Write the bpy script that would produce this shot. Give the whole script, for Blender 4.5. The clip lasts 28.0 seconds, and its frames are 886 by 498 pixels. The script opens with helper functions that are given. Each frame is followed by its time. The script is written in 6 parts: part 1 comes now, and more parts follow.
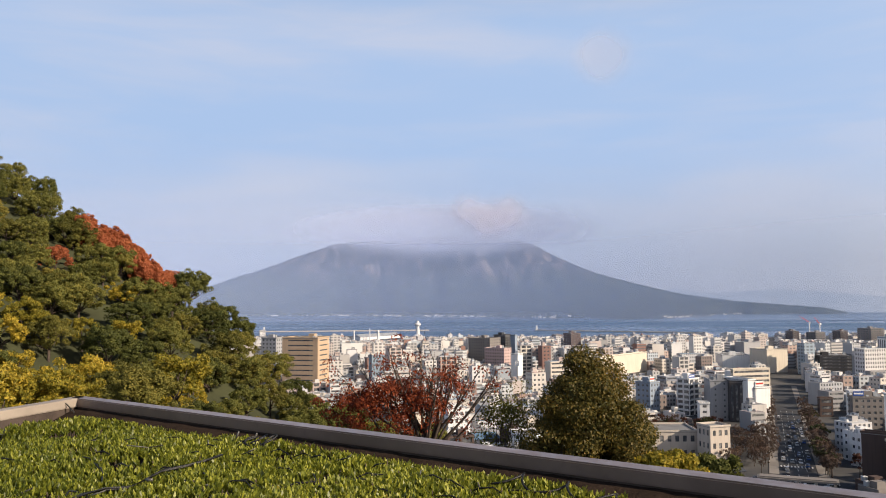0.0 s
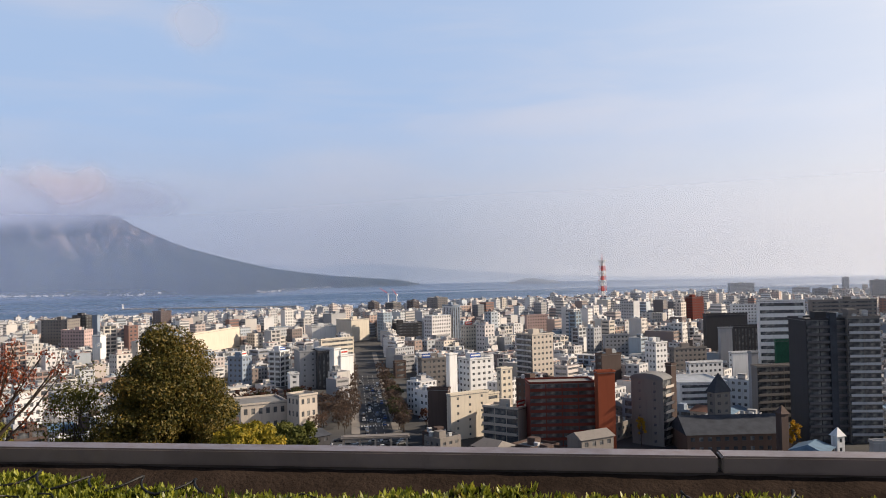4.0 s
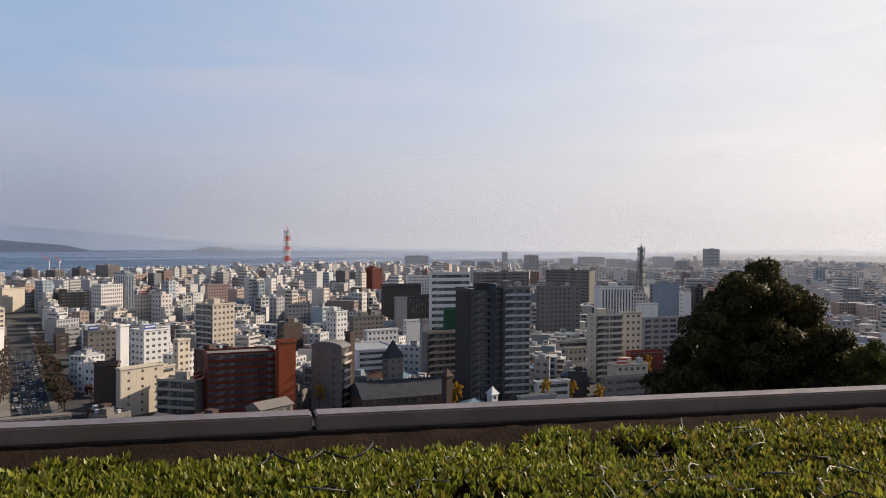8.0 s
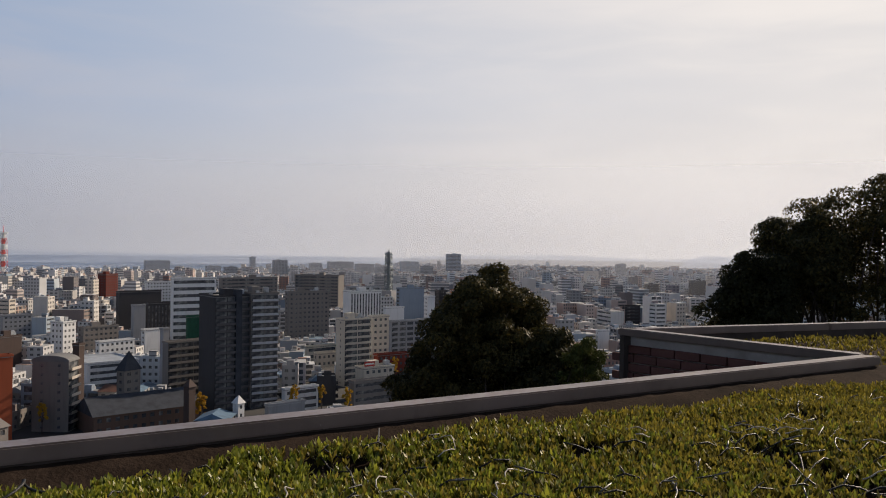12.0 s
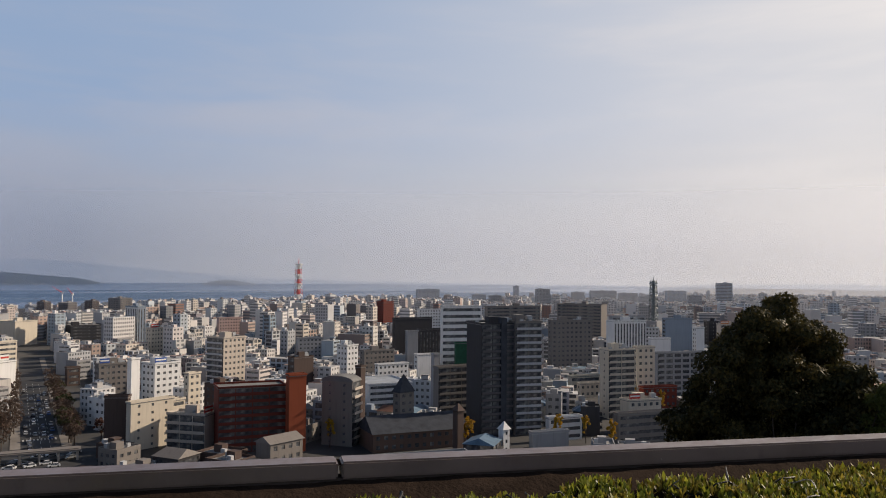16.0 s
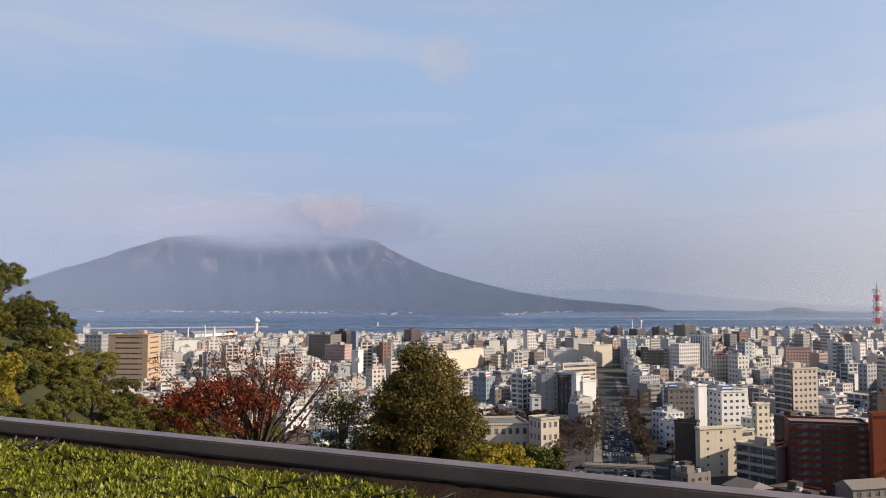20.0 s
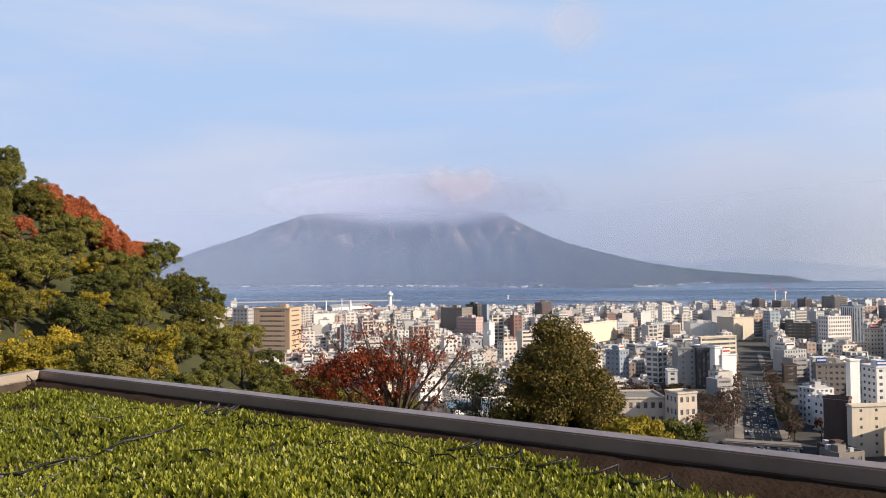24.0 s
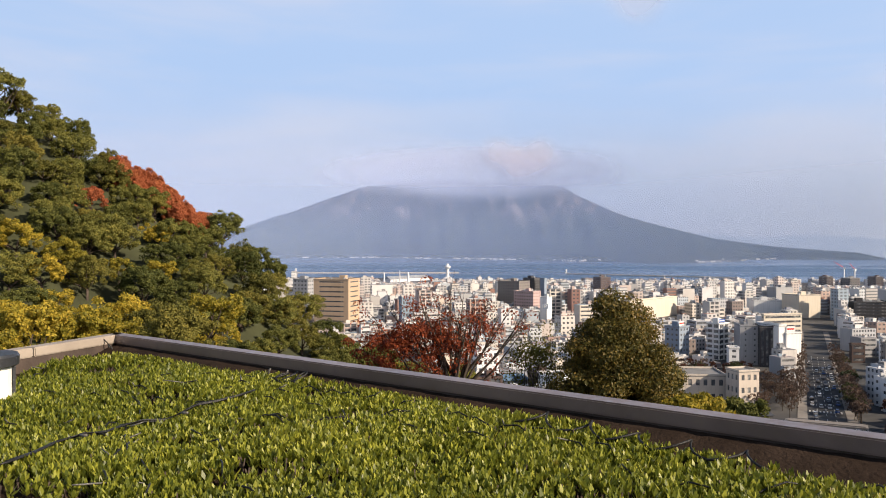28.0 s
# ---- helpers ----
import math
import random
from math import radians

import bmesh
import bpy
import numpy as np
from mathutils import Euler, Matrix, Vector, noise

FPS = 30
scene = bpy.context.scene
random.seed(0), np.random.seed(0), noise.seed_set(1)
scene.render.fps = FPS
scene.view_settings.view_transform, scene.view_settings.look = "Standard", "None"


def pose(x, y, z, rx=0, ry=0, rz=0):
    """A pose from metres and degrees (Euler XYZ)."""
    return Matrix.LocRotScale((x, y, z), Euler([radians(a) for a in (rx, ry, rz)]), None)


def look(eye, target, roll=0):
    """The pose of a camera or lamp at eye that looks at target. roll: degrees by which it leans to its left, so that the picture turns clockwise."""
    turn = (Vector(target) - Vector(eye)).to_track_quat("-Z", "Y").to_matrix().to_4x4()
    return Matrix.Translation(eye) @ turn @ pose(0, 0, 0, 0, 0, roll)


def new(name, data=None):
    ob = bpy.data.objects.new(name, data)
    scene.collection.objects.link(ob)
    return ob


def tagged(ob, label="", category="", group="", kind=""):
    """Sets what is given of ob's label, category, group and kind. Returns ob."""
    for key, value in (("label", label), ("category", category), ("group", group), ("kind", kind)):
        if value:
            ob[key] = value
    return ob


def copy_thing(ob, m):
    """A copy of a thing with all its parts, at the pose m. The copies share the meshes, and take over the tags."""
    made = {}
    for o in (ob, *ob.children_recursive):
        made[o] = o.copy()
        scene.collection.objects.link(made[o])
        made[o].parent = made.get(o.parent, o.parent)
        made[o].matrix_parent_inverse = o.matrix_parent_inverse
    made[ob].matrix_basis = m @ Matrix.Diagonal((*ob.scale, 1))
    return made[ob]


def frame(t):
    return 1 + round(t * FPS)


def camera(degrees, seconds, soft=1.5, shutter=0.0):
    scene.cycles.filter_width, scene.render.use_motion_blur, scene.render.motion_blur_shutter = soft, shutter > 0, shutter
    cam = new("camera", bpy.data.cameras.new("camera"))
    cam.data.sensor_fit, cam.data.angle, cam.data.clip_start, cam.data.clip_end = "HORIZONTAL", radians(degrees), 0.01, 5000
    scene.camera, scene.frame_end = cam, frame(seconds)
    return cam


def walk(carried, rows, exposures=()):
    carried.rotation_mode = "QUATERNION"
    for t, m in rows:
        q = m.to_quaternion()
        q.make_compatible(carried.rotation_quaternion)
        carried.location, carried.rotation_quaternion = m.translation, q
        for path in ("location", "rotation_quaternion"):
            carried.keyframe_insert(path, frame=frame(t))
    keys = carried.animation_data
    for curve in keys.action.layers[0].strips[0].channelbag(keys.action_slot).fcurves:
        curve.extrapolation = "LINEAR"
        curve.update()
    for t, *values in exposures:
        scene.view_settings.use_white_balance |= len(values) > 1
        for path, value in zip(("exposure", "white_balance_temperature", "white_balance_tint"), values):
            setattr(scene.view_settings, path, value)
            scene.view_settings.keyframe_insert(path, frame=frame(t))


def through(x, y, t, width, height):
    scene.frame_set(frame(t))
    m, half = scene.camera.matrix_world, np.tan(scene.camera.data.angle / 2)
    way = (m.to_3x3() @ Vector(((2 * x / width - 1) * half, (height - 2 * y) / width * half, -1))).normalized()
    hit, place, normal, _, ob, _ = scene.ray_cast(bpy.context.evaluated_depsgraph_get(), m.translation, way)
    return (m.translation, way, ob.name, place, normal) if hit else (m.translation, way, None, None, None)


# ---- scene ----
cam = camera(57.70, 28.0, soft=1.0)
PATH = [
    (0, -0.000, -0.000, 75.000, 93.72, 0.39, -0.00),
    (0.5, 0.028, -0.000, 75.009, 93.55, 0.35, -0.33),
    (1, 0.090, 0.003, 75.010, 93.42, 0.45, -2.40),
    (1.5, 0.104, -0.028, 75.001, 93.23, 0.57, -6.38),
    (2, 0.128, -0.048, 74.999, 93.01, 0.74, -9.56),
    (2.5, 0.167, -0.064, 74.999, 92.79, 0.91, -13.64),
    (3, 0.227, -0.082, 74.999, 92.49, 1.06, -17.89),
    (3.5, 0.313, -0.107, 74.996, 92.04, 1.15, -23.45),
    (5.5, 0.404, -0.239, 75.001, 90.44, 0.74, -38.18),
    (6, 0.411, -0.259, 74.999, 90.16, 0.48, -40.90),
    (6.5, 0.423, -0.281, 74.997, 89.94, 0.38, -43.02),
    (7, 0.448, -0.309, 74.995, 89.72, 0.22, -44.80),
    (7.5, 0.483, -0.337, 74.993, 89.53, -0.10, -47.46),
    (8, 0.525, -0.360, 74.991, 89.30, -0.41, -50.47),
    (8.5, 0.570, -0.372, 74.991, 89.14, -0.74, -53.48),
    (9, 0.611, -0.380, 74.990, 89.05, -0.92, -56.27),
    (9.5, 0.646, -0.392, 74.989, 89.09, -1.09, -58.91),
    (10, 0.673, -0.419, 74.992, 89.23, -1.04, -61.52),
    (10.5, 0.691, -0.445, 74.996, 89.46, -1.08, -63.85),
    (11, 0.701, -0.455, 74.999, 89.63, -1.00, -65.93),
    (11.5, 0.711, -0.459, 75.004, 89.68, -0.86, -67.32),
    (13.5, 0.758, -0.452, 75.007, 90.15, -0.68, -69.02),
    (14, 0.719, -0.431, 75.006, 90.31, -0.62, -67.71),
    (14.5, 0.674, -0.386, 75.006, 90.65, -0.62, -63.48),
    (15, 0.631, -0.331, 75.007, 91.04, -0.63, -58.55),
    (15.5, 0.598, -0.279, 75.007, 91.34, -0.54, -53.23),
    (16, 0.568, -0.232, 75.007, 91.68, -0.51, -49.68),
    (16.5, 0.535, -0.192, 75.005, 91.99, -0.45, -45.50),
    (17, 0.498, -0.155, 75.004, 92.32, -0.61, -41.81),
    (17.5, 0.451, -0.115, 75.003, 92.55, -0.54, -37.78),
    (18, 0.398, -0.077, 75.003, 92.86, -0.56, -32.81),
    (18.5, 0.341, -0.042, 75.002, 93.14, -0.41, -26.91),
    (19, 0.281, -0.015, 75.000, 93.38, -0.26, -21.19),
    (19.5, 0.223, 0.004, 74.997, 93.52, -0.06, -15.73),
    (20, 0.174, 0.018, 74.994, 93.45, -0.03, -11.21),
    (20.5, 0.138, 0.026, 74.992, 93.24, 0.16, -7.46),
    (21, 0.112, 0.029, 74.991, 92.89, 0.23, -5.54),
    (21.5, 0.094, 0.029, 74.989, 92.38, 0.36, -5.57),
    (22, 0.080, 0.025, 74.988, 91.95, 0.48, -4.62),
    (22.5, 0.069, 0.018, 74.989, 91.76, 0.54, -3.57),
    (24.5, 0.049, -0.053, 75.007, 91.46, 0.57, -1.29),
    (25, 0.027, -0.062, 75.008, 91.20, 0.56, -0.29),
    (25.5, 0.022, -0.060, 75.007, 90.70, 0.49, 0.67),
    (26, 0.026, -0.052, 75.005, 90.37, 0.36, 1.53),
    (26.5, 0.029, -0.039, 75.005, 90.11, 0.24, 2.06),
    (27, 0.019, -0.030, 75.005, 89.86, 0.05, 2.39),
    (27.5, 0.014, -0.022, 75.001, 89.78, -0.12, 2.39),
    (28, 0.012, -0.015, 74.994, 89.66, -0.01, 2.12),
]
walk(cam, [(t, pose(x, y, z, rx, ry, rz)) for t, x, y, z, rx, ry, rz in PATH], [(0,0.50),(2,0.49),(3.5,0.46),(5.5,0.32),(8,0.20),(11,-0.03),(14,-0.10),(16,-0.04),(17.5,0.10),(19,0.22),(20.5,0.33),(22.5,0.52),(25,0.63),(28,0.64)])

# ---- light: low winter sun from the right and a little behind, thin cloud ----
SUN_AZ, SUN_EL = -115.0, 28.5


def heading(a):
    """Unit vector on the ground; a in degrees, anticlockwise from +y."""
    return Vector((-math.sin(radians(a)), math.cos(radians(a)), 0))


sun_data = bpy.data.lights.new("sun", "SUN")
sun_data.energy, sun_data.angle, sun_data.color = 5.0, radians(0.6), (1.0, 0.83, 0.645)
sun = new("sun", sun_data)
sun_way = heading(SUN_AZ) * math.cos(radians(SUN_EL)) + Vector((0, 0, math.sin(radians(SUN_EL))))
sun.matrix_world = look(sun_way * 50 + Vector((0, 0, 80)), (0, 0, 80))

world = bpy.data.worlds.new("sky")
scene.world = world
world.use_nodes = True


class Net:
    """Short hand for building node trees."""

    def __init__(self, tree):
        self.tree = tree
        tree.nodes.clear()

    def add(self, kind, **inputs):
        n = self.tree.nodes.new(kind)
        for k, v in inputs.items():
            self.put(n, int(k[1:]) if k[0] == "_" else k.replace("__", " "), v)
        return n

    def put(self, n, key, v):
        sock = n.inputs[key]
        if isinstance(v, bpy.types.NodeSocket):
            self.tree.links.new(v, sock)
        elif isinstance(v, bpy.types.Node):
            self.tree.links.new(v.outputs[0], sock)
        else:
            sock.default_value = v

    def math(self, op, a, b=0.0, clamp=False):
        n = self.add("ShaderNodeMath", _0=a, _1=b)
        n.operation, n.use_clamp = op, clamp
        return n.outputs[0]

    def mix(self, fac, a, b, blend="MIX"):
        n = self.add("ShaderNodeMix")
        n.data_type, n.blend_type = "RGBA", blend
        self.put(n, 0, fac), self.put(n, 6, a), self.put(n, 7, b)
        return n.outputs[2]

    def ramp(self, fac, *stops):
        n = self.add("ShaderNodeValToRGB", Fac=fac)
        e = n.color_ramp.elements
        e[0].position, e[0].color = stops[0][0], (*stops[0][1], 1)
        e[1].position, e[1].color = stops[-1][0], (*stops[-1][1], 1)
        for pos, col in stops[1:-1]:
            x = e.new(pos)
            x.color = (*col, 1)
        return n.outputs[0]

    def smooth(self, v, lo, hi, a=0.0, b=1.0):
        n = self.add("ShaderNodeMapRange")
        n.interpolation_type = "SMOOTHSTEP"
        for i, x in enumerate((v, lo, hi, a, b)):
            self.put(n, i, x)
        return n.outputs[0]

    def noise(self, vec, scale, detail=4.0, rough=0.55, dist=0.0):
        return self.add("ShaderNodeTexNoise", Vector=vec, Scale=scale, Detail=detail, Roughness=rough, Distortion=dist).outputs[0]


def build_sky():
    n = Net(world.node_tree)
    sky = n.add("ShaderNodeTexSky")
    sky.sky_type, sky.sun_disc, sky.sun_elevation, sky.sun_rotation = "NISHITA", False, radians(SUN_EL), radians(-SUN_AZ)
    sky.altitude, sky.air_density, sky.dust_density, sky.ozone_density = 80.0, 1.0, 1.6, 1.6
    co = n.add("ShaderNodeTexCoord").outputs["Generated"]
    x, y, z = (n.add("ShaderNodeSeparateXYZ", Vector=co).outputs[i] for i in range(3))
    base = n.mix(1.0, sky.outputs[0], (0.085, 0.085, 0.085, 1), "MULTIPLY")
    side = n.math("ADD", n.math("MULTIPLY", x, float(sun_way.x)), n.math("MULTIPLY", y, float(sun_way.y)))
    glow = n.math("POWER", n.smooth(side, -0.2, 0.95), 1.75)
    # thin milky cloud: clear blue away from the sun, white towards it, greyer down at the horizon
    upper = n.mix(glow, (0.408, 0.553, 0.812, 1), (1.18, 1.12, 1.09, 1))
    lower = n.mix(n.smooth(side, -0.45, 0.85), (0.53, 0.572, 0.682, 1), (1.03, 0.96, 0.91, 1))
    milk = n.mix(n.smooth(z, 0.0, 0.20), lower, upper)
    # soft streaks drawn out along the horizon
    flat = n.add("ShaderNodeMapping", Vector=co)
    flat.inputs["Scale"].default_value = (1.0, 1.0, 5.5)
    veil = n.noise(flat.outputs[0], 1.7, 4.0, 0.5, 0.3)
    fine = n.noise(flat.outputs[0], 5.5, 4.0, 0.55, 0.5)
    streak = n.math("ADD", n.math("MULTIPLY", veil, 0.72), n.math("MULTIPLY", fine, 0.28))
    cover = n.smooth(n.math("ADD", streak, n.math("MULTIPLY", glow, 0.10)), 0.42, 0.74, 0.0, 0.70)
    white = n.mix(glow, (0.625, 0.64, 0.75, 1), (1.46, 1.35, 1.26, 1))
    milk = n.mix(cover, milk, white)
    col = n.mix(n.smooth(z, 0.62, 0.30), base, milk)
    bg = n.add("ShaderNodeBackground", Color=col, Strength=0.72)
    n.add("ShaderNodeOutputWorld", Surface=bg)


build_sky()

# ---- materials ----


def material(name, build):
    m = bpy.data.materials.new(name)
    m.use_nodes = True
    n = Net(m.node_tree)
    out = n.add("ShaderNodeOutputMaterial")
    n.put(out, "Surface", build(n))
    return m


def bsdf(n, color, rough=0.7, bump=None, depth=0.01, metal=0.0, spec=0.5, **more):
    b = n.add("ShaderNodeBsdfPrincipled", Base__Color=color, Roughness=rough, Metallic=metal, Specular__IOR__Level=spec, **more)
    if bump is not None:
        n.put(b, "Normal", n.add("ShaderNodeBump", Height=bump, Strength=0.6, Distance=depth))
    return b.outputs[0]


def tint(c, k):
    return tuple(min(1.0, x * k) for x in c)


def surface(name, color, rough=0.75, grain=40.0, stain=1.5, amount=0.25, metal=0.0, depth=0.004, per_object=0.0, spec=0.4):
    """Plain weathered surface: fine grain, broad stains and a slight relief."""

    def build(n):
        co = n.add("ShaderNodeTexCoord").outputs["Object"]
        a, b = n.noise(co, grain, 4.0), n.noise(co, stain, 5.0, 0.6)
        col = n.mix(n.smooth(b, 0.3, 0.75), (*tint(color, 1 + amount * 0.5), 1), (*tint(color, 1 - amount), 1))
        col = n.mix(n.math("MULTIPLY", a, 0.35), col, (*tint(color, 0.72), 1))
        if per_object:
            rnd = n.add("ShaderNodeObjectInfo").outputs["Random"]
            col = n.mix(n.math("MULTIPLY", rnd, per_object), col, (*tint(color, 0.45), 1))
        return bsdf(n, col, rough, a, depth, metal, spec)

    return material(name, build)


def facade(name, color, amount=0.16):
    """Painted or tiled outside wall with rain streaks down from its ledges."""

    def build(n):
        co = n.add("ShaderNodeTexCoord").outputs["Object"]
        m = n.add("ShaderNodeMapping", Vector=co)
        m.inputs["Scale"].default_value = (0.9, 0.9, 0.07)
        streak, broad, grain = n.noise(m.outputs[0], 1.0, 5.0, 0.6), n.noise(co, 0.12, 4.0), n.noise(co, 3.0, 3.0)
        col = n.mix(n.smooth(streak, 0.45, 0.85, 0.0, 0.75), (*color, 1), (*tint(color, 1 - 2.2 * amount), 1))
        col = n.mix(n.smooth(broad, 0.3, 0.8, 0.0, 0.5), col, (*tint(color, 1 - amount), 1))
        col = n.mix(n.math("MULTIPLY", grain, 0.12), col, (*tint(color, 0.6), 1))
        return bsdf(n, col, 0.8, grain, 0.02, spec=0.2)

    return material(name, build)


def leafage(name, stops, rough=0.5, through=0.35, spec=0.35, own=0.55, patch=0.6):
    """Leaves: every leaf (mesh island) takes its own tone between the stops, own says how freely; patches of the crown differ; light also comes through."""

    def build(n):
        rnd = n.add("ShaderNodeNewGeometry").outputs["Random Per Island"]
        obj = n.add("ShaderNodeObjectInfo").outputs["Random"]
        co = n.add("ShaderNodeTexCoord").outputs["Object"]
        pick = n.math("ADD", n.math("MULTIPLY", rnd, own), n.math("MULTIPLY", n.noise(co, patch, 3.0), 1.0 - own))
        pick = n.math("ADD", pick, n.math("MULTIPLY", n.math("SUBTRACT", obj, 0.5), 0.35))
        col = n.ramp(pick, *stops)
        b = bsdf(n, col, rough, spec=spec)
        t = n.add("ShaderNodeBsdfTranslucent", Color=col)
        return n.add("ShaderNodeMixShader", _0=through, _1=b, _2=t.outputs[0]).outputs[0]

    return material(name, build)


WHITE, CREAM, TAN = facade("white_paint", (0.72, 0.72, 0.72)), facade("cream_paint", (0.60, 0.54, 0.45)), facade("tan_tile", (0.46, 0.34, 0.235))
GREY, DARKGREY, BROWN = facade("grey_render", (0.33, 0.335, 0.35)), facade("dark_grey_tile", (0.056, 0.055, 0.060)), facade("brown_tile", (0.095, 0.068, 0.06))
RED, ORANGE, PINK = facade("red_tile", (0.16, 0.036, 0.026)), facade("orange_red_tile", (0.34, 0.085, 0.04)), facade("pink_paint", (0.52, 0.38, 0.36))
BLUEGREY, STONE, TAUPE = facade("blue_grey_panel", (0.24, 0.29, 0.36)), facade("pale_stone", (0.52, 0.46, 0.40)), facade("taupe_tile", (0.21, 0.192, 0.18))
PALEBLUE, SILVER = facade("pale_blue_paint", (0.50, 0.56, 0.62)), facade("silver_grey_panel", (0.50, 0.51, 0.53))
ROOF = surface("roof_deck", (0.24, 0.24, 0.24), 0.85, 2.0, 0.15, 0.35, per_object=0.5)
METAL = surface("roof_metal", (0.42, 0.44, 0.46), 0.5, 2.0, 0.2, 0.3, metal=0.3, per_object=0.3)
SLATE = surface("slate_roof", (0.062, 0.068, 0.082), 0.85, 2.0, 0.3, 0.3, spec=0.1)


def build_glass(n):
    co = n.add("ShaderNodeTexCoord").outputs["Object"]
    m = n.noise(co, 0.35, 2.0)
    col = n.ramp(m, (0.3, (0.035, 0.04, 0.05)), (0.52, (0.10, 0.105, 0.115)), (0.75, (0.26, 0.26, 0.25)))
    return bsdf(n, col, 0.12, spec=0.6)


GLASS = material("window_glass", build_glass)
TEAL = surface("teal_panel", (0.03, 0.10, 0.10), 0.4, 2.0, 0.4, 0.2)
GREEN_NET = surface("green_netting", (0.012, 0.075, 0.042), 0.8, 3.0, 0.4, 0.3)
STEEL_RED, STEEL_WHITE = surface("red_steel_paint", (0.55, 0.05, 0.04), 0.5, 3.0, 0.5, 0.2), surface("white_steel_paint", (0.75, 0.74, 0.72), 0.5, 3.0, 0.5, 0.15)
STEEL_GREY = surface("galvanised_steel", (0.22, 0.25, 0.26), 0.5, 3.0, 0.5, 0.2, metal=0.4)
BARK = surface("bark", (0.07, 0.052, 0.04), 0.9, 25.0, 3.0, 0.4, depth=0.01)

# ---- mesh helpers ----


def mesh_of(name, verts, faces, mats, index=None, smooth=False):
    me = bpy.data.meshes.new(name)
    me.from_pydata([tuple(v) for v in verts], [], faces)
    for m in (mats if isinstance(mats, (list, tuple)) else [mats]):
        me.materials.append(m)
    if index is not None:
        me.polygons.foreach_set("material_index", index)
    if smooth:
        me.polygons.foreach_set("use_smooth", [True] * len(faces))
    me.update()
    return me


def array_mesh(name, verts, size, mat, index=None):
    """A mesh of equal polygons with size corners each, straight from a numpy array of corners."""
    verts = np.asarray(verts, dtype=np.float32).reshape(-1, 3)
    count = len(verts) // size
    me = bpy.data.meshes.new(name)
    me.vertices.add(len(verts))
    me.vertices.foreach_set("co", verts.ravel())
    me.loops.add(len(verts))
    me.loops.foreach_set("vertex_index", np.arange(len(verts), dtype=np.int32))
    me.polygons.add(count)
    me.polygons.foreach_set("loop_start", np.arange(0, len(verts), size, dtype=np.int32))
    for m in (mat if isinstance(mat, (list, tuple)) else [mat]):
        me.materials.append(m)
    if index is not None:
        me.polygons.foreach_set("material_index", index)
    me.update(calc_edges=True)
    me.validate()
    return me


def part(name, data, parent, label="", at=None):
    """One mesh object under a thing or a part. data: a mesh, or (bmesh, material)."""
    if isinstance(data, tuple):
        bm, m = data
        me = bpy.data.meshes.new(name)
        bm.to_mesh(me)
        bm.free()
        me.materials.append(m)
        data = me
    ob = new(name, data)
    ob.parent = parent
    if at is not None:
        ob.matrix_basis = at
    return tagged(ob, label) if label else ob


def thing(name, label, category, m=None, group="", kind="", data=None):
    ob = new(name, data)
    if m is not None:
        ob.matrix_basis = m
    return tagged(ob, label, category, group, kind)


BOX_FACES = ((0, 3, 2, 1), (4, 5, 6, 7), (0, 1, 5, 4), (1, 2, 6, 5), (2, 3, 7, 6), (3, 0, 4, 7))


class Boxes:
    """Gathers axis-aligned boxes (and prisms) into one mesh."""

    def __init__(self):
        self.v, self.f, self.i = [], [], []

    def box(self, x0, y0, z0, x1, y1, z1, mi=0):
        k = len(self.v)
        self.v += [(x0, y0, z0), (x1, y0, z0), (x1, y1, z0), (x0, y1, z0), (x0, y0, z1), (x1, y0, z1), (x1, y1, z1), (x0, y1, z1)]
        self.f += [tuple(k + a for a in face) for face in BOX_FACES]
        self.i += [mi] * 6
        return self

    def hull(self, low, high, mi=0):
        """A prism between two rings of equal length."""
        k, c = len(self.v), len(low)
        self.v += [tuple(p) for p in low] + [tuple(p) for p in high]
        self.f += [tuple(range(k + c - 1, k - 1, -1)), tuple(range(k + c, k + 2 * c))]
        self.f += [(k + a, k + (a + 1) % c, k + c + (a + 1) % c, k + c + a) for a in range(c)]
        self.i += [mi] * (c + 2)
        return self

    def mesh(self, name, mats):
        return mesh_of(name, self.v, self.f, mats, self.i)


def tube_mesh(name, lines, mat, sides=7):
    """Tapered tubes; lines: lists of (point, radius)."""
    v, f = [], []
    for line in lines:
        first = len(v)
        for k, (p, r) in enumerate(line):
            p = Vector(p)
            a, b = Vector(line[max(0, k - 1)][0]), Vector(line[min(len(line) - 1, k + 1)][0])
            way = (b - a).normalized()
            s = way.cross(Vector((0.31, 0.95, 0.07))).normalized()
            t = way.cross(s)
            v += [tuple(p + r * (math.cos(q) * s + math.sin(q) * t)) for q in (2 * math.pi * j / sides for j in range(sides))]
        for k in range(len(line) - 1):
            o = first + k * sides
            f += [(o + j, o + (j + 1) % sides, o + sides + (j + 1) % sides, o + sides + j) for j in range(sides)]
        f.append(tuple(range(first + sides - 1, first - 1, -1)))
        f.append(tuple(range(len(v) - sides, len(v))))
    return mesh_of(name, v, f, mat, smooth=True)


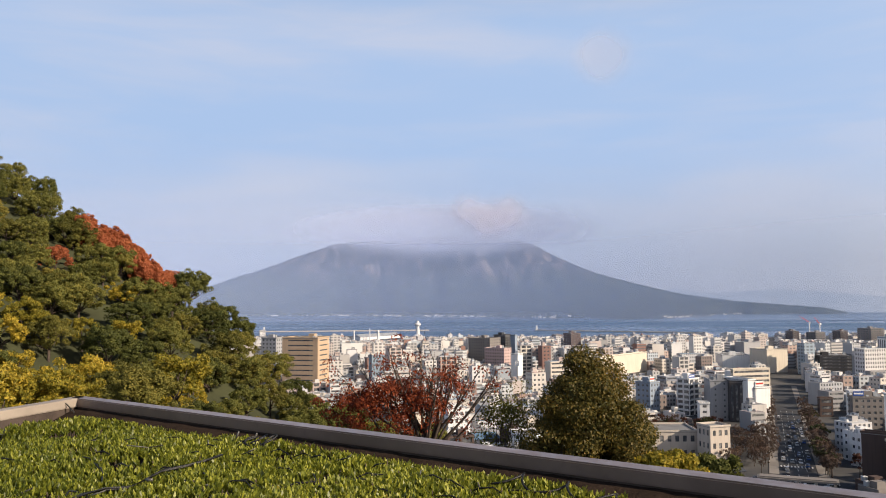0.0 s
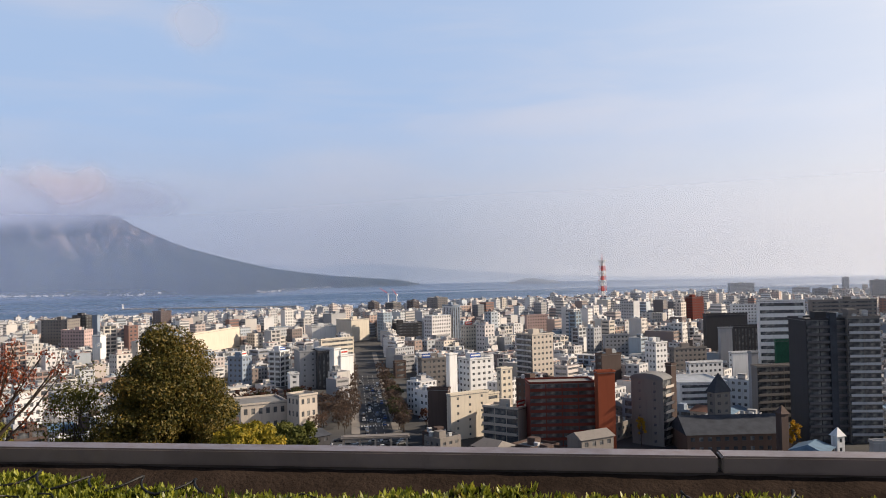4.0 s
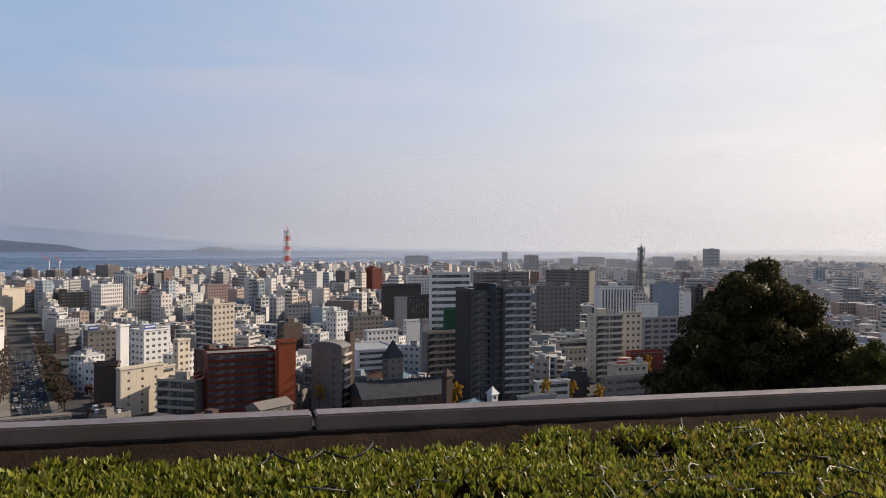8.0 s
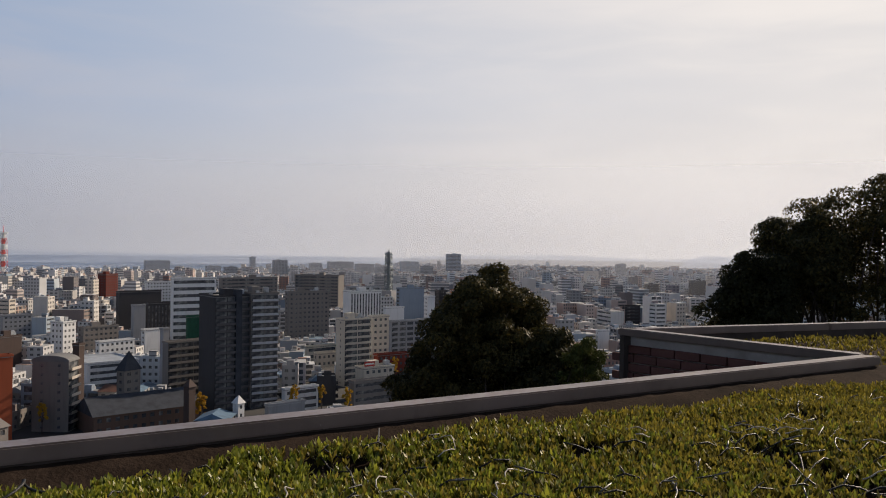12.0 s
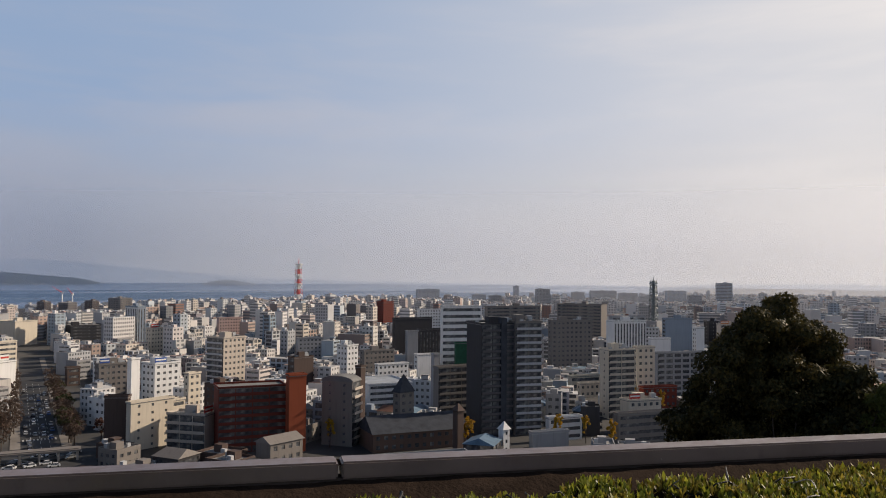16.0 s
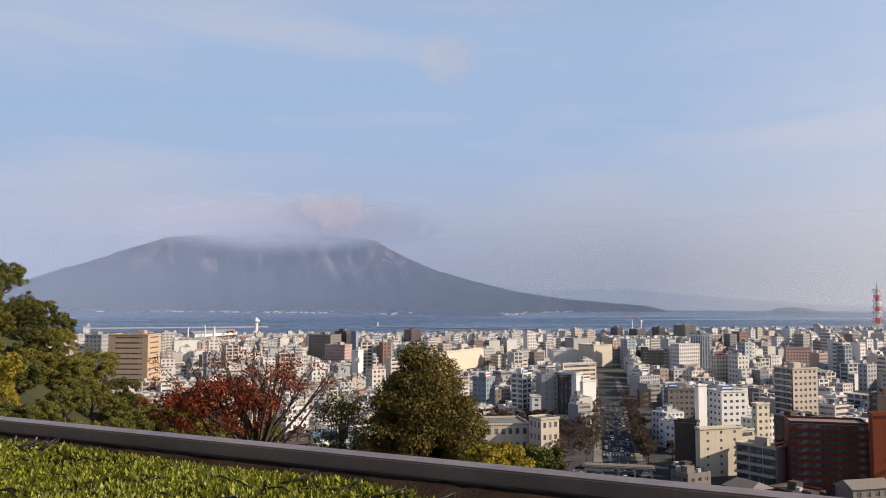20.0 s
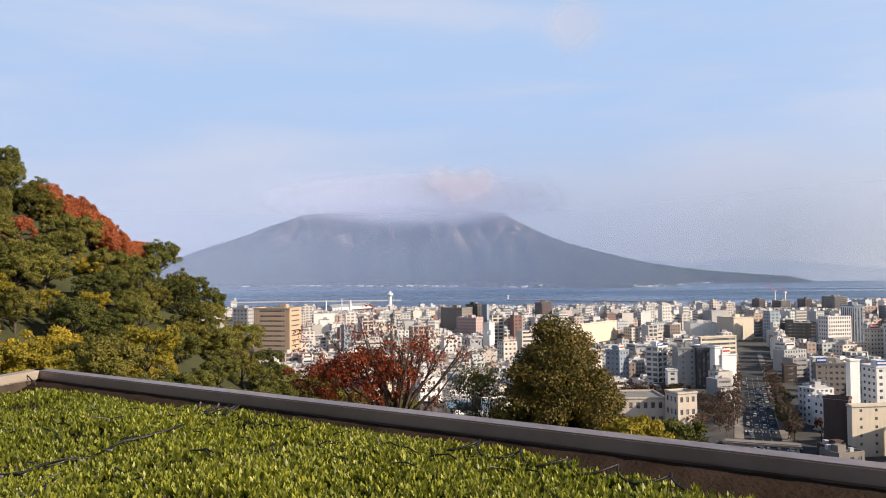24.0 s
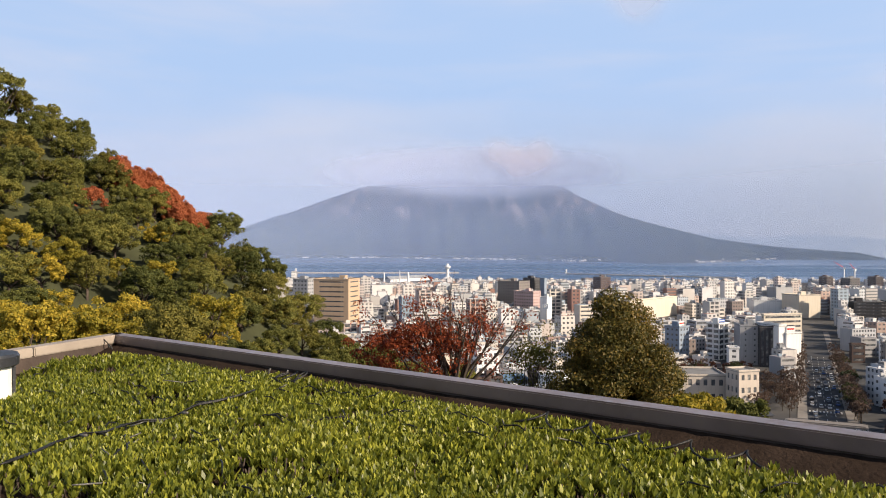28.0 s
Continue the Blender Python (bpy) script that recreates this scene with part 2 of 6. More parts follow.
class Plate:
    """Walls with openings, all one piece: corners are shared, openings get reveals."""

    def __init__(self):
        self.v, self.f, self.key = [], [], {}

    def at(self, p):
        k = (round(p[0], 3), round(p[1], 3), round(p[2], 3))
        if k not in self.key:
            self.key[k] = len(self.v)
            self.v.append(k)
        return self.key[k]

    def quad(self, *pts):
        self.f.append(tuple(self.at(p) for p in pts))

    def side(self, m, run, h, xs, zs, deep=0.3):
        """xs, zs: (start, end) of the openings along the run and in height; m: from the side's own frame (front at y=0) to the house's."""
        cx = [0.0] + [q for o in xs for q in o] + [run]
        cz = [0.0] + [q for o in zs for q in o] + [h]
        g = lambda x, y, z: m @ Vector((x, y, z))
        for i in range(len(cx) - 1):
            for j in range(len(cz) - 1):
                x0, x1, z0, z1 = cx[i], cx[i + 1], cz[j], cz[j + 1]
                if x1 - x0 < 1e-3 or z1 - z0 < 1e-3:
                    continue
                if i % 2 and j % 2:
                    self.quad(g(x0, 0, z0), g(x0, deep, z0), g(x0, deep, z1), g(x0, 0, z1))
                    self.quad(g(x1, 0, z0), g(x1, 0, z1), g(x1, deep, z1), g(x1, deep, z0))
                    self.quad(g(x0, 0, z0), g(x1, 0, z0), g(x1, deep, z0), g(x0, deep, z0))
                    self.quad(g(x0, 0, z1), g(x0, deep, z1), g(x1, deep, z1), g(x1, 0, z1))
                else:
                    self.quad(g(x0, 0, z0), g(x1, 0, z0), g(x1, 0, z1), g(x0, 0, z1))

    def mesh(self, name, mat):
        return mesh_of(name, self.v, self.f, mat)


def side_frame(side, lx, ly):
    return {"f": Matrix.Identity(4), "l": Matrix.Translation((0, ly, 0)) @ Matrix.Rotation(radians(-90), 4, "Z"),
            "r": Matrix.Translation((lx, 0, 0)) @ Matrix.Rotation(radians(90), 4, "Z"), "b": Matrix.Translation((lx, ly, 0)) @ Matrix.Rotation(radians(180), 4, "Z")}[side]


def openings(run, bay, share, margin=0.0):
    count = max(1, round((run - 2 * margin) / bay))
    w = (run - 2 * margin) / count
    return [(margin + k * w + w * (1 - share) / 2, margin + (k + 1) * w - w * (1 - share) / 2) for k in range(count)]

# ---- the roof garden: parapet, coping, planted bed ----
EYE_Z = 75.0
CAP_Z = EYE_Z - 0.62
U = Vector((0.8006, -0.5992, 0))           # along the front parapet
IN = Vector((-0.5992, -0.8006, 0))         # from it towards the garden
CORNER_A = Vector((-2.461, 5.499, 0))      # far corner
CORNER_B = Vector((6.230, -1.007, 0))      # inner corner, where the wing begins
CORNER_C = Vector((7.138, 0.613, 0))       # wing's outer corner
LEFT_WAY = Vector((-0.266, -0.964, 0))
WING_WAY = Vector((0.670, -0.742, 0))
JOINT = Vector((2.445, 1.827, 0))


def build_coping(n):
    co = n.add("ShaderNodeTexCoord").outputs["Object"]
    g, s, b = n.noise(co, 60.0, 4.0), n.noise(co, 2.2, 6.0, 0.65), n.noise(co, 14.0, 5.0, 0.7)
    col = n.mix(n.smooth(s, 0.35, 0.7), (0.172, 0.128, 0.112, 1), (0.12, 0.088, 0.077, 1))
    col = n.mix(n.smooth(b, 0.55, 0.8, 0.0, 0.5), col, (0.08, 0.058, 0.052, 1))
    col = n.mix(n.smooth(g, 0.70, 0.76, 0.0, 0.3), col, (0.4, 0.38, 0.36, 1))
    return bsdf(n, col, n.smooth(b, 0.3, 0.7, 0.30, 0.42), n.math("ADD", n.math("MULTIPLY", g, 0.3), b), 0.0004, spec=0.55)


COPING = material("weathered_coping", build_coping)
PALE_COPING = surface("pale_coping", (0.31, 0.265, 0.22), 0.55, 60.0, 2.2, 0.25, depth=0.0005)
SOIL = surface("dark_soil", (0.036, 0.025, 0.019), 0.95, 60.0, 5.0, 0.5, depth=0.01, spec=0.03)
MORTAR = surface("mortar", (0.34, 0.30, 0.27), 0.9, 60.0, 4.0, 0.3)
BRICK = surface("dark_red_brick", (0.13, 0.05, 0.04), 0.75, 40.0, 4.0, 0.35, per_object=0.5, depth=0.002)
CONCRETE = surface("concrete", (0.34, 0.33, 0.31), 0.85, 30.0, 2.0, 0.25)
DARK_CONCRETE = surface("dark_brown_concrete", (0.06, 0.044, 0.036), 0.9, 40.0, 4.0, 0.5, depth=0.006)
CAP_W, CAP_H = 0.10, 0.056


def ring(*pts, z):
    return [(p.x, p.y, z) for p in pts]


def coping_piece(name, a, b, side, cut_a=0.0, cut_b=0.0, parent=None, mat=None):
    """A length of coping from a to b along its outer edge; side points to the garden; cuts mitre the inner edge."""
    way = (b - a).normalized()
    ia, ib = a + side * CAP_W + way * cut_a, b + side * CAP_W + way * cut_b
    bm = bmesh.new()
    low = [bm.verts.new(p) for p in ring(a, b, ib, ia, z=CAP_Z - CAP_H)]
    top = [bm.verts.new(p) for p in ring(a, b, ib, ia, z=CAP_Z)]
    for i in range(4):
        bm.faces.new((low[i], low[(i + 1) % 4], top[(i + 1) % 4], top[i]))
    bm.faces.new(top), bm.faces.new(low[::-1])
    bmesh.ops.recalc_face_normals(bm, faces=bm.faces)
    bmesh.ops.bevel(bm, geom=[e for e in bm.edges], offset=0.006, segments=2, affect="EDGES")
    return part(name, (bm, mat or COPING), parent)


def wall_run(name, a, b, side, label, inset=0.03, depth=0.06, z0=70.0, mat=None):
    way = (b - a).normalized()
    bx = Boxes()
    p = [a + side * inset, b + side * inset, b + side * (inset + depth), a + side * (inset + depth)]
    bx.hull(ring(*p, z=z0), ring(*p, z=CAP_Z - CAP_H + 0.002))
    return thing(name, label, "wall", kind="structure", data=bx.mesh(name, mat or DARK_CONCRETE))


LEFT_IN, OUT_C = Vector((0.964, -0.266, 0)), (CORNER_C - CORNER_B).normalized()
WING_IN_1 = Vector((OUT_C.y, -OUT_C.x, 0))
WING_IN_2 = Vector((-0.742, -0.670, 0))
LEFT_END, WING_END = CORNER_A + LEFT_WAY * 9.0, CORNER_C + WING_WAY * 12.0
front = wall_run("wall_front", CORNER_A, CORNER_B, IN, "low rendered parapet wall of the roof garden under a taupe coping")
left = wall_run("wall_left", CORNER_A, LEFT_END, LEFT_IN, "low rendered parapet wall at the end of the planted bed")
wing1 = wall_run("wall_wing_side", CORNER_B, CORNER_C, WING_IN_1, "short brick-clad wall of the roof's projecting wing", mat=MORTAR)
wing2 = wall_run("wall_wing_front", CORNER_C, WING_END, WING_IN_2, "parapet wall along the projecting wing of the roof")
gap = 0.006
coping_piece("coping", CORNER_A, JOINT - U * gap, IN, 0.05, 0.0, front)
coping_piece("coping", JOINT + U * gap, CORNER_B, IN, 0.0, 0.05, front)
JOINT_2 = Vector((-2.685, 4.688, 0))
coping_piece("coping", CORNER_A, JOINT_2 - LEFT_WAY * 0.004, LEFT_IN, 0.06, 0.0, left, PALE_COPING)
k = JOINT_2
for step in range(5):
    coping_piece("coping", k + LEFT_WAY * 0.006, k + LEFT_WAY * 1.79, LEFT_IN, 0, 0, left, PALE_COPING)
    k = k + LEFT_WAY * 1.8
coping_piece("coping", CORNER_B, CORNER_C, WING_IN_1, 0.02, -0.08, wing1)
k = CORNER_C
for step in range(6):
    coping_piece("coping", k + WING_WAY * (0.006 if step else 0), k + WING_WAY * 2.07, WING_IN_2, 0.08 if step == 0 else 0, 0, wing2)
    k = k + WING_WAY * 2.076
# the joint's crumbled mortar
bm = bmesh.new()
bmesh.ops.create_grid(bm, x_segments=10, y_segments=10, size=0.5)
for vtx in bm.verts:
    vtx.co = Vector((vtx.co.x * 0.020, vtx.co.y * (CAP_W - 0.004), 0.002 * random.random()))
m = Matrix.Translation((JOINT + IN * CAP_W * 0.5) + Vector((0, 0, CAP_Z - 0.012))) @ Matrix.Rotation(math.atan2(U.y, U.x), 4, "Z")
part("joint_filler", (bm, SOIL), front, "dark crumbled mortar in the coping joint", m)

# brick face of the wing's short wall
brick_len, brick_h, joint_w = 0.205, 0.062, 0.009
bm = bmesh.new()
bmesh.ops.create_cube(bm, size=1.0, matrix=Matrix.Diagonal((brick_len, 0.03, brick_h, 1)))
bmesh.ops.bevel(bm, geom=list(bm.edges), offset=0.004, segments=1, affect="EDGES")
brick_mesh = bpy.data.meshes.new("brick")
bm.to_mesh(brick_mesh), bm.free()
brick_mesh.materials.append(BRICK)
face_len = (CORNER_C - CORNER_B).length
turn = Matrix.Rotation(math.atan2(OUT_C.y, OUT_C.x), 4, "Z")
rows_of_bricks = 16
for row in range(rows_of_bricks):
    z = CAP_Z - CAP_H - 0.10 - row * (brick_h + joint_w)
    s = 0.05 + (brick_len + joint_w) * (0.5 if row % 2 else 1.0) * 0.5
    while s < face_len - 0.04:
        p = CORNER_B + OUT_C * s + WING_IN_1 * 0.022
        part("brick", brick_mesh, wing1, at=Matrix.Translation((p.x, p.y, z + random.uniform(-0.001, 0.001))) @ turn @ pose(0, 0, 0, 0, 0, random.uniform(-0.3, 0.3)))
        s += brick_len + joint_w

# bed of soil and the paving behind it
NEAR = 2.05                                   # width of the bed from the parapet
near_a = CORNER_A + IN * NEAR + LEFT_WAY * 0.0 + U * (-3.0)
poly = [CORNER_A + IN * 0.05, CORNER_B + IN * 0.05 + U * 0.1, CORNER_C + WING_IN_2 * 0.1 + WING_WAY * 0.02, WING_END, WING_END + IN * 4, CORNER_B + IN * NEAR + U * 6.0, near_a]
bm = bmesh.new()
bm.faces.new([bm.verts.new((p.x, p.y, EYE_Z - 0.755)) for p in poly])
bmesh.ops.triangulate(bm, faces=bm.faces)
bmesh.ops.subdivide_edges(bm, edges=bm.edges, cuts=12, use_grid_fill=True)
for vtx in bm.verts:
    vtx.co.z += 0.012 * noise.noise(vtx.co * 3.0) + 0.01 * noise.noise(vtx.co * 11.0)
me = bpy.data.meshes.new("soil_bed")
bm.to_mesh(me), bm.free()
me.materials.append(SOIL)
thing("soil_bed", "dark bare soil strip of the roof planting", "soil", kind="structure", data=me)
bx = Boxes()
p = [near_a + IN * 0.05, CORNER_B + IN * (NEAR + 0.05) + U * 6.0, CORNER_B + IN * 9 + U * 6.0, near_a + IN * 7]
bx.hull(ring(*p, z=72.9), ring(*p, z=73.4))
thing("terrace_floor", "grey concrete terrace paving behind the planted bed", "floor", kind="structure", data=bx.mesh("terrace_floor", CONCRETE))
q = [near_a, CORNER_B + IN * NEAR + U * 6.0, CORNER_B + IN * (NEAR + 0.12) + U * 6.0, near_a + IN * 0.12]
thing("planter_edge", "concrete edge of the planted bed", "wall", kind="structure", data=Boxes().hull(ring(*q, z=73.35), ring(*q, z=EYE_Z - 0.72)).mesh("planter_edge", CONCRETE))

# raised strip of bare soil at the foot of the parapet
vs, fs = [], []
n_s, n_d = 240, 12
for i in range(n_s + 1):
    for j in range(n_d + 1):
        along_wall, off = 9.0 + 2.2, 0.075 + 0.53 * j / n_d
        p = CORNER_A + U * (0.03 + along_wall * i / n_s) + IN * off
        z = EYE_Z - 0.683 - 0.012 * min(1.0, (off - 0.075) / 0.12) - 0.06 * max(0.0, (off - 0.15) / 0.20) + 0.005 * noise.noise((p.x * 9, p.y * 9, 0)) + 0.004 * noise.noise((p.x * 31, p.y * 31, 4))
        vs.append((p.x, p.y, z))
fs = [(i * (n_d + 1) + j, i * (n_d + 1) + j + 1, (i + 1) * (n_d + 1) + j + 1, (i + 1) * (n_d + 1) + j) for i in range(n_s) for j in range(n_d)]
thing("soil_strip", "strip of bare brown soil along the foot of the parapet", "soil", kind="structure", data=mesh_of("soil_strip", vs, fs, SOIL, smooth=True))

# ---- planting of the bed ----
SHRUB = leafage("shrub_leaves", ((0.0, (0.045, 0.07, 0.012)), (0.35, (0.18, 0.20, 0.024)), (0.65, (0.36, 0.36, 0.045)), (1.0, (0.47, 0.44, 0.08))), 0.42, 0.4, 0.35)
OLIVE = leafage("olive_shrub_leaves", ((0.0, (0.05, 0.05, 0.012)), (0.4, (0.19, 0.16, 0.024)), (0.75, (0.38, 0.30, 0.045)), (1.0, (0.56, 0.42, 0.11))), 0.45, 0.42, 0.35)
rng = np.random.default_rng(7)


def unit(v):
    return v / np.maximum(np.linalg.norm(v, axis=-1, keepdims=True), 1e-9)


def leaf_quads(base, way, side, length, width, fold=0.0):
    """Pointed leaves of four corners: base, two shoulders, tip."""
    up = np.cross(side, way)
    mid = base + way * (length * 0.5)[:, None]
    a = mid + side * (width * 0.5)[:, None] + up * (length * fold)[:, None]
    b = mid - side * (width * 0.5)[:, None] + up * (length * fold)[:, None]
    tip = base + way * length[:, None]
    return np.stack([base, a, tip, b], 1).reshape(-1, 3)


def shoots(spots, leaves, size, lean=1.0):
    """Rosettes of upright leaves at the given places."""
    n = len(spots)
    base = np.repeat(spots, leaves, 0)
    ang = rng.uniform(0, 2 * np.pi, len(base))
    tilt = rng.uniform(0.15, lean, len(base))
    way = np.stack([np.cos(ang) * tilt, np.sin(ang) * tilt, np.ones(len(base))], 1)
    way = unit(way + rng.normal(0, 0.12, way.shape))
    side = unit(np.stack([-np.sin(ang), np.cos(ang), rng.normal(0, 0.25, len(base))], 1))
    side = unit(side - way * (side * way).sum(1, keepdims=True))
    length = size * rng.uniform(0.7, 1.25, len(base))
    base = base + np.stack([np.zeros(len(base)), np.zeros(len(base)), rng.uniform(-0.02, 0.008, len(base))], 1)
    width = length * rng.uniform(0.28, 0.42, len(base))
    up = np.cross(side, way)
    at = lambda q, w: base + way * (length * q)[:, None] + side * (width * w)[:, None] + up * (length * 0.08 * abs(w))[:, None]
    return np.stack([base, at(0.55, 0.5), at(0.98, 0.10), at(0.98, -0.10), at(0.55, -0.5)], 1).reshape(-1, 3)


def bed_height(x, y):
    """Gently rolling top of the clipped planting."""
    h = 0.018 * np.sin(2.1 * x + 0.7 * y) + 0.014 * np.sin(4.3 * y - 1.9 * x + 1.0) + 0.010 * np.sin(9.0 * x + 5.0 * y)
    return EYE_Z - 0.722 + h * 0.8


def scatter(count, s0, s1, d0, d1):
    """Places in the main bed: s along the parapet from its far corner, d inwards from it."""
    s, d = rng.uniform(s0, s1, count), rng.uniform(d0, d1, count)
    ragged = 0.11 + 0.14 * np.clip((s - 2.6) / 2.5, 0, 1) + 0.05 * np.sin(s * 3.1) + 0.04 * np.sin(s * 7.7 + 1.0) + 0.03 * np.sin(s * 17.0)
    keep = d > ragged
    s, d = s[keep], d[keep]
    x = CORNER_A.x + U.x * s + IN.x * d
    y = CORNER_A.y + U.y * s + IN.y * d
    left_room = (x - CORNER_A.x) * LEFT_IN.x + (y - CORNER_A.y) * LEFT_IN.y > 0.22 + 0.04 * np.sin(y * 9)
    x, y = x[left_room], y[left_room]
    return np.stack([x, y, bed_height(x, y)], 1)


front_len = (CORNER_B - CORNER_A).length
spots = scatter(56000, -1.5, front_len + 0.2, 0.2, NEAR)
rest = rng.uniform(0, 1, (18000, 2))
wx = CORNER_B.x - 0.2 + rest[:, 0] * 9.0
wy = CORNER_C.y - 0.2 - rest[:, 1] * 8.0
inside = ((wx - CORNER_C.x) * WING_IN_2.x + (wy - CORNER_C.y) * WING_IN_2.y > 0.18) & ((wx - CORNER_B.x) * WING_IN_1.x + (wy - CORNER_B.y) * WING_IN_1.y > 0.16) & ((wx - CORNER_A.x) * IN.x + (wy - CORNER_A.y) * IN.y < NEAR + 3.5)
wing_spots = np.stack([wx[inside], wy[inside], bed_height(wx[inside], wy[inside])], 1)
every = np.concatenate([spots, wing_spots])
patch = np.sin(every[:, 0] * 7.3 + 2 * np.sin(every[:, 1] * 5.1)) + np.sin(every[:, 1] * 8.7 + 1.7 * np.sin(every[:, 0] * 4.3)) + rng.normal(0, 0.7, len(every))
every = every[patch < 1.15]
along_s = (every[:, 0] - CORNER_A.x) * U.x + (every[:, 1] - CORNER_A.y) * U.y
olive = along_s + rng.normal(0, 1.3, len(every)) > 7.4
thing("groundcover_planting", "dense bright green clipped groundcover shrubs with small upright leaves", "shrub", kind="stuff",
      data=array_mesh("groundcover_planting", shoots(every[~olive], 11, 0.031), 5, SHRUB))
thing("groundcover_planting", "olive-brown clipped groundcover shrubs with small upright leaves", "shrub", kind="stuff",
      data=array_mesh("groundcover_planting", shoots(every[olive], 11, 0.030), 5, OLIVE))
twigs = np.concatenate([spots, wing_spots])[::2]
top = twigs + rng.normal(0, 0.012, twigs.shape)
low = twigs - np.array([0, 0, 0.10])
w = np.array([0.002, 0.001, 0])
thing("shrub_twigs", "thin brown twigs under the shrub leaves", "twig", kind="stuff", data=array_mesh("shrub_twigs", np.stack([low - w, low + w, top + w, top - w], 1), 4, BARK))

# ---- strings of small lights laid over the planting ----
CABLE = surface("black_cable", (0.012, 0.012, 0.012), 0.5, 200.0, 20.0, 0.2)
PALE_SLEEVE = surface("pale_sleeve", (0.42, 0.38, 0.33), 0.4, 100.0, 20.0, 0.2)
PALE_WIRE = surface("clear_sleeve", (0.11, 0.105, 0.095), 0.35, 100.0, 20.0, 0.2)


def bed_point(s, d, lift=0.025):
    p = CORNER_A + U * s + IN * d
    return Vector((p.x, p.y, float(bed_height(p.x, p.y)) + lift))


for run in range(44):
    s0, d0 = rng.uniform(0.2, front_len + 2.0), rng.uniform(0.45, NEAR - 0.1)
    line, s, d, a = [], s0, d0, rng.uniform(-0.4, 0.4)
    for step in range(34):
        line.append((bed_point(s, d, 0.012 + 0.022 * math.sin(step * 1.3 + run)), 0.0032))
        a += rng.normal(0, 0.35)
        a *= 0.85
        s, d = s + 0.055 * math.cos(a), min(max(d + 0.055 * math.sin(a), 0.35), NEAR - 0.05)
    cord = thing("light_string", "thin black cable of a light string lying on the shrubs", "cable", group="strings of lights")
    part("cord", tube_mesh("cord", [line], CABLE, 5), cord)
    for step in range(3, 33, 5):
        p = line[step][0]
        q = p + Vector((rng.normal(0, 0.04), rng.normal(0, 0.04), 0.02))
        part("bulb", tube_mesh("bulb", [[(p, 0.0022), (p.lerp(q, 0.5), 0.0032), (q, 0.002)]], PALE_WIRE, 6), cord, "small clear bulb in a pale sleeve")

# the far end of the bed has many pale curling wires
for run in range(34):
    s0, d0 = rng.uniform(6.6, front_len + 1.6), rng.uniform(0.5, NEAR - 0.1)
    line, s, d, a = [], s0, d0, rng.uniform(-3.1, 3.1)
    bend = rng.uniform(-0.35, 0.35)
    for step in range(12):
        line.append((bed_point(s, d, 0.030 + 0.012 * math.sin(step * 1.1 + run)), 0.0024))
        a += bend + rng.normal(0, 0.3)
        s, d = s + 0.03 * math.cos(a), d + 0.03 * math.sin(a)
    curl = thing("pale_wire", "short pale curling wire lying on the shrubs", "cable", group="pale wires on the bed")
    part("cord", tube_mesh("cord", [line], PALE_SLEEVE, 5), curl)


def loop_cable(name, label, s, d, n_loops, reach):
    line = []
    for k in range(n_loops * 12 + 1):
        q = k / 12
        line.append((bed_point(s + q * reach + 0.03 * math.sin(6.28 * q), d + 0.05 * math.cos(6.28 * q), 0.02 + 0.035 * abs(math.sin(3.14 * q)) * (0.4 + 0.6 * abs(math.sin(2.3 * q + s)))), 0.0045))
    ob = thing(name, label, "cable")
    part("cord", tube_mesh("cord", [line], CABLE, 6), ob)
    return ob


loop_cable("coiled_cable", "black cable in loops at the foot of the parapet", 3.55, 0.30, 5, 0.19)
loop_cable("coiled_cable", "black cable lying along the edge of the soil", 5.9, 0.33, 3, 0.16)
clips = loop_cable("cable_bundle", "tangle of black cable with pale connectors by the coping", 2.05, 0.28, 3, 0.07)
for ds in (-0.12, 0.02):
    p = bed_point(2.05 + ds, 0.24, 0.02)
    part("connector", tube_mesh("connector", [[(p, 0.006), (p + Vector((0.012, 0.0, 0.03)), 0.0055), (p + Vector((0.014, 0.0, 0.036)), 0.003)]], PALE_WIRE, 8), clips, "pale plastic connector")
long_line = [(bed_point(2.29 + 0.35 * ((1.32 - 0.1 * k) / 1.3) ** 2 + 0.02 * math.sin(1.7 * k), 1.92 - 0.1 * k, 0.032 + 0.006 * math.sin(2.1 * k)), 0.005) for k in range(14)]
trunk_line = thing("light_cable", "thick twisted cable laid across the planting", "cable")
part("cord", tube_mesh("cord", [long_line], CABLE, 6), trunk_line)
part("cord", tube_mesh("cord", [[(p + Vector((0.01, 0.012, 0.004)), r) for p, r in long_line]], CABLE, 6), trunk_line)
for k in (4, 9):
    p = long_line[k][0]
    part("connector", tube_mesh("connector", [[(p, 0.006), (p + U * 0.05 + Vector((0, 0, 0.008)), 0.006)]], PALE_WIRE, 8), trunk_line, "pale plastic connector")
corner_cable = thing("corner_cable", "black cable draped over the coping in the parapet's corner", "cable")
for off in (0.0, 0.06, 0.13):
    base = CORNER_A + U * (0.10 + off) + IN * (0.14 + off * 0.3)
    pts = [(Vector((base.x, base.y, CAP_Z - 0.16)), 0.005), (Vector((base.x + 0.01, base.y, CAP_Z - 0.07)), 0.005), (Vector((base.x - 0.02 - off * 0.2, base.y + 0.01, CAP_Z - 0.02)), 0.005), (Vector((base.x - 0.10 - off, base.y - 0.03, CAP_Z - 0.055)), 0.005), (Vector((base.x - 0.16 - off, base.y - 0.12, CAP_Z - 0.13)), 0.005)]
    part("cord", tube_mesh("cord", [pts], CABLE, 6), corner_cable)

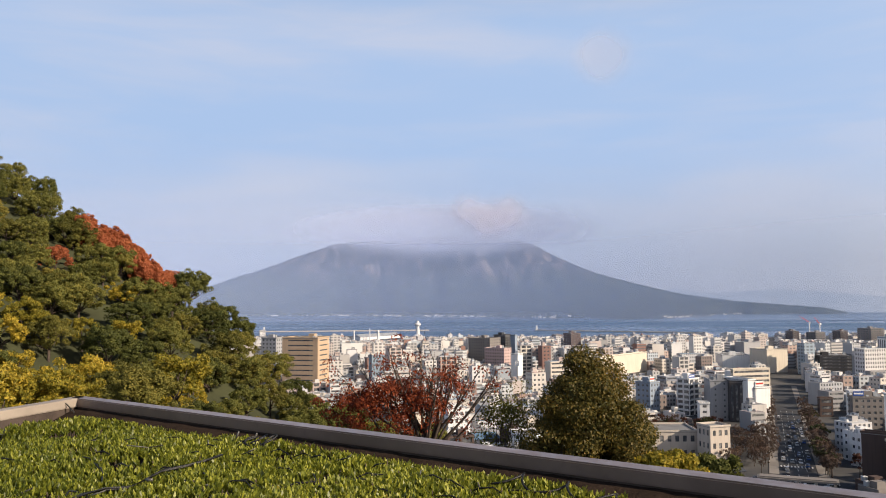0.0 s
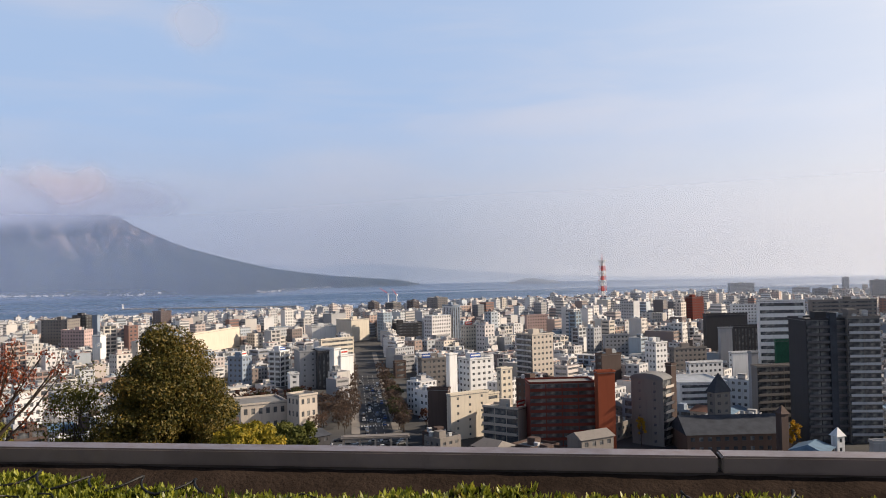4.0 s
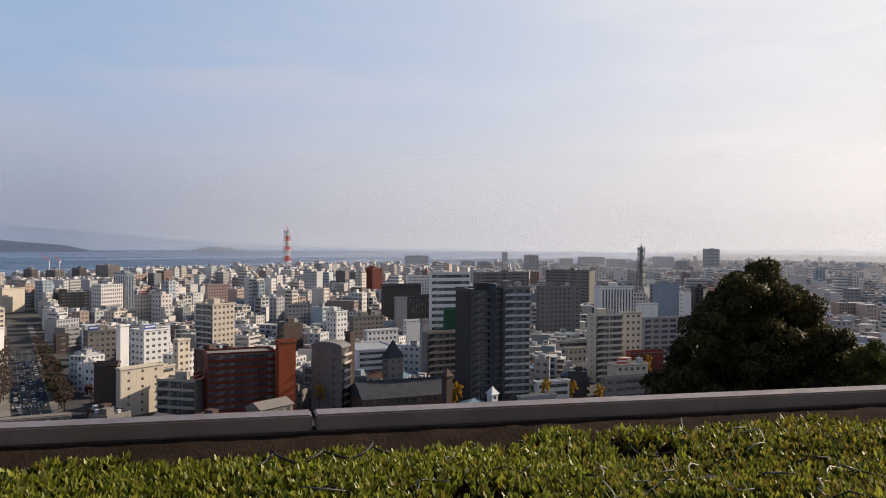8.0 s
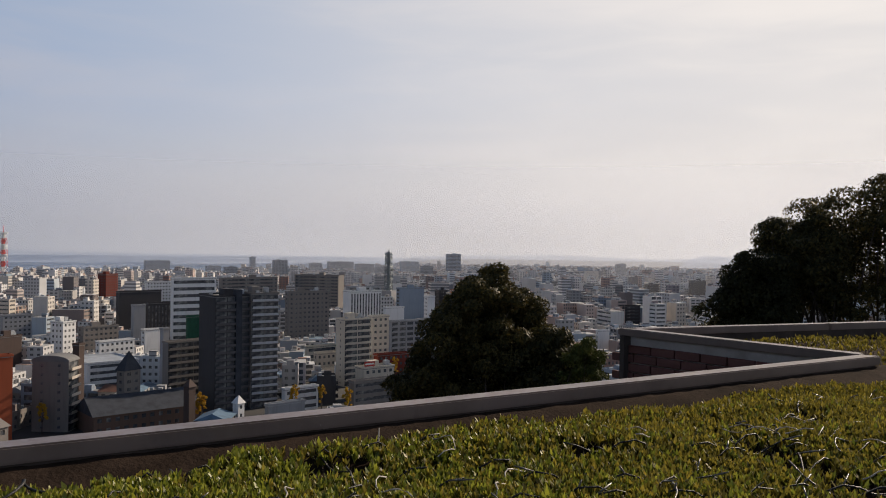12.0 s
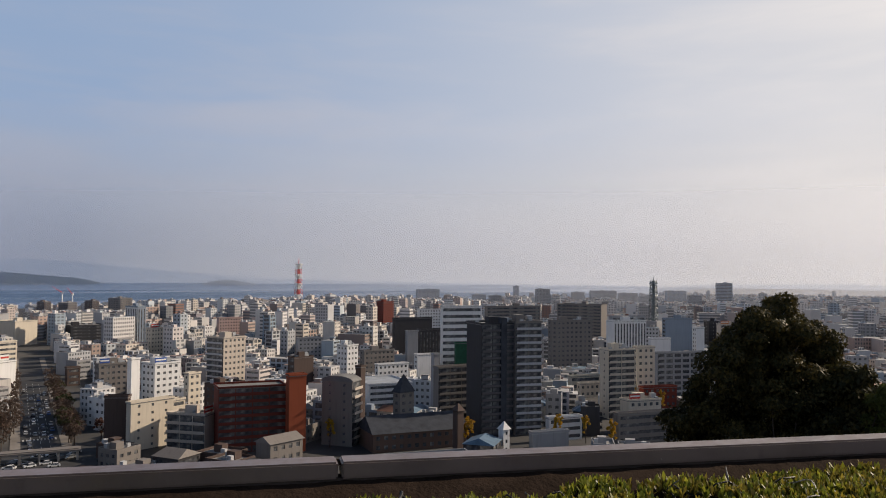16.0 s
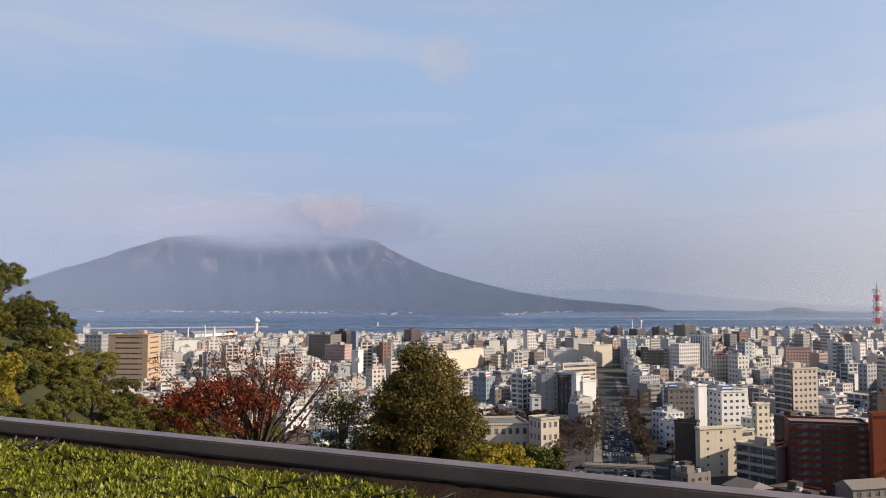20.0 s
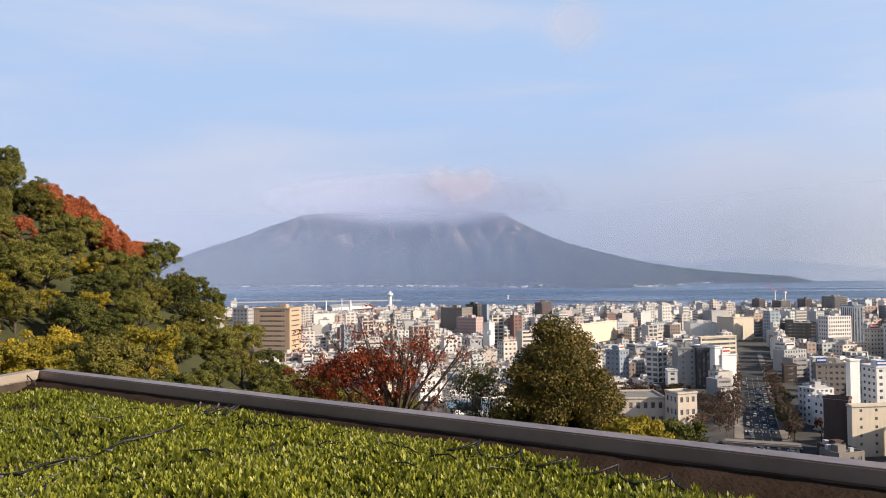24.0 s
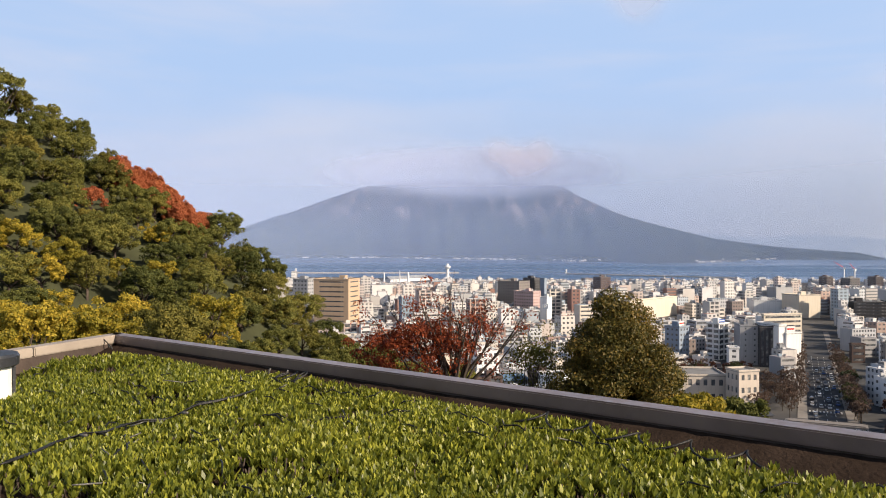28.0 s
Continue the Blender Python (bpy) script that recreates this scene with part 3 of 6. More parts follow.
# garden lamp standing in the planting
LAMP_GLASS = surface("opal_glass", (0.78, 0.78, 0.72), 0.25, 20.0, 4.0, 0.06)
LAMP_METAL = surface("dark_lamp_metal", (0.045, 0.048, 0.055), 0.45, 60.0, 6.0, 0.3, metal=0.4)
lamp = thing("garden_lamp", "low garden lamp with white opal glass and a dark flat cap", "lamp", Matrix.Translation((-2.235, 3.59, EYE_Z - 0.95)))


def disc_stack(name, rings, mat, sides=28):
    v, f = [], []
    for r, z in rings:
        v += [(r * math.cos(2 * math.pi * j / sides), r * math.sin(2 * math.pi * j / sides), z) for j in range(sides)]
    for k in range(len(rings) - 1):
        f += [(k * sides + j, k * sides + (j + 1) % sides, (k + 1) * sides + (j + 1) % sides, (k + 1) * sides + j) for j in range(sides)]
    f += [tuple(range(sides - 1, -1, -1)), tuple(range(len(v) - sides, len(v)))]
    return mesh_of(name, v, f, mat, smooth=False)


part("cap", disc_stack("cap", [(0.143, 0.384), (0.150, 0.389), (0.152, 0.428), (0.145, 0.440), (0.02, 0.444)], LAMP_METAL), lamp, "dark flat metal cap")
part("glass", disc_stack("glass", [(0.118, 0.02), (0.120, 0.2), (0.118, 0.386)], LAMP_GLASS), lamp, "white opal glass cylinder")
part("base", disc_stack("base", [(0.13, -0.25), (0.13, 0.03), (0.12, 0.04)], LAMP_METAL), lamp)
for k in range(4):
    a = radians(45 + 90 * k)
    bx = Boxes().box(-0.010, -0.006, 0.03, 0.010, 0.006, 0.385)
    part("post", bx.mesh("post", LAMP_METAL), lamp, at=Matrix.Translation((0.130 * math.cos(a), 0.130 * math.sin(a), 0)) @ Matrix.Rotation(a + math.pi / 2, 4, "Z"))

# ---- trees ----
GREEN_LEAF = leafage("camphor_leaves", ((0.0, (0.018, 0.024, 0.007)), (0.45, (0.062, 0.060, 0.014)), (0.8, (0.16, 0.115, 0.025)), (1.0, (0.33, 0.19, 0.04))), 0.5, 0.3, 0.2)
DARK_LEAF = leafage("evergreen_leaves", ((0.0, (0.010, 0.012, 0.005)), (0.5, (0.032, 0.032, 0.011)), (1.0, (0.13, 0.095, 0.028))), 0.55, 0.22, 0.14)
FOREST_LEAF = leafage("forest_leaves", ((0.0, (0.020, 0.028, 0.009)), (0.3, (0.060, 0.070, 0.020)), (0.55, (0.125, 0.128, 0.032)), (0.8, (0.20, 0.18, 0.04)), (1.0, (0.28, 0.22, 0.05))), 0.65, 0.2, 0.10, 0.25, 0.9)
HILL_LEAF = leafage("olive_forest_leaves", ((0.0, (0.030, 0.034, 0.010)), (0.3, (0.080, 0.080, 0.020)), (0.55, (0.155, 0.142, 0.032)), (0.8, (0.24, 0.195, 0.042)), (1.0, (0.33, 0.24, 0.05))), 0.65, 0.22, 0.10, 0.25, 0.9)
GOLD_LEAF = leafage("golden_leaves", ((0.0, (0.09, 0.09, 0.016)), (0.4, (0.21, 0.185, 0.024)), (0.75, (0.42, 0.31, 0.036)), (1.0, (0.56, 0.40, 0.06))), 0.55, 0.35, 0.15)
RED_LEAF = leafage("red_leaves", ((0.0, (0.07, 0.022, 0.013)), (0.4, (0.22, 0.048, 0.02)), (0.75, (0.40, 0.095, 0.03)), (1.0, (0.48, 0.17, 0.045))), 0.55, 0.35, 0.15)
MAPLE_LEAF = leafage("maple_leaves", ((0.0, (0.20, 0.06, 0.03)), (0.4, (0.38, 0.115, 0.05)), (0.75, (0.50, 0.17, 0.07)), (1.0, (0.56, 0.27, 0.10))), 0.55, 0.35, 0.15)
GINKGO_LEAF = leafage("ginkgo_leaves", ((0.0, (0.30, 0.16, 0.015)), (0.5, (0.46, 0.27, 0.02)), (1.0, (0.56, 0.36, 0.04))), 0.55, 0.35)
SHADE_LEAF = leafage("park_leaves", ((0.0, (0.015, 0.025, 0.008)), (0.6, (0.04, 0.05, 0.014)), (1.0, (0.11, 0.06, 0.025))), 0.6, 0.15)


def clumps(centre, radii, count, spread, r_lo, r_hi, seed, taper=0.0):
    """Centres and sizes of leaf clumps over the upper and outer part of an uneven crown that may narrow upwards."""
    g = np.random.default_rng(seed)
    d = unit(g.normal(0, 1, (count, 3)))
    d[:, 2] = np.where(d[:, 2] < -0.45, -d[:, 2], d[:, 2])
    k = g.uniform(spread, 1.0, count) ** 0.6
    bump = 1 + 0.22 * np.sin(3 * np.arctan2(d[:, 1], d[:, 0]) + seed) + 0.15 * np.sin(5 * d[:, 2] + seed)
    off = d * (k * (bump if taper == 0.0 else 1 + 0.3 * (bump - 1)))[:, None]
    slim = 1 - taper * np.clip(off[:, 2] + 0.25, 0, 1.1)
    off[:, :2] *= slim[:, None]
    return np.asarray(centre) + off * np.asarray(radii), g.uniform(r_lo, r_hi, count) * np.clip(slim + 0.25, 0.5, 1.0)


def clump_leaves(cs, rs, leaves, size, seed, flat=0.75, droop=0.0):
    """Leaves over the shells of clumps, turned outwards."""
    g = np.random.default_rng(seed)
    n = len(cs) * leaves
    c, r = np.repeat(cs, leaves, 0), np.repeat(rs, leaves)
    d = unit(g.normal(0, 1, (n, 3)))
    d[:, 2] = np.abs(d[:, 2]) * g.choice([1, 1, 1, -1], n)
    pos = c + d * (r * g.uniform(0.55, 1.05, n) ** 0.5)[:, None] * np.array([1, 1, flat])
    out = unit(d + g.normal(0, 0.45, (n, 3)))
    way = unit(np.cross(out, g.normal(0, 1, (n, 3))) + np.array([0, 0, -droop]))
    side = unit(np.cross(out, way))
    length = size * g.uniform(0.6, 1.35, n)
    return leaf_quads(pos, way, side, length, length * g.uniform(0.42, 0.62, n), 0.06)


def limbs(foot, cs, top_share, r0, seed, count, bend=0.25):
    """Trunk and limbs that run from the foot to some of the clump centres."""
    g = np.random.default_rng(seed)
    foot = Vector(foot)
    mid = Vector(np.mean(cs, 0))
    fork = foot.lerp(mid, top_share)
    lines = [[(foot, r0 * 1.25), (foot.lerp(fork, 0.15), r0), (foot.lerp(fork, 0.6) + Vector((0.05, 0.03, 0)), r0 * 0.88), (fork, r0 * 0.75)]]
    for k in g.choice(len(cs), min(count, len(cs)), replace=False):
        tip = Vector(cs[k])
        m = fork.lerp(tip, 0.45) + Vector(g.normal(0, bend, 3)) * (tip - fork).length * 0.4
        lines.append([(fork, r0 * 0.5), (fork.lerp(m, 0.5), r0 * 0.38), (m, r0 * 0.27), (m.lerp(tip, 0.6), r0 * 0.15), (tip, r0 * 0.05)])
    return lines


def tree(name, label, place, height, radii, leaf, mat, seed, n_clumps=60, leaves=300, trunk=0.18, spread=0.55, share=0.45, group="", limb_count=16, r=(0.16, 0.30), droop=0.3, taper=0.0):
    """height: of the crown's middle over the foot."""
    rad = max(radii)
    cs, rs = clumps((0, 0, height), radii, n_clumps, spread, r[0] * rad, r[1] * rad, seed, taper)
    ob = thing(name, label, "tree", Matrix.Translation(place), group)
    part("trunk", tube_mesh("trunk", limbs((0, 0, 0), cs, share, trunk, seed, limb_count), BARK), ob)
    part("crown", array_mesh("crown", clump_leaves(cs, rs, leaves, leaf, seed + 1, droop=droop), 4, mat), ob)
    return ob


def aim(az, d, z):
    p = heading(az) * d
    return Vector((p.x, p.y, z))


# the broad evergreen beyond the parapet, and its smaller side crown
tree("evergreen_tree", "broad dense evergreen tree with olive-green and yellowing leaves", aim(-9.9, 28.5, 58.0), 11.4, (2.6, 2.4, 3.5), 0.10, GREEN_LEAF, 3, 260, 420, 0.2, 0.3, 0.5, r=(0.11, 0.22), taper=0.36)
tree("evergreen_tree", "smaller olive-green evergreen beside the larger one", aim(-12.3, 29.5, 58.0), 11.2, (1.15, 1.2, 1.7), 0.13, GREEN_LEAF, 5, 70, 420, 0.16, 0.25, 0.5)
tree("dark_shrub_tree", "dark green undergrowth tree below the evergreen", aim(-6.6, 31.0, 58.0), 10.2, (1.5, 1.4, 1.5), 0.12, DARK_LEAF, 6, 50, 360, 0.12, 0.25, 0.5)
tree("thin_dark_tree", "thin dark green tree between the red tree and the evergreen", aim(-4.5, 30.5, 58.0), 11.9, (1.15, 1.0, 2.0), 0.10, HILL_LEAF, 19, 46, 70, 0.1, 0.3, 0.5, r=(0.2, 0.4), limb_count=40)
tree("golden_shrub_tree", "low tree with golden yellow leaves just below the parapet", aim(-15.0, 25.0, 58.0), 11.8, (1.05, 0.9, 0.66), 0.11, GOLD_LEAF, 8, 60, 320, 0.1, 0.3, 0.5)
tree("green_shrub_tree", "low dark green tree just below the parapet", aim(-18.3, 27.0, 58.0), 11.35, (0.85, 0.8, 0.7), 0.11, FOREST_LEAF, 9, 50, 320, 0.1, 0.3, 0.5)
# dark evergreen against the light, and the stand of tall ones beyond the wing
tree("evergreen_tree", "large dark evergreen tree seen against the light", aim(-72.8, 27.0, 57.0), 13.8, (3.5, 3.1, 3.6), 0.12, DARK_LEAF, 12, 270, 520, 0.25, 0.2, 0.5, r=(0.09, 0.15), taper=0.38)
tree("evergreen_tree", "round dark evergreen crown beside the larger one", aim(-76.6, 26.0, 57.0), 13.4, (1.9, 1.8, 2.1), 0.14, DARK_LEAF, 14, 90, 480, 0.2, 0.2, 0.5)
tree("evergreen_tree", "dark evergreen crown low beside the larger one", aim(-68.6, 27.5, 57.0), 12.2, (1.5, 1.5, 2.0), 0.14, DARK_LEAF, 17, 70, 420, 0.2, 0.2, 0.5)
tree("green_shrub_tree", "low green tree beside the brick wing", aim(-79.7, 24.0, 57.0), 14.3, (0.7, 0.7, 1.0), 0.09, FOREST_LEAF, 15, 40, 260, 0.1, 0.3, 0.5)
for az, d, zc, rx, rz, seed in ((-90.2, 40.0, 71.6, 1.8, 2.9, 21), (-93.0, 42.0, 73.2, 2.2, 3.2, 22), (-97.0, 44.0, 74.0, 3.1, 4.0, 23), (-102.5, 45.0, 75.0, 3.6, 4.6, 24), (-109.0, 45.0, 75.5, 4.0, 5.0, 25), (-88.0, 41.0, 70.2, 1.3, 1.5, 26), (-118.0, 46.0, 75.0, 4.5, 4.5, 27), (-94.5, 39.0, 69.5, 3.0, 1.6, 28), (-101.0, 40.0, 69.8, 3.2, 1.8, 29)):
    tree("tall_dark_tree", "tall dark evergreen with a ragged crown and gaps of sky", aim(az, d, 56.0), zc - 56.0, (rx, rx, rz), 0.17, DARK_LEAF, seed, 90, 420, 0.3, 0.3, 0.45, "tall trees beyond the wing", limb_count=24)


def red_tree(place, seed):
    """Vase-shaped tree: bare dark limbs fanning upwards, red leaves on the lower and left twigs."""
    g = np.random.default_rng(seed)
    ob = thing("red_autumn_tree", "half-bare autumn tree with red leaves and dark fanning branches", "tree", Matrix.Translation(place))
    lines, tips = [], []
    for k in range(32):
        a, lean = g.uniform(0, 2 * math.pi), g.uniform(0.25, 1.0)
        top = Vector((math.cos(a) * 3.2 * lean, math.sin(a) * 2.0 * lean, g.uniform(7.2, 8.6) - 1.0 * lean))
        base = Vector((math.cos(a) * 0.15, math.sin(a) * 0.15, g.uniform(3.4, 5.2)))
        m = base.lerp(top, 0.5) + Vector((math.cos(a), math.sin(a), 0)) * 0.12
        lines.append([(base, 0.06), (base.lerp(m, 0.5), 0.05), (m, 0.036), (m.lerp(top, 0.6), 0.022), (top, 0.006)])
        for j in range(9):
            q = g.uniform(0.35, 0.97)
            s = m.lerp(top, (q - 0.5) * 2) if q > 0.5 else base.lerp(m, q * 2)
            e = s + Vector(g.normal(0, 0.30, 3)) + Vector((math.cos(a) * 0.2, math.sin(a) * 0.2, 0.30))
            lines.append([(s, 0.014), (s.lerp(e, 0.5) + Vector((0, 0, 0.04)), 0.009), (e, 0.003)])
            tips.append(e)
    part("trunk", tube_mesh("trunk", [[((0, 0, 0), 0.2), ((0.03, 0, 2), 0.17), ((0, 0, 3.6), 0.14), ((0, 0, 5.2), 0.09)]], BARK), ob)
    part("branch_fan", tube_mesh("branch_fan", lines, BARK, 5), ob, "dark bare branches and twigs")
    tips = np.array([tuple(t) for t in tips])
    # leaves hold on best low down and on the sheltered side
    hold = ((tips[:, 2] < 6.6 - 0.55 * np.clip(tips[:, 0], -2.5, 2.5)) & (g.uniform(0, 1, len(tips)) < 0.85)) | (g.uniform(0, 1, len(tips)) < 0.30)
    kept = tips[hold]
    low, low_r = clumps((-1.5, 0, 5.7), (2.0, 1.3, 1.2), 60, 0.3, 0.22, 0.42, seed)
    part("leaves", array_mesh("leaves", np.concatenate([clump_leaves(kept, np.full(len(kept), 0.30), 34, 0.10, seed, droop=0.5), clump_leaves(low, low_r, 130, 0.10, seed + 2, droop=0.5)]), 4, RED_LEAF), ob, "sparse red and rust leaves")
    return ob


red_tree(aim(1.4, 29.0, 65.2), 31)

# ---- wooded hill rising behind the garden's corner ----
SIL = ((60, 12.0), (40, 10.8), (31, 9.8), (28.6, 9.4), (27.1, 8.3), (25.5, 6.9), (24.2, 6.1), (23.1, 5.5), (21.7, 4.5), (19.4, 2.6), (17.7, 1.6), (16.4, 0.35), (14.5, -1.3), (13.3, -2.4), (12.7, -3.1), (11.7, -4.3), (9.9, -5.8), (7.2, -7.8), (0.0, -9.8), (-14.0, -12.6))


def sil_el(az):
    for (a1, e1), (a0, e0) in zip(SIL, SIL[1:]):
        if a0 <= az <= a1:
            return e0 + (e1 - e0) * (az - a0) / (a1 - a0)
    return SIL[0][1] if az > SIL[0][0] else SIL[-1][1]


def ridge_d(az):
    return 88.0 + 42.0 * min(1.0, max(0.0, (az - 6.0) / 22.0))


def wood_z(az, d):
    """Height of the hill's ground below the crowns: a knoll close by, then the steep hillside."""
    r = ridge_d(az)
    top = EYE_Z + r * math.tan(radians(sil_el(az))) - (2.9 + 0.7 * min(1.0, max(0.0, (az - 20.0) / 6.0)))
    foot = min(56.0, top - 4.0)
    q = (d - 56.0) / (r - 56.0)
    slope = foot + (top - foot) * max(0.0, q) if q <= 1 else top - 0.5 * (d - r)
    knoll = 56.0 + 12.6 * min(1.0, max(0.0, (az - 13.0) / 5.0)) * min(1.0, max(0.0, (60.0 - d) / 9.0))
    return max(slope, knoll) if d < 60 else slope


EARTH = surface("wooded_ground", (0.045, 0.05, 0.02), 0.95, 2.0, 0.2, 0.4)
vs, fs = [], []
azs = [-14 + 2.0 * k for k in range(46)]
ds = [36 + 7.0 * k for k in range(25)]
for a in azs:
    for d in ds:
        p = aim(a, d, max(3.2, wood_z(a, d) + 1.2 * noise.noise((a * 0.3, d * 0.08, 0))))
        vs.append(p)
fs = [(i * 25 + j, i * 25 + j + 1, (i + 1) * 25 + j + 1, (i + 1) * 25 + j) for i in range(45) for j in range(24)]
thing("wooded_hill", "steep hillside covered by mixed autumn woodland", "hill", kind="structure", data=mesh_of("wooded_hill", vs, fs, EARTH, smooth=True))


def crown_data(seed, radii, mat, n_clumps, leaves, leaf):
    cs, rs = clumps((0, 0, radii[2] * 0.9), radii, n_clumps, 0.7, 0.10 * radii[0], 0.22 * radii[0], seed)
    crown = array_mesh("crown", clump_leaves(cs, rs, leaves, leaf, seed + 50, 0.85), 4, mat)
    trunk = tube_mesh("trunk", limbs((0, 0, -radii[2] * 1.2), cs, 0.6, 0.22, seed, 6), BARK, 6)
    return crown, trunk


KINDS = [(crown_data(60 + k, (3.1, 3.1, 2.7), FOREST_LEAF, 120, 130, 0.24), "rounded dark green forest tree on the hillside") for k in range(4)]
KINDS += [(crown_data(70 + k, (2.8, 2.8, 2.7), HILL_LEAF, 110, 120, 0.23), "olive-green forest tree with yellowing leaves") for k in range(2)]
GOLDS = [(crown_data(80 + k, (2.6, 2.6, 2.3), GOLD_LEAF, 50, 180, 0.24), "golden-leaved autumn tree on the hillside") for k in range(2)]
REDS = [(crown_data(90 + k, (2.8, 2.8, 2.1), MAPLE_LEAF, 50, 180, 0.25), "red-leaved maple on the ridge of the hill") for k in range(2)]


def forest_tree(kind, az, d, z, size, spin):
    (crown, trunk), label = kind
    ob = thing("forest_tree", label, "tree", Matrix.Translation(aim(az, d, z)) @ Matrix.Rotation(spin, 4, "Z") @ Matrix.Diagonal((size, size, size * 0.95, 1)), "trees on the hillside")
    part("crown", crown, ob)
    part("trunk", trunk, ob)


grow = random.Random(11)
spots_w = []
d = 43.0
while d < 142:
    az = -12.0
    while az < 35:
        spots_w.append((az + grow.uniform(-0.3, 0.3) * 260 / d, d + grow.uniform(-2, 2)))
        az += (3.7 if d > 60 else 3.4) / d * 57.3
    d += 4.7
for a, dd in spots_w:
    r = ridge_d(a)
    z = wood_z(a, dd)
    if dd > r + 4 or z < 8 or (dd < 58 and a < 15) or (dd > r - 5 and 18.6 < a < 24.2):
        continue
    near, roll = dd < 58, grow.random()
    size = grow.uniform(0.8, 1.2) * (0.60 if near else 0.68)
    kind = grow.choice(KINDS)
    if near and a > 16:
        kind = grow.choice(GOLDS) if roll < 0.74 else grow.choice(KINDS[4:])
    elif roll < 0.03:
        kind = grow.choice(GOLDS)
    el = math.degrees(math.atan2(z + 2.0 - EYE_Z, dd))
    if a > 17.0 and -9.0 < el < -1.6 + 0.3 * (a - 22.0) and grow.random() < 0.55:
        kind = grow.choice(GOLDS)
    if 24.6 < a < 26.8 and r - 22 < dd < r - 14:
        kind = grow.choice(REDS)
    forest_tree(kind, a, dd, z + 0.2, size, grow.uniform(0, 6.28))
# low maples in a band just below the skyline
for k in range(90):
    a = grow.uniform(18.3, 24.4)
    dd = ridge_d(a) - grow.uniform(-1.0, 6.5)
    forest_tree(grow.choice(REDS), a, dd, wood_z(a, dd) + grow.uniform(0.5, 1.2), grow.uniform(0.40, 0.55), grow.uniform(0, 6.28))
# a lone spreading tree stands clear on the skyline
tree("ridge_tree", "lone spreading tree standing clear on the hill's skyline", aim(31.4, 126.0, EYE_Z + 11.0), 10.6, (3.4, 3.0, 2.3), 0.28, FOREST_LEAF, 44, 60, 200, 0.3, 0.4, 0.5)

# ---- sea, town ground, volcano, far coasts ----


def build_sea(n):
    co = n.add("ShaderNodeTexCoord").outputs["Object"]
    m = n.add("ShaderNodeMapping", Vector=co)
    m.inputs["Scale"].default_value = (0.004, 0.012, 1)
    broad, fine = n.noise(m.outputs[0], 1.0, 5.0, 0.6, 0.4), n.noise(co, 0.35, 4.0)
    col = n.mix(n.smooth(broad, 0.35, 0.7), (0.024, 0.076, 0.165, 1), (0.034, 0.090, 0.18, 1))
    drawn = n.add("ShaderNodeMapping", Vector=co)
    drawn.inputs["Scale"].default_value = (0.0006, 0.0045, 1)
    slick = n.smooth(n.noise(drawn.outputs[0], 1.0, 4.0, 0.55), 0.46, 0.62)
    return bsdf(n, col, n.math("SUBTRACT", n.smooth(broad, 0.35, 0.7, 0.38, 0.46), n.math("MULTIPLY", slick, 0.27)), fine, 0.5, spec=0.6)


SEA = material("sea_water", build_sea)
sea_ring = [aim(4.0 * k, 4950.0, 0.0) for k in range(90)]
thing("sea", "calm blue bay water reaching the horizon", "water", kind="structure", data=mesh_of("water", sea_ring, [tuple(range(90))], SEA))


def shore_d(az):
    """Distance of the town's waterfront."""
    pts = ((70, 1500), (30, 1650), (12, 1780), (3, 1650), (-5, 1560), (-14, 1520), (-20, 1600), (-27, 1700), (-35, 1780), (-42, 1860), (-50, 1990), (-58, 2180), (-64, 2450), (-68, 4600), (-180, 4700))
    for (a1, e1), (a0, e0) in zip(pts, pts[1:]):
        if a0 <= az <= a1:
            return e0 + (e1 - e0) * (az - a0) / (a1 - a0)
    return 1500.0


def build_ground(n):
    co = n.add("ShaderNodeTexCoord").outputs["Object"]
    a, b = n.noise(co, 0.02, 5.0, 0.65), n.noise(co, 0.3, 4.0)
    col = n.mix(n.smooth(a, 0.35, 0.65), (0.036, 0.036, 0.038, 1), (0.072, 0.068, 0.064, 1))
    col = n.mix(n.smooth(b, 0.6, 0.75, 0.0, 0.6), col, (0.05, 0.06, 0.03, 1))
    return bsdf(n, col, 0.9, b, 0.2)


GROUND = material("town_ground", build_ground)
vs, fs = [(0, 0, 4.0)], []
angs = [70 - 2.5 * k for k in range(140)]
for a in angs:
    d = shore_d(a if a > -180 else a + 360) if a > -180 else 4700.0
    vs += [tuple(aim(a, d, 4.0)), tuple(aim(a, d + 2, -1.0))]
for k in range(139):
    i = 1 + 2 * k
    fs += [(0, i + 2, i), (i, i + 2, i + 3, i + 1)]
thing("ground", "flat town ground with asphalt yards and patches of green", "ground", kind="structure", data=mesh_of("ground", vs, fs, GROUND))

# slope between the garden's building and the town
vs, fs = [], []
for a in range(-150, 8, 4):
    for k in range(14):
        d = 8.0 + 16.0 * k
        z = max(3.5, 66.0 - 0.30 * max(0.0, d - 8.0) + 1.5 * noise.noise((a * 0.1, d * 0.05, 3.0)))
        vs.append(tuple(aim(a, d, z)))
n_a = len(range(-150, 8, 4))
fs = [(i * 14 + j, i * 14 + j + 1, (i + 1) * 14 + j + 1, (i + 1) * 14 + j) for i in range(n_a - 1) for j in range(13)]
thing("slope", "grassy wooded slope falling from the roof garden to the town", "hill", kind="structure", data=mesh_of("slope", vs, fs, EARTH, smooth=True))


def interp(pts, x):
    for (a, va), (b, vb) in zip(pts, pts[1:]):
        if b <= x <= a:
            return vb + (va - vb) * (x - b) / (a - b)
    return pts[0][1] if x > pts[0][0] else pts[-1][1]


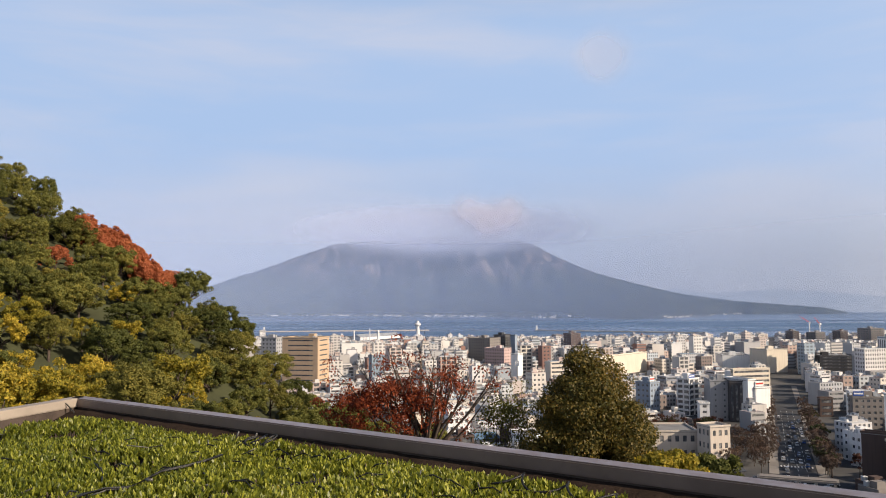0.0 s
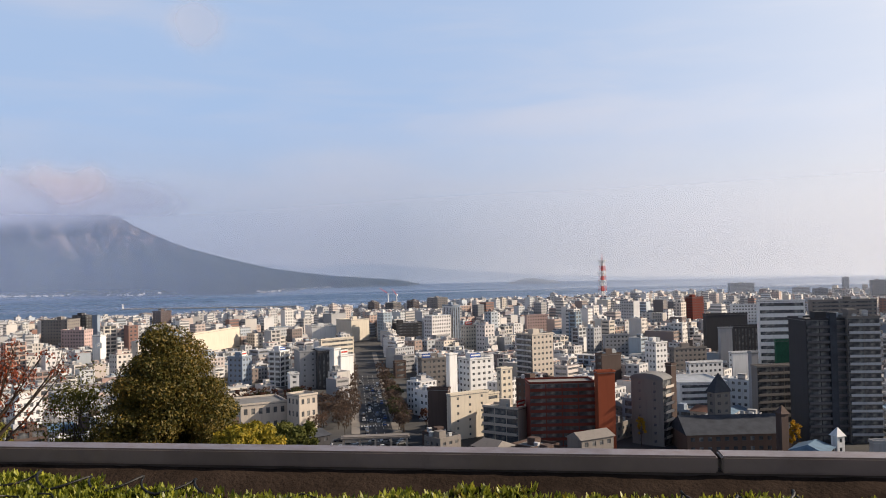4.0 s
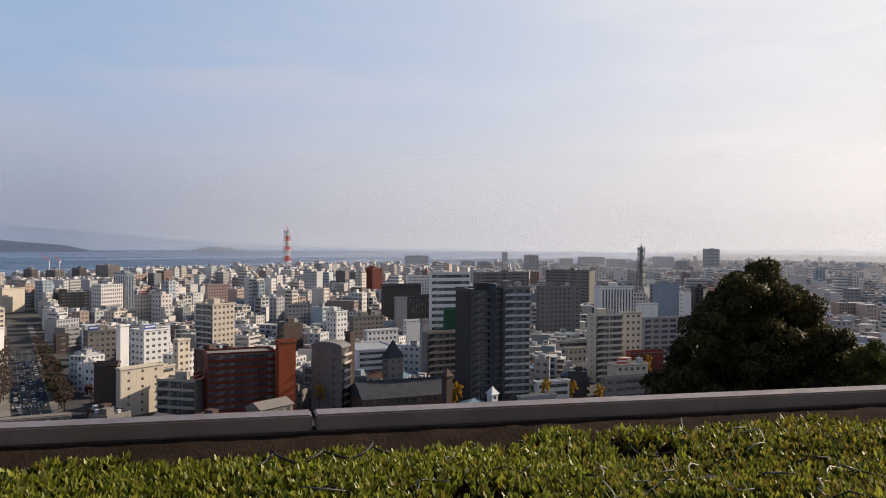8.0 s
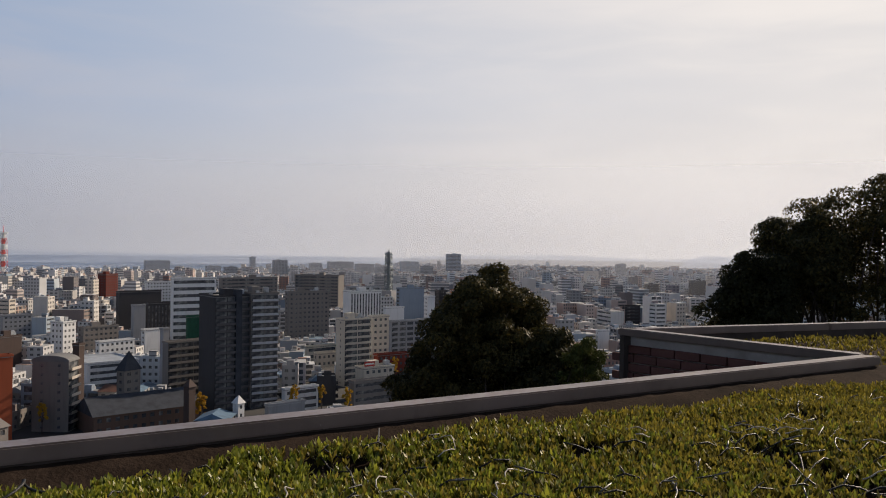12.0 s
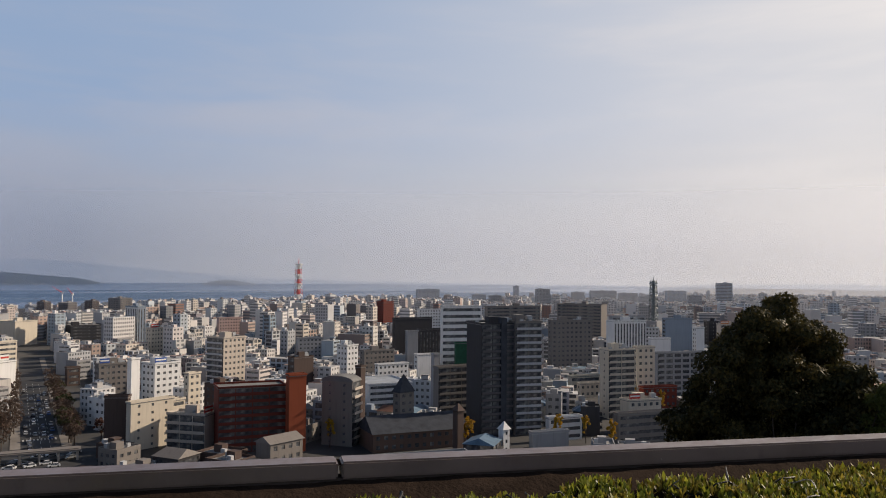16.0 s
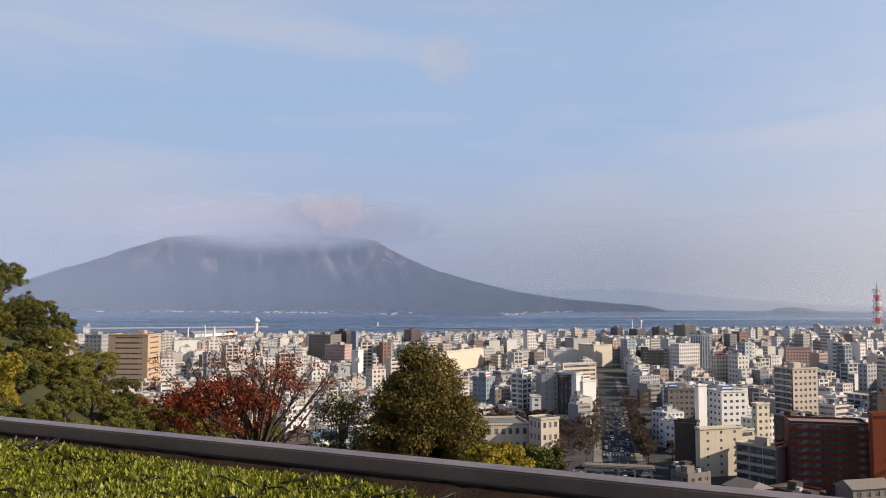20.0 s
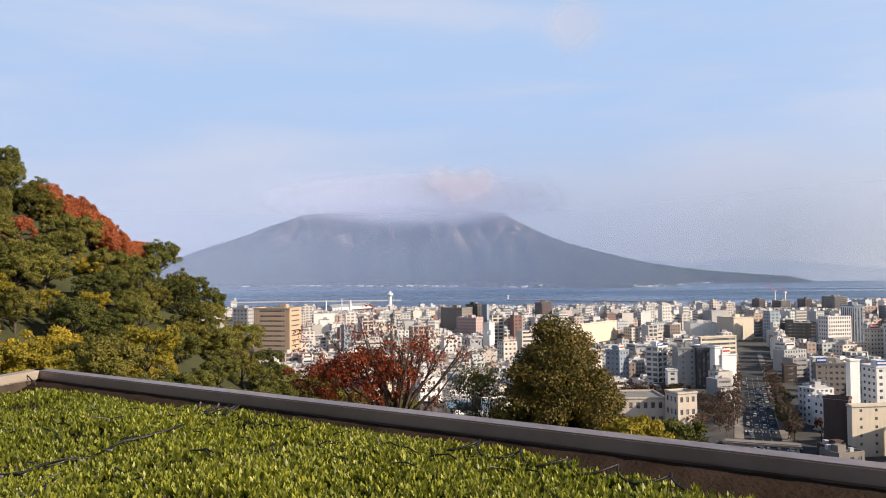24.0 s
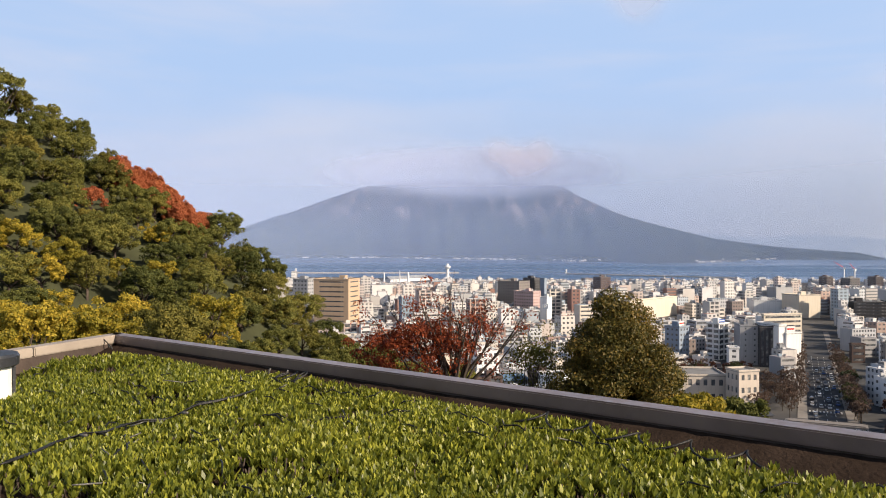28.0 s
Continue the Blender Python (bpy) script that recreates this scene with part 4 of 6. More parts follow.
# outline of the volcano: heading, elevation of its skyline in degrees
RIDGE = ((40, -0.5), (30, -0.3), (22, 0.2), (16.2, 1.08), (14.0, 1.9), (12.6, 2.3), (10.5, 3.1), (7.75, 4.05), (5.7, 4.25), (2, 4.45), (-2, 4.4), (-4.5, 4.3), (-6.3, 4.05), (-7.4, 3.4), (-8.7, 2.78), (-10.6, 1.96), (-12.9, 1.30), (-16.3, 0.42), (-19.9, -0.10), (-23.3, -0.40), (-25.4, -0.55), (-26.6, -0.88))
COAST = ((40, 4500), (14, 4480), (7.3, 4420), (3.4, 4100), (-4.6, 3680), (-12.5, 3280), (-15.1, 3330), (-18.0, 3700), (-18.8, 4150), (-26.6, 4400))


def build_volcano(n):
    g = n.add("ShaderNodeNewGeometry")
    pos = g.outputs["Position"]
    z = n.add("ShaderNodeSeparateXYZ", Vector=pos).outputs[2]
    m = n.add("ShaderNodeMapping", Vector=pos)
    m.inputs["Scale"].default_value = (0.011, 0.004, 0.006)
    a, b = n.noise(m.outputs[0], 1.0, 7.0, 0.68, 1.2), n.noise(pos, 0.03, 4.0)
    green = n.mix(n.smooth(b, 0.35, 0.7), (0.016, 0.030, 0.026, 1), (0.065, 0.075, 0.045, 1))
    rock = n.mix(n.smooth(a, 0.42, 0.72), (0.026, 0.038, 0.055, 1), (0.22, 0.195, 0.20, 1))
    high = n.smooth(n.math("ADD", z, n.math("MULTIPLY", n.math("SUBTRACT", a, 0.5), 330.0)), 165.0, 300.0)
    col = n.mix(high, green, rock)
    return bsdf(n, col, 0.95, b, 6.0, spec=0.1)


VOLCANO = material("volcanic_slopes", build_volcano)
vs, fs = [], []
cols, rows_v = 260, 44
for i in range(cols):
    az = 40 - 66.6 * i / (cols - 1)
    coast = interp(COAST, az) + 40 * noise.noise((az * 0.8, 0, 0))
    crest_d = max(coast + 150.0, 4800.0 - 120.0 * math.exp(-((az - 0.0) / 9.0) ** 2))
    crest = EYE_Z + crest_d * math.tan(radians(interp(RIDGE, az)))
    crest = max(6.0, crest + 5.0 * noise.noise((az * 1.7, 1, 0)) + 3.0 * noise.noise((az * 5, 2, 0)))
    for j in range(rows_v):
        q = j / (rows_v - 1)
        d = coast + (crest_d - coast) * q
        s = q ** 1.55 if crest > 60 else q ** 0.5
        gully = 0.8 * noise.noise((az * 0.7 + 0.6 * math.sin(q * 4), q * 1.6, 5.0)) + 0.35 * noise.noise((az * 1.9, q * 2.8, 9.0))
        z = crest * s + gully * 0.24 * crest * q * q * (1 - q) * 3.2
        vs.append(tuple(aim(az, d, max(0.4 if j else -1.0, z))))
    vs.append(tuple(aim(az, crest_d + 60, -5.0)))
step = rows_v + 1
fs = [(i * step + j, (i + 1) * step + j, (i + 1) * step + j + 1, i * step + j + 1) for i in range(cols - 1) for j in range(step - 1)]
thing("volcano", "broad volcano across the bay with gullied slopes and a cloud-hidden summit", "mountain", kind="structure", data=mesh_of("volcano", vs, fs, VOLCANO, smooth=True))

# white houses and harbour sheds along the volcano's shore
bx = Boxes()
shore = random.Random(5)
for k in range(190):
    az = shore.choice((shore.uniform(2, 14), shore.uniform(3, 13), shore.uniform(-3, 1.5), shore.uniform(-9, 6), shore.uniform(-24, -15)))
    d = interp(COAST, az) + 8 + 110 * shore.random() ** 3
    p = aim(az, d, 0)
    w, h = 3 + 22 * shore.random() ** 2.5, shore.uniform(1.4, 4.4)
    z = 2 + (d - interp(COAST, az)) * 0.06
    bx.box(p.x - w / 2, p.y - 4, z - 4, p.x + w / 2, p.y + 4, z + h)
thing("shore_houses", "scattered white houses along the far shore", "house", kind="stuff", data=bx.mesh("shore_houses", WHITE))

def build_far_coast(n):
    """Land so far off that the lit air before it is nearly all one sees: haze painted as a faint blue glow."""
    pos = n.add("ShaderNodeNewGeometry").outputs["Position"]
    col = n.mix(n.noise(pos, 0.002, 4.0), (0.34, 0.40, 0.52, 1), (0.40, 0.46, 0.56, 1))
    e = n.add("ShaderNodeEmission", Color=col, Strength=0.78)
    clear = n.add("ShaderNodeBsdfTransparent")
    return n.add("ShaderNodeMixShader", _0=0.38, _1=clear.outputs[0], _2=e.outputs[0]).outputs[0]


HAZE_LAND = material("hazed_far_coast", build_far_coast)
# woods paled to blue-grey: the haze before the island is in this colour
ISLAND = surface("hazed_island_woods", (0.15, 0.18, 0.21), 0.9, 0.05, 0.01, 0.3)


def land_strip(name, label, profile, d, category, mat=HAZE_LAND):
    vs, fs = [], []
    for i in range(81):
        az = profile[0][0] + (profile[-1][0] - profile[0][0]) * i / 80
        top = EYE_Z + d * math.tan(radians(interp(profile, az))) + 2.0 * noise.noise((az * 3, d, 0))
        vs += [tuple(aim(az, d - 25, 0.3)), tuple(aim(az, d, max(0.5, top))), tuple(aim(az, d + 25, -2.0))]
    fs = [(i * 3 + j, i * 3 + 3 + j, i * 3 + 4 + j, i * 3 + 1 + j) for i in range(80) for j in range(2)]
    return thing(name, label, category, kind="structure", data=mesh_of(name, vs, fs, mat, smooth=True))


land_strip("island", "small low wooded island in the bay", ((-33.0, -0.92), (-33.6, -0.74), (-34.4, -0.60), (-35.2, -0.66), (-36.0, -0.78), (-36.6, -0.92)), 4250.0, "island", ISLAND)
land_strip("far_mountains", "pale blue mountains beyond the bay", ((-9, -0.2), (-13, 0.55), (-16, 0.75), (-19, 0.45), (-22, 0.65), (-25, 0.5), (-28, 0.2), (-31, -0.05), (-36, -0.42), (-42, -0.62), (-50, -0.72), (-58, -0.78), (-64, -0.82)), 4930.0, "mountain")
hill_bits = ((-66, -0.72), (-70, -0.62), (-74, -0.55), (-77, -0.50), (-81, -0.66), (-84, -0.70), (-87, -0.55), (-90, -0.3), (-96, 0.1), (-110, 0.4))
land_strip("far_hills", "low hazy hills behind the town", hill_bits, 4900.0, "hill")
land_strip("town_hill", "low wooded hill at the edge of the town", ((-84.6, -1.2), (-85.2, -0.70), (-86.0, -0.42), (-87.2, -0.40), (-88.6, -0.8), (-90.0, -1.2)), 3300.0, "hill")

# long low breakwaters off the waterfront, with a light at one end
for a0, a1, d0, d1 in ((12.5, 1.0, 2100, 2080), (-6.6, -18.0, 2030, 1880)):
    p, q = aim(a0, d0, 0), aim(a1, d1, 0)
    way = (q - p).normalized()
    side = Vector((-way.y, way.x, 0)) * 5
    low = [p + side, q + side, q - side, p - side]
    bw = thing("breakwater", "long low concrete breakwater in the bay", "breakwater")
    part("mole", Boxes().hull([(v.x, v.y, -2) for v in low], [(v.x, v.y, 2.6) for v in low]).mesh("mole", STONE), bw)
    part("light", Boxes().box(p.x - 2, p.y - 2, 2.6, p.x + 2, p.y + 2, 13).mesh("light", WHITE), bw, "small white harbour light")
for az, d, l in ((-46.5, 4200, 50),):
    p = aim(az, d, 0)
    ship = thing("ship", "small white ferry on the bay", "ship", Matrix.Translation(p) @ Matrix.Rotation(radians(az), 4, "Z"), "ships on the bay")
    part("hull", Boxes().hull([(-l / 2, -4, -1), (l / 2, -4, -1), (l / 2, 4, -1), (-l / 2, 4, -1)], [(-l / 2 - 2, -5, 4), (l / 2 + 4, -1, 5), (l / 2 + 4, 1, 5), (-l / 2 - 2, 5, 4)]).mesh("hull", WHITE), ship)
    part("cabin", Boxes().box(-l * 0.3, -3, 4, l * 0.25, 3, 8).box(-l * 0.1, -2, 8, l * 0.1, 2, 10).mesh("cabin", WHITE), ship)

# ---- thin haze over the bay and town, and the cloud on the summit ----


def build_haze(thick, top, far_d):
    def build(n):
        pos = n.add("ShaderNodeNewGeometry").outputs["Position"]
        z = n.add("ShaderNodeSeparateXYZ", Vector=pos).outputs[2]
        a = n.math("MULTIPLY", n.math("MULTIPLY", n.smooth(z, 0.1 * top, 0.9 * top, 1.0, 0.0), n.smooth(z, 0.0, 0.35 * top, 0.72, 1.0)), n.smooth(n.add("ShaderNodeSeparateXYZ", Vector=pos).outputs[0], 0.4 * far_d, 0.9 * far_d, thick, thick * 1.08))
        # bluer away from the sun, milkier towards it: scattered light painted into the colour
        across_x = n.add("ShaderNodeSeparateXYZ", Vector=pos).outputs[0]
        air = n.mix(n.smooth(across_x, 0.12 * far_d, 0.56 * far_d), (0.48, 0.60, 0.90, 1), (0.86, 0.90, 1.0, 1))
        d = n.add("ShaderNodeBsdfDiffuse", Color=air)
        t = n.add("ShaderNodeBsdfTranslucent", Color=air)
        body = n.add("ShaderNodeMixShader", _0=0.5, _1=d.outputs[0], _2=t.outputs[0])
        clear = n.add("ShaderNodeBsdfTransparent")
        return n.add("ShaderNodeMixShader", _0=a, _1=clear.outputs[0], _2=body.outputs[0]).outputs[0]

    return build


def curtain(name, label, d, a0, a1, top, mat, category):
    vs, fs = [], []
    for i in range(61):
        a = a0 + (a1 - a0) * i / 60
        vs += [tuple(aim(a, d, 0.2)), tuple(aim(a, d, top))]
    fs = [(2 * i, 2 * i + 2, 2 * i + 3, 2 * i + 1) for i in range(60)]
    return thing(name, label, category, kind="structure", data=mesh_of(name, vs, fs, mat, smooth=True))


# curved see-through sheets stand in for the depth of hazy air
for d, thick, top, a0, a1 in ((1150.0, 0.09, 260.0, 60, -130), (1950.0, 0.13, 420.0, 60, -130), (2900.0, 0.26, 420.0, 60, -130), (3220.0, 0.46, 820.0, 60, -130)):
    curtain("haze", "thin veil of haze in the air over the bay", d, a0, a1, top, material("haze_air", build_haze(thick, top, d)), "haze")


def build_cloud(tone, dense, ragged, grain):
    """Vapour that thins out towards an uneven edge."""

    def build(n):
        tc = n.add("ShaderNodeTexCoord")
        uvw = n.add("ShaderNodeSeparateXYZ", Vector=tc.outputs["Generated"])
        x, z = n.math("SUBTRACT", uvw.outputs[0], 0.5), n.math("SUBTRACT", uvw.outputs[2], 0.5)
        r = n.math("SQRT", n.math("ADD", n.math("MULTIPLY", x, x), n.math("MULTIPLY", z, z)))
        pos = n.add("ShaderNodeNewGeometry").outputs["Position"]
        a = n.math("SUBTRACT", n.noise(pos, grain, 2.0, 0.45, 0.2), 0.5)
        body_in = n.math("ADD", n.math("SUBTRACT", 1.0, n.math("MULTIPLY", r, 2.0)), n.math("MULTIPLY", a, ragged))
        rim = n.smooth(r, 0.5, 0.22)
        fac = n.math("MULTIPLY", n.smooth(body_in, 0.0, 0.7, 0.0, dense), rim)
        d = n.add("ShaderNodeBsdfDiffuse", Color=tone)
        t = n.add("ShaderNodeBsdfTranslucent", Color=tone)
        body = n.add("ShaderNodeMixShader", _0=0.4, _1=d.outputs[0], _2=t.outputs[0])
        clear = n.add("ShaderNodeBsdfTransparent")
        return n.add("ShaderNodeMixShader", _0=fac, _1=clear.outputs[0], _2=body.outputs[0]).outputs[0]

    return build


def cloud(label, d, a0, a1, e0, e1, mat):
    vs, fs = [], []
    for i in range(25):
        a = a0 + (a1 - a0) * i / 24
        for j in range(9):
            e = e0 + (e1 - e0) * j / 8
            vs.append(tuple(aim(a, d, EYE_Z + d * math.tan(radians(e)))))
    fs = [(i * 9 + j, (i + 1) * 9 + j, (i + 1) * 9 + j + 1, i * 9 + j + 1) for i in range(24) for j in range(8)]
    return thing("cloud", label, "cloud", kind="structure", data=mesh_of("cloud", vs, fs, mat, smooth=True))


GREY_CLOUD = material("grey_cloud", build_cloud((0.75, 0.79, 0.94, 1), 0.9, 0.6, 0.0026))
PINK_CLOUD = material("pink_cloud", build_cloud((0.98, 0.86, 0.84, 1), 0.5, 1.6, 0.005))
THIN_CLOUD = material("thin_cloud", build_cloud((0.98, 0.92, 0.94, 1), 0.3, 1.5, 0.0035))
cloud("grey-mauve cloud lying on the volcano's summit", 3260.0, 15.0, -15.0, 2.35, 7.8, GREY_CLOUD)
cloud("pinkish cumulus above the volcano's shoulder", 3250.0, 0.8, -7.0, 3.9, 8.6, PINK_CLOUD)
cloud("small pale puff of cloud high in the sky", 3240.0, -8.5, -14.8, 14.0, 19.5, THIN_CLOUD)

# ---- town ----


STYLES = {"blank": None, "bands": (999.0, 0.96, 0.46), "grid": (3.2, 0.50, 0.42), "ribs": (2.4, 0.5, 0.86), "sparse": (6.5, 0.18, 0.34), "slits": (999.0, 0.96, 0.27)}

BOARD_WHITE = surface("white_board", (0.72, 0.72, 0.70), 0.6, 3.0, 0.5, 0.1)
BOARDS = (surface("red_board", (0.45, 0.04, 0.03), 0.6, 3.0, 0.5, 0.1), surface("blue_board", (0.03, 0.09, 0.34), 0.6, 3.0, 0.5, 0.1), surface("orange_board", (0.55, 0.17, 0.03), 0.6, 3.0, 0.5, 0.1), BOARD_WHITE, BOARD_WHITE)


def face_parts(ob, lx, ly, h, side, style, wall, floors, rail_mat=None):
    """One side of a building: its wall with openings, the glass set back floor by floor, balconies in front where it has them."""
    run = lx if side in "fb" else ly
    m = side_frame(side, lx, ly)
    fh = h / floors
    p = Plate()
    if style == "blank":
        p.side(m, run, h, [], [])
        part("wall", p.mesh("wall", wall), ob)
        return
    if style in ("balcony", "gallery"):
        # a gallery is one open recess along each storey
        xs = openings(run, 5.6, 0.78) if style == "balcony" else openings(run, 6.4, 0.95)
        zs = [(k * fh + 0.25, k * fh + fh * (0.86 if style == "balcony" else 0.92)) for k in range(floors)]
        slab = Boxes().hull([(0.2, -1.2, -0.15), (run - 0.2, -1.2, -0.15), (run - 0.2, 0, -0.15), (0.2, 0, -0.15)], [(0.2, -1.2, 0.02), (run - 0.2, -1.2, 0.02), (run - 0.2, 0, 0.02), (0.2, 0, 0.02)]).mesh("balcony", wall)
        rail = Boxes().box(0.2, -1.22, 0.02, run - 0.2, -1.10, 1.05).mesh("balustrade", rail_mat or wall)
        for k in range(1, floors):
            b = part("balcony", slab, ob, at=m @ Matrix.Translation((0, 0, k * fh)))
            part("balustrade", rail, b)
    elif style == "ribs":
        xs, zs = openings(run, 2.4, 0.5), [(1.0, h - 1.5)]
    else:
        bay, share, tall = STYLES[style]
        xs = [(0.9, run - 0.9)] if style == "bands" else [(run * 0.16, run * 0.86)] if style == "slits" else openings(run, bay, share, 0.5)
        zs = [(k * fh + fh * (1 - tall) * 0.55, k * fh + fh * (1 - tall) * 0.55 + fh * tall) for k in range(floors)]
    p.side(m, run, h, xs, zs)
    part("wall", p.mesh("wall", wall), ob)
    w0, w1 = xs[0][0] - 0.05, xs[-1][1] + 0.05
    tall_w = zs[0][1] - zs[0][0]
    pane = Boxes().box(w0, 0.2, -0.05, w1, 0.34, tall_w + 0.05).mesh("window", GLASS)
    for z0, z1 in zs:
        part("window", pane, ob, at=m @ Matrix.Translation((0, 0, z0)))


def tower(x, y, az, lx, ly, h, label, wall, front="grid", left="grid", right="blank", top="deck", name="building", base=4.0, floor_h=3.2, roof=None, hut=True, side_wall=None, rail=None):
    """A building with its near corner at (x, y); az: heading of its front's run to the right; ly: depth along its left side. The core is glazed, the skin stands in front."""
    lx, ly = max(lx, 3.0), max(ly, 3.0)
    m = Matrix.Translation((x, y, base)) @ Matrix.Rotation(radians(az + 90), 4, "Z")
    ob = thing(name, label, "building", m)
    floors = max(1, round(h / floor_h))
    part("core", Boxes().box(0.36, 0.36, 0, lx - 0.36, ly - 0.36, h - 0.3).mesh("core", DARKGREY), ob)
    for side, style in (("f", front), ("l", left), ("r", right), ("b", "blank")):
        face_parts(ob, lx, ly, h, side, style, (side_wall or wall) if side in "lr" else wall, floors, rail)
    deck = roof or ROOF
    if top == "deck":
        part("roof", Boxes().box(-0.2, -0.2, h - 0.25, lx + 0.2, ly + 0.2, h).mesh("roof", deck), ob, "flat grey roof deck")
        rim = Boxes().box(-0.25, -0.25, h, lx + 0.25, 0.05, h + 0.8).box(-0.25, ly - 0.05, h, lx + 0.25, ly + 0.25, h + 0.8).box(-0.25, 0.05, h, 0.05, ly - 0.05, h + 0.8).box(lx - 0.05, 0.05, h, lx + 0.25, ly - 0.05, h + 0.8)
        part("parapet", rim.mesh("parapet", wall), ob)
    elif top == "gable":
        part("roof", Boxes().hull([(-0.6, -0.6, h), (lx + 0.6, -0.6, h), (lx + 0.6, ly + 0.6, h), (-0.6, ly + 0.6, h)], [(-0.3, ly / 2 - 0.1, h + ly * 0.28), (lx + 0.3, ly / 2 - 0.1, h + ly * 0.28), (lx + 0.3, ly / 2 + 0.1, h + ly * 0.28), (-0.3, ly / 2 + 0.1, h + ly * 0.28)]).mesh("roof", deck), ob)
    elif top == "barrel":
        arc = [(ly * (0.5 - 0.53 * math.cos(math.pi * q / 12)), h + ly * 0.17 * math.sin(math.pi * q / 12)) for q in range(13)]
        part("roof", Boxes().hull([(lx + 0.4, px, pz) for px, pz in arc], [(-0.4, px, pz) for px, pz in arc]).mesh("roof", deck), ob, "curved barrel roof")
    elif top == "pyramid":
        part("roof", Boxes().hull([(-0.5, -0.5, h), (lx + 0.5, -0.5, h), (lx + 0.5, ly + 0.5, h), (-0.5, ly + 0.5, h)], [(lx / 2 - 0.1, ly / 2 - 0.1, h + lx * 0.95), (lx / 2 + 0.1, ly / 2 - 0.1, h + lx * 0.95), (lx / 2 + 0.1, ly / 2 + 0.1, h + lx * 0.95), (lx / 2 - 0.1, ly / 2 + 0.1, h + lx * 0.95)]).mesh("roof", deck), ob)
    if hut and top == "deck" and lx > 7 and ly > 6:
        g = random.Random(int(x * 7 + y * 3))
        hx, hy = lx * g.uniform(0.15, 0.55), ly * g.uniform(0.25, 0.5)
        part("stair_hut", Boxes().box(hx, hy, h, hx + min(6.0, lx * 0.3), hy + min(5.0, ly * 0.4), h + 3.2).mesh("stair_hut", wall), ob)
        tx = lx * g.uniform(0.6, 0.8)
        part("water_tank", Boxes().box(tx, hy, h + 0.8, tx + 2.4, hy + 2.2, h + 2.8).box(tx + 0.3, hy + 0.3, h, tx + 0.6, hy + 0.6, h + 0.8).box(tx + 1.8, hy + 1.6, h, tx + 2.1, hy + 1.9, h + 0.8).mesh("water_tank", METAL), ob, "rooftop water tank")
        if h < 27 and g.random() < 0.26 and 300 < math.hypot(x, y) < 1100:
            # advertising board on legs at the roof's front edge, its writing too small to read
            bw, bh, tone = min(lx * 0.7, g.uniform(4, 8)), g.uniform(1.8, 3.2), g.choice(BOARDS)
            board = part("roof_sign", Boxes().box(0.6, 0.5, h + 1.0, 0.6 + bw, 0.75, h + 1.0 + bh).box(0.9, 0.75, h, 1.1, 1.0, h + bh).box(bw, 0.75, h, 0.2 + bw, 1.0, h + bh).mesh("roof_sign", tone), ob, "coloured roof sign board")
            bars = BOARD_WHITE if tone is not BOARD_WHITE else BOARDS[0]
            part("sign_bar", Boxes().box(0.9, 0.46, h + 1.0 + bh * 0.35, 0.3 + bw, 0.5, h + 1.0 + bh * 0.68).mesh("sign_bar", bars), board)
        for q in range(g.randint(2, 5)):
            ax, ay = lx * g.uniform(0.08, 0.9), ly * g.uniform(0.1, 0.85)
            part("air_unit", Boxes().box(ax, ay, h, ax + 1.5, ay + 0.9, h + 1.4).mesh("air_unit", METAL), ob)
    return ob


CLAIMED, SHOWN = [], []


def claim(x, y, r):
    CLAIMED.append((x, y, r))


def landmark(x, y, az, lx, ly, h, label, wall, **more):
    c = Vector((x, y, 0)) + heading(az) * lx / 2 + heading(az + 90) * ly / 2
    claim(c.x, c.y, 0.42 * math.hypot(lx, ly))
    ends = [Vector((x, y, 0)), Vector((x, y, 0)) + heading(az) * lx, Vector((x, y, 0)) + heading(az + 90) * ly]
    a = [math.degrees(math.atan2(-p.x, p.y)) for p in ends]
    SHOWN.append((min(a) - 0.4, max(a) + 0.4, math.hypot(x, y), h))
    return tower(x, y, az, lx, ly, h, label, wall, **more)


# ---- buildings that stand out ----
landmark(90.9, 360.7, -92.1, 21.2, 22.0, 12.7, "pale stone two-storey public building with tall windows", STONE, front="grid", left="blank", right="blank", hut=False, floor_h=6)
landmark(113.8, 347.9, -73.0, 9.9, 9.5, 16.4, "pale stone corner tower of the public building", STONE, front="grid", left="grid", right="blank", hut=False, floor_h=5.5)
landmark(157.5, 479.8, -98.1, 11.3, 20.0, 22.9, "grey windowless building on the main street", GREY, front="sparse", left="blank", right="blank")
landmark(166.3, 471.5, -99.4, 10.1, 20.0, 23.1, "black glass shopfront building with white edges", DARKGREY, front="ribs", left="blank", right="blank", hut=False)
landmark(174.9, 466.3, -68.5, 5.3, 18.0, 24.3, "narrow white slab beside the glass building", WHITE, front="blank", left="blank", right="blank", hut=False)
landmark(179.4, 466.7, -69.0, 10.5, 18.0, 19.8, "white low-rise with a brown top storey", WHITE, front="blank", left="blank", right="blank")
landmark(198.6, 555.6, -74.6, 29.4, 3.1, 22.7, "long pale commercial block", CREAM, front="bands", left="bands", right="blank")
landmark(144.2, 457.8, -97.4, 5.4, 8.0, 12.4, "small white billboard building", WHITE, front="grid", left="blank", right="blank")
landmark(280.3, 813.1, -99.0, 26.4, 40.0, 14.7, "white department store with a rounded roof", WHITE, front="blank", left="blank", right="blank")
landmark(311.8, 780.0, -71.8, 24.4, 24.6, 22.0, "cream windowless department store lit by the sun", CREAM, front="blank", left="blank", right="blank")
landmark(350.4, 752.5, -99.9, 30.9, 30.0, 17.7, "wide building with dark green glass front", DARKGREY, front="bands", left="blank", right="blank")
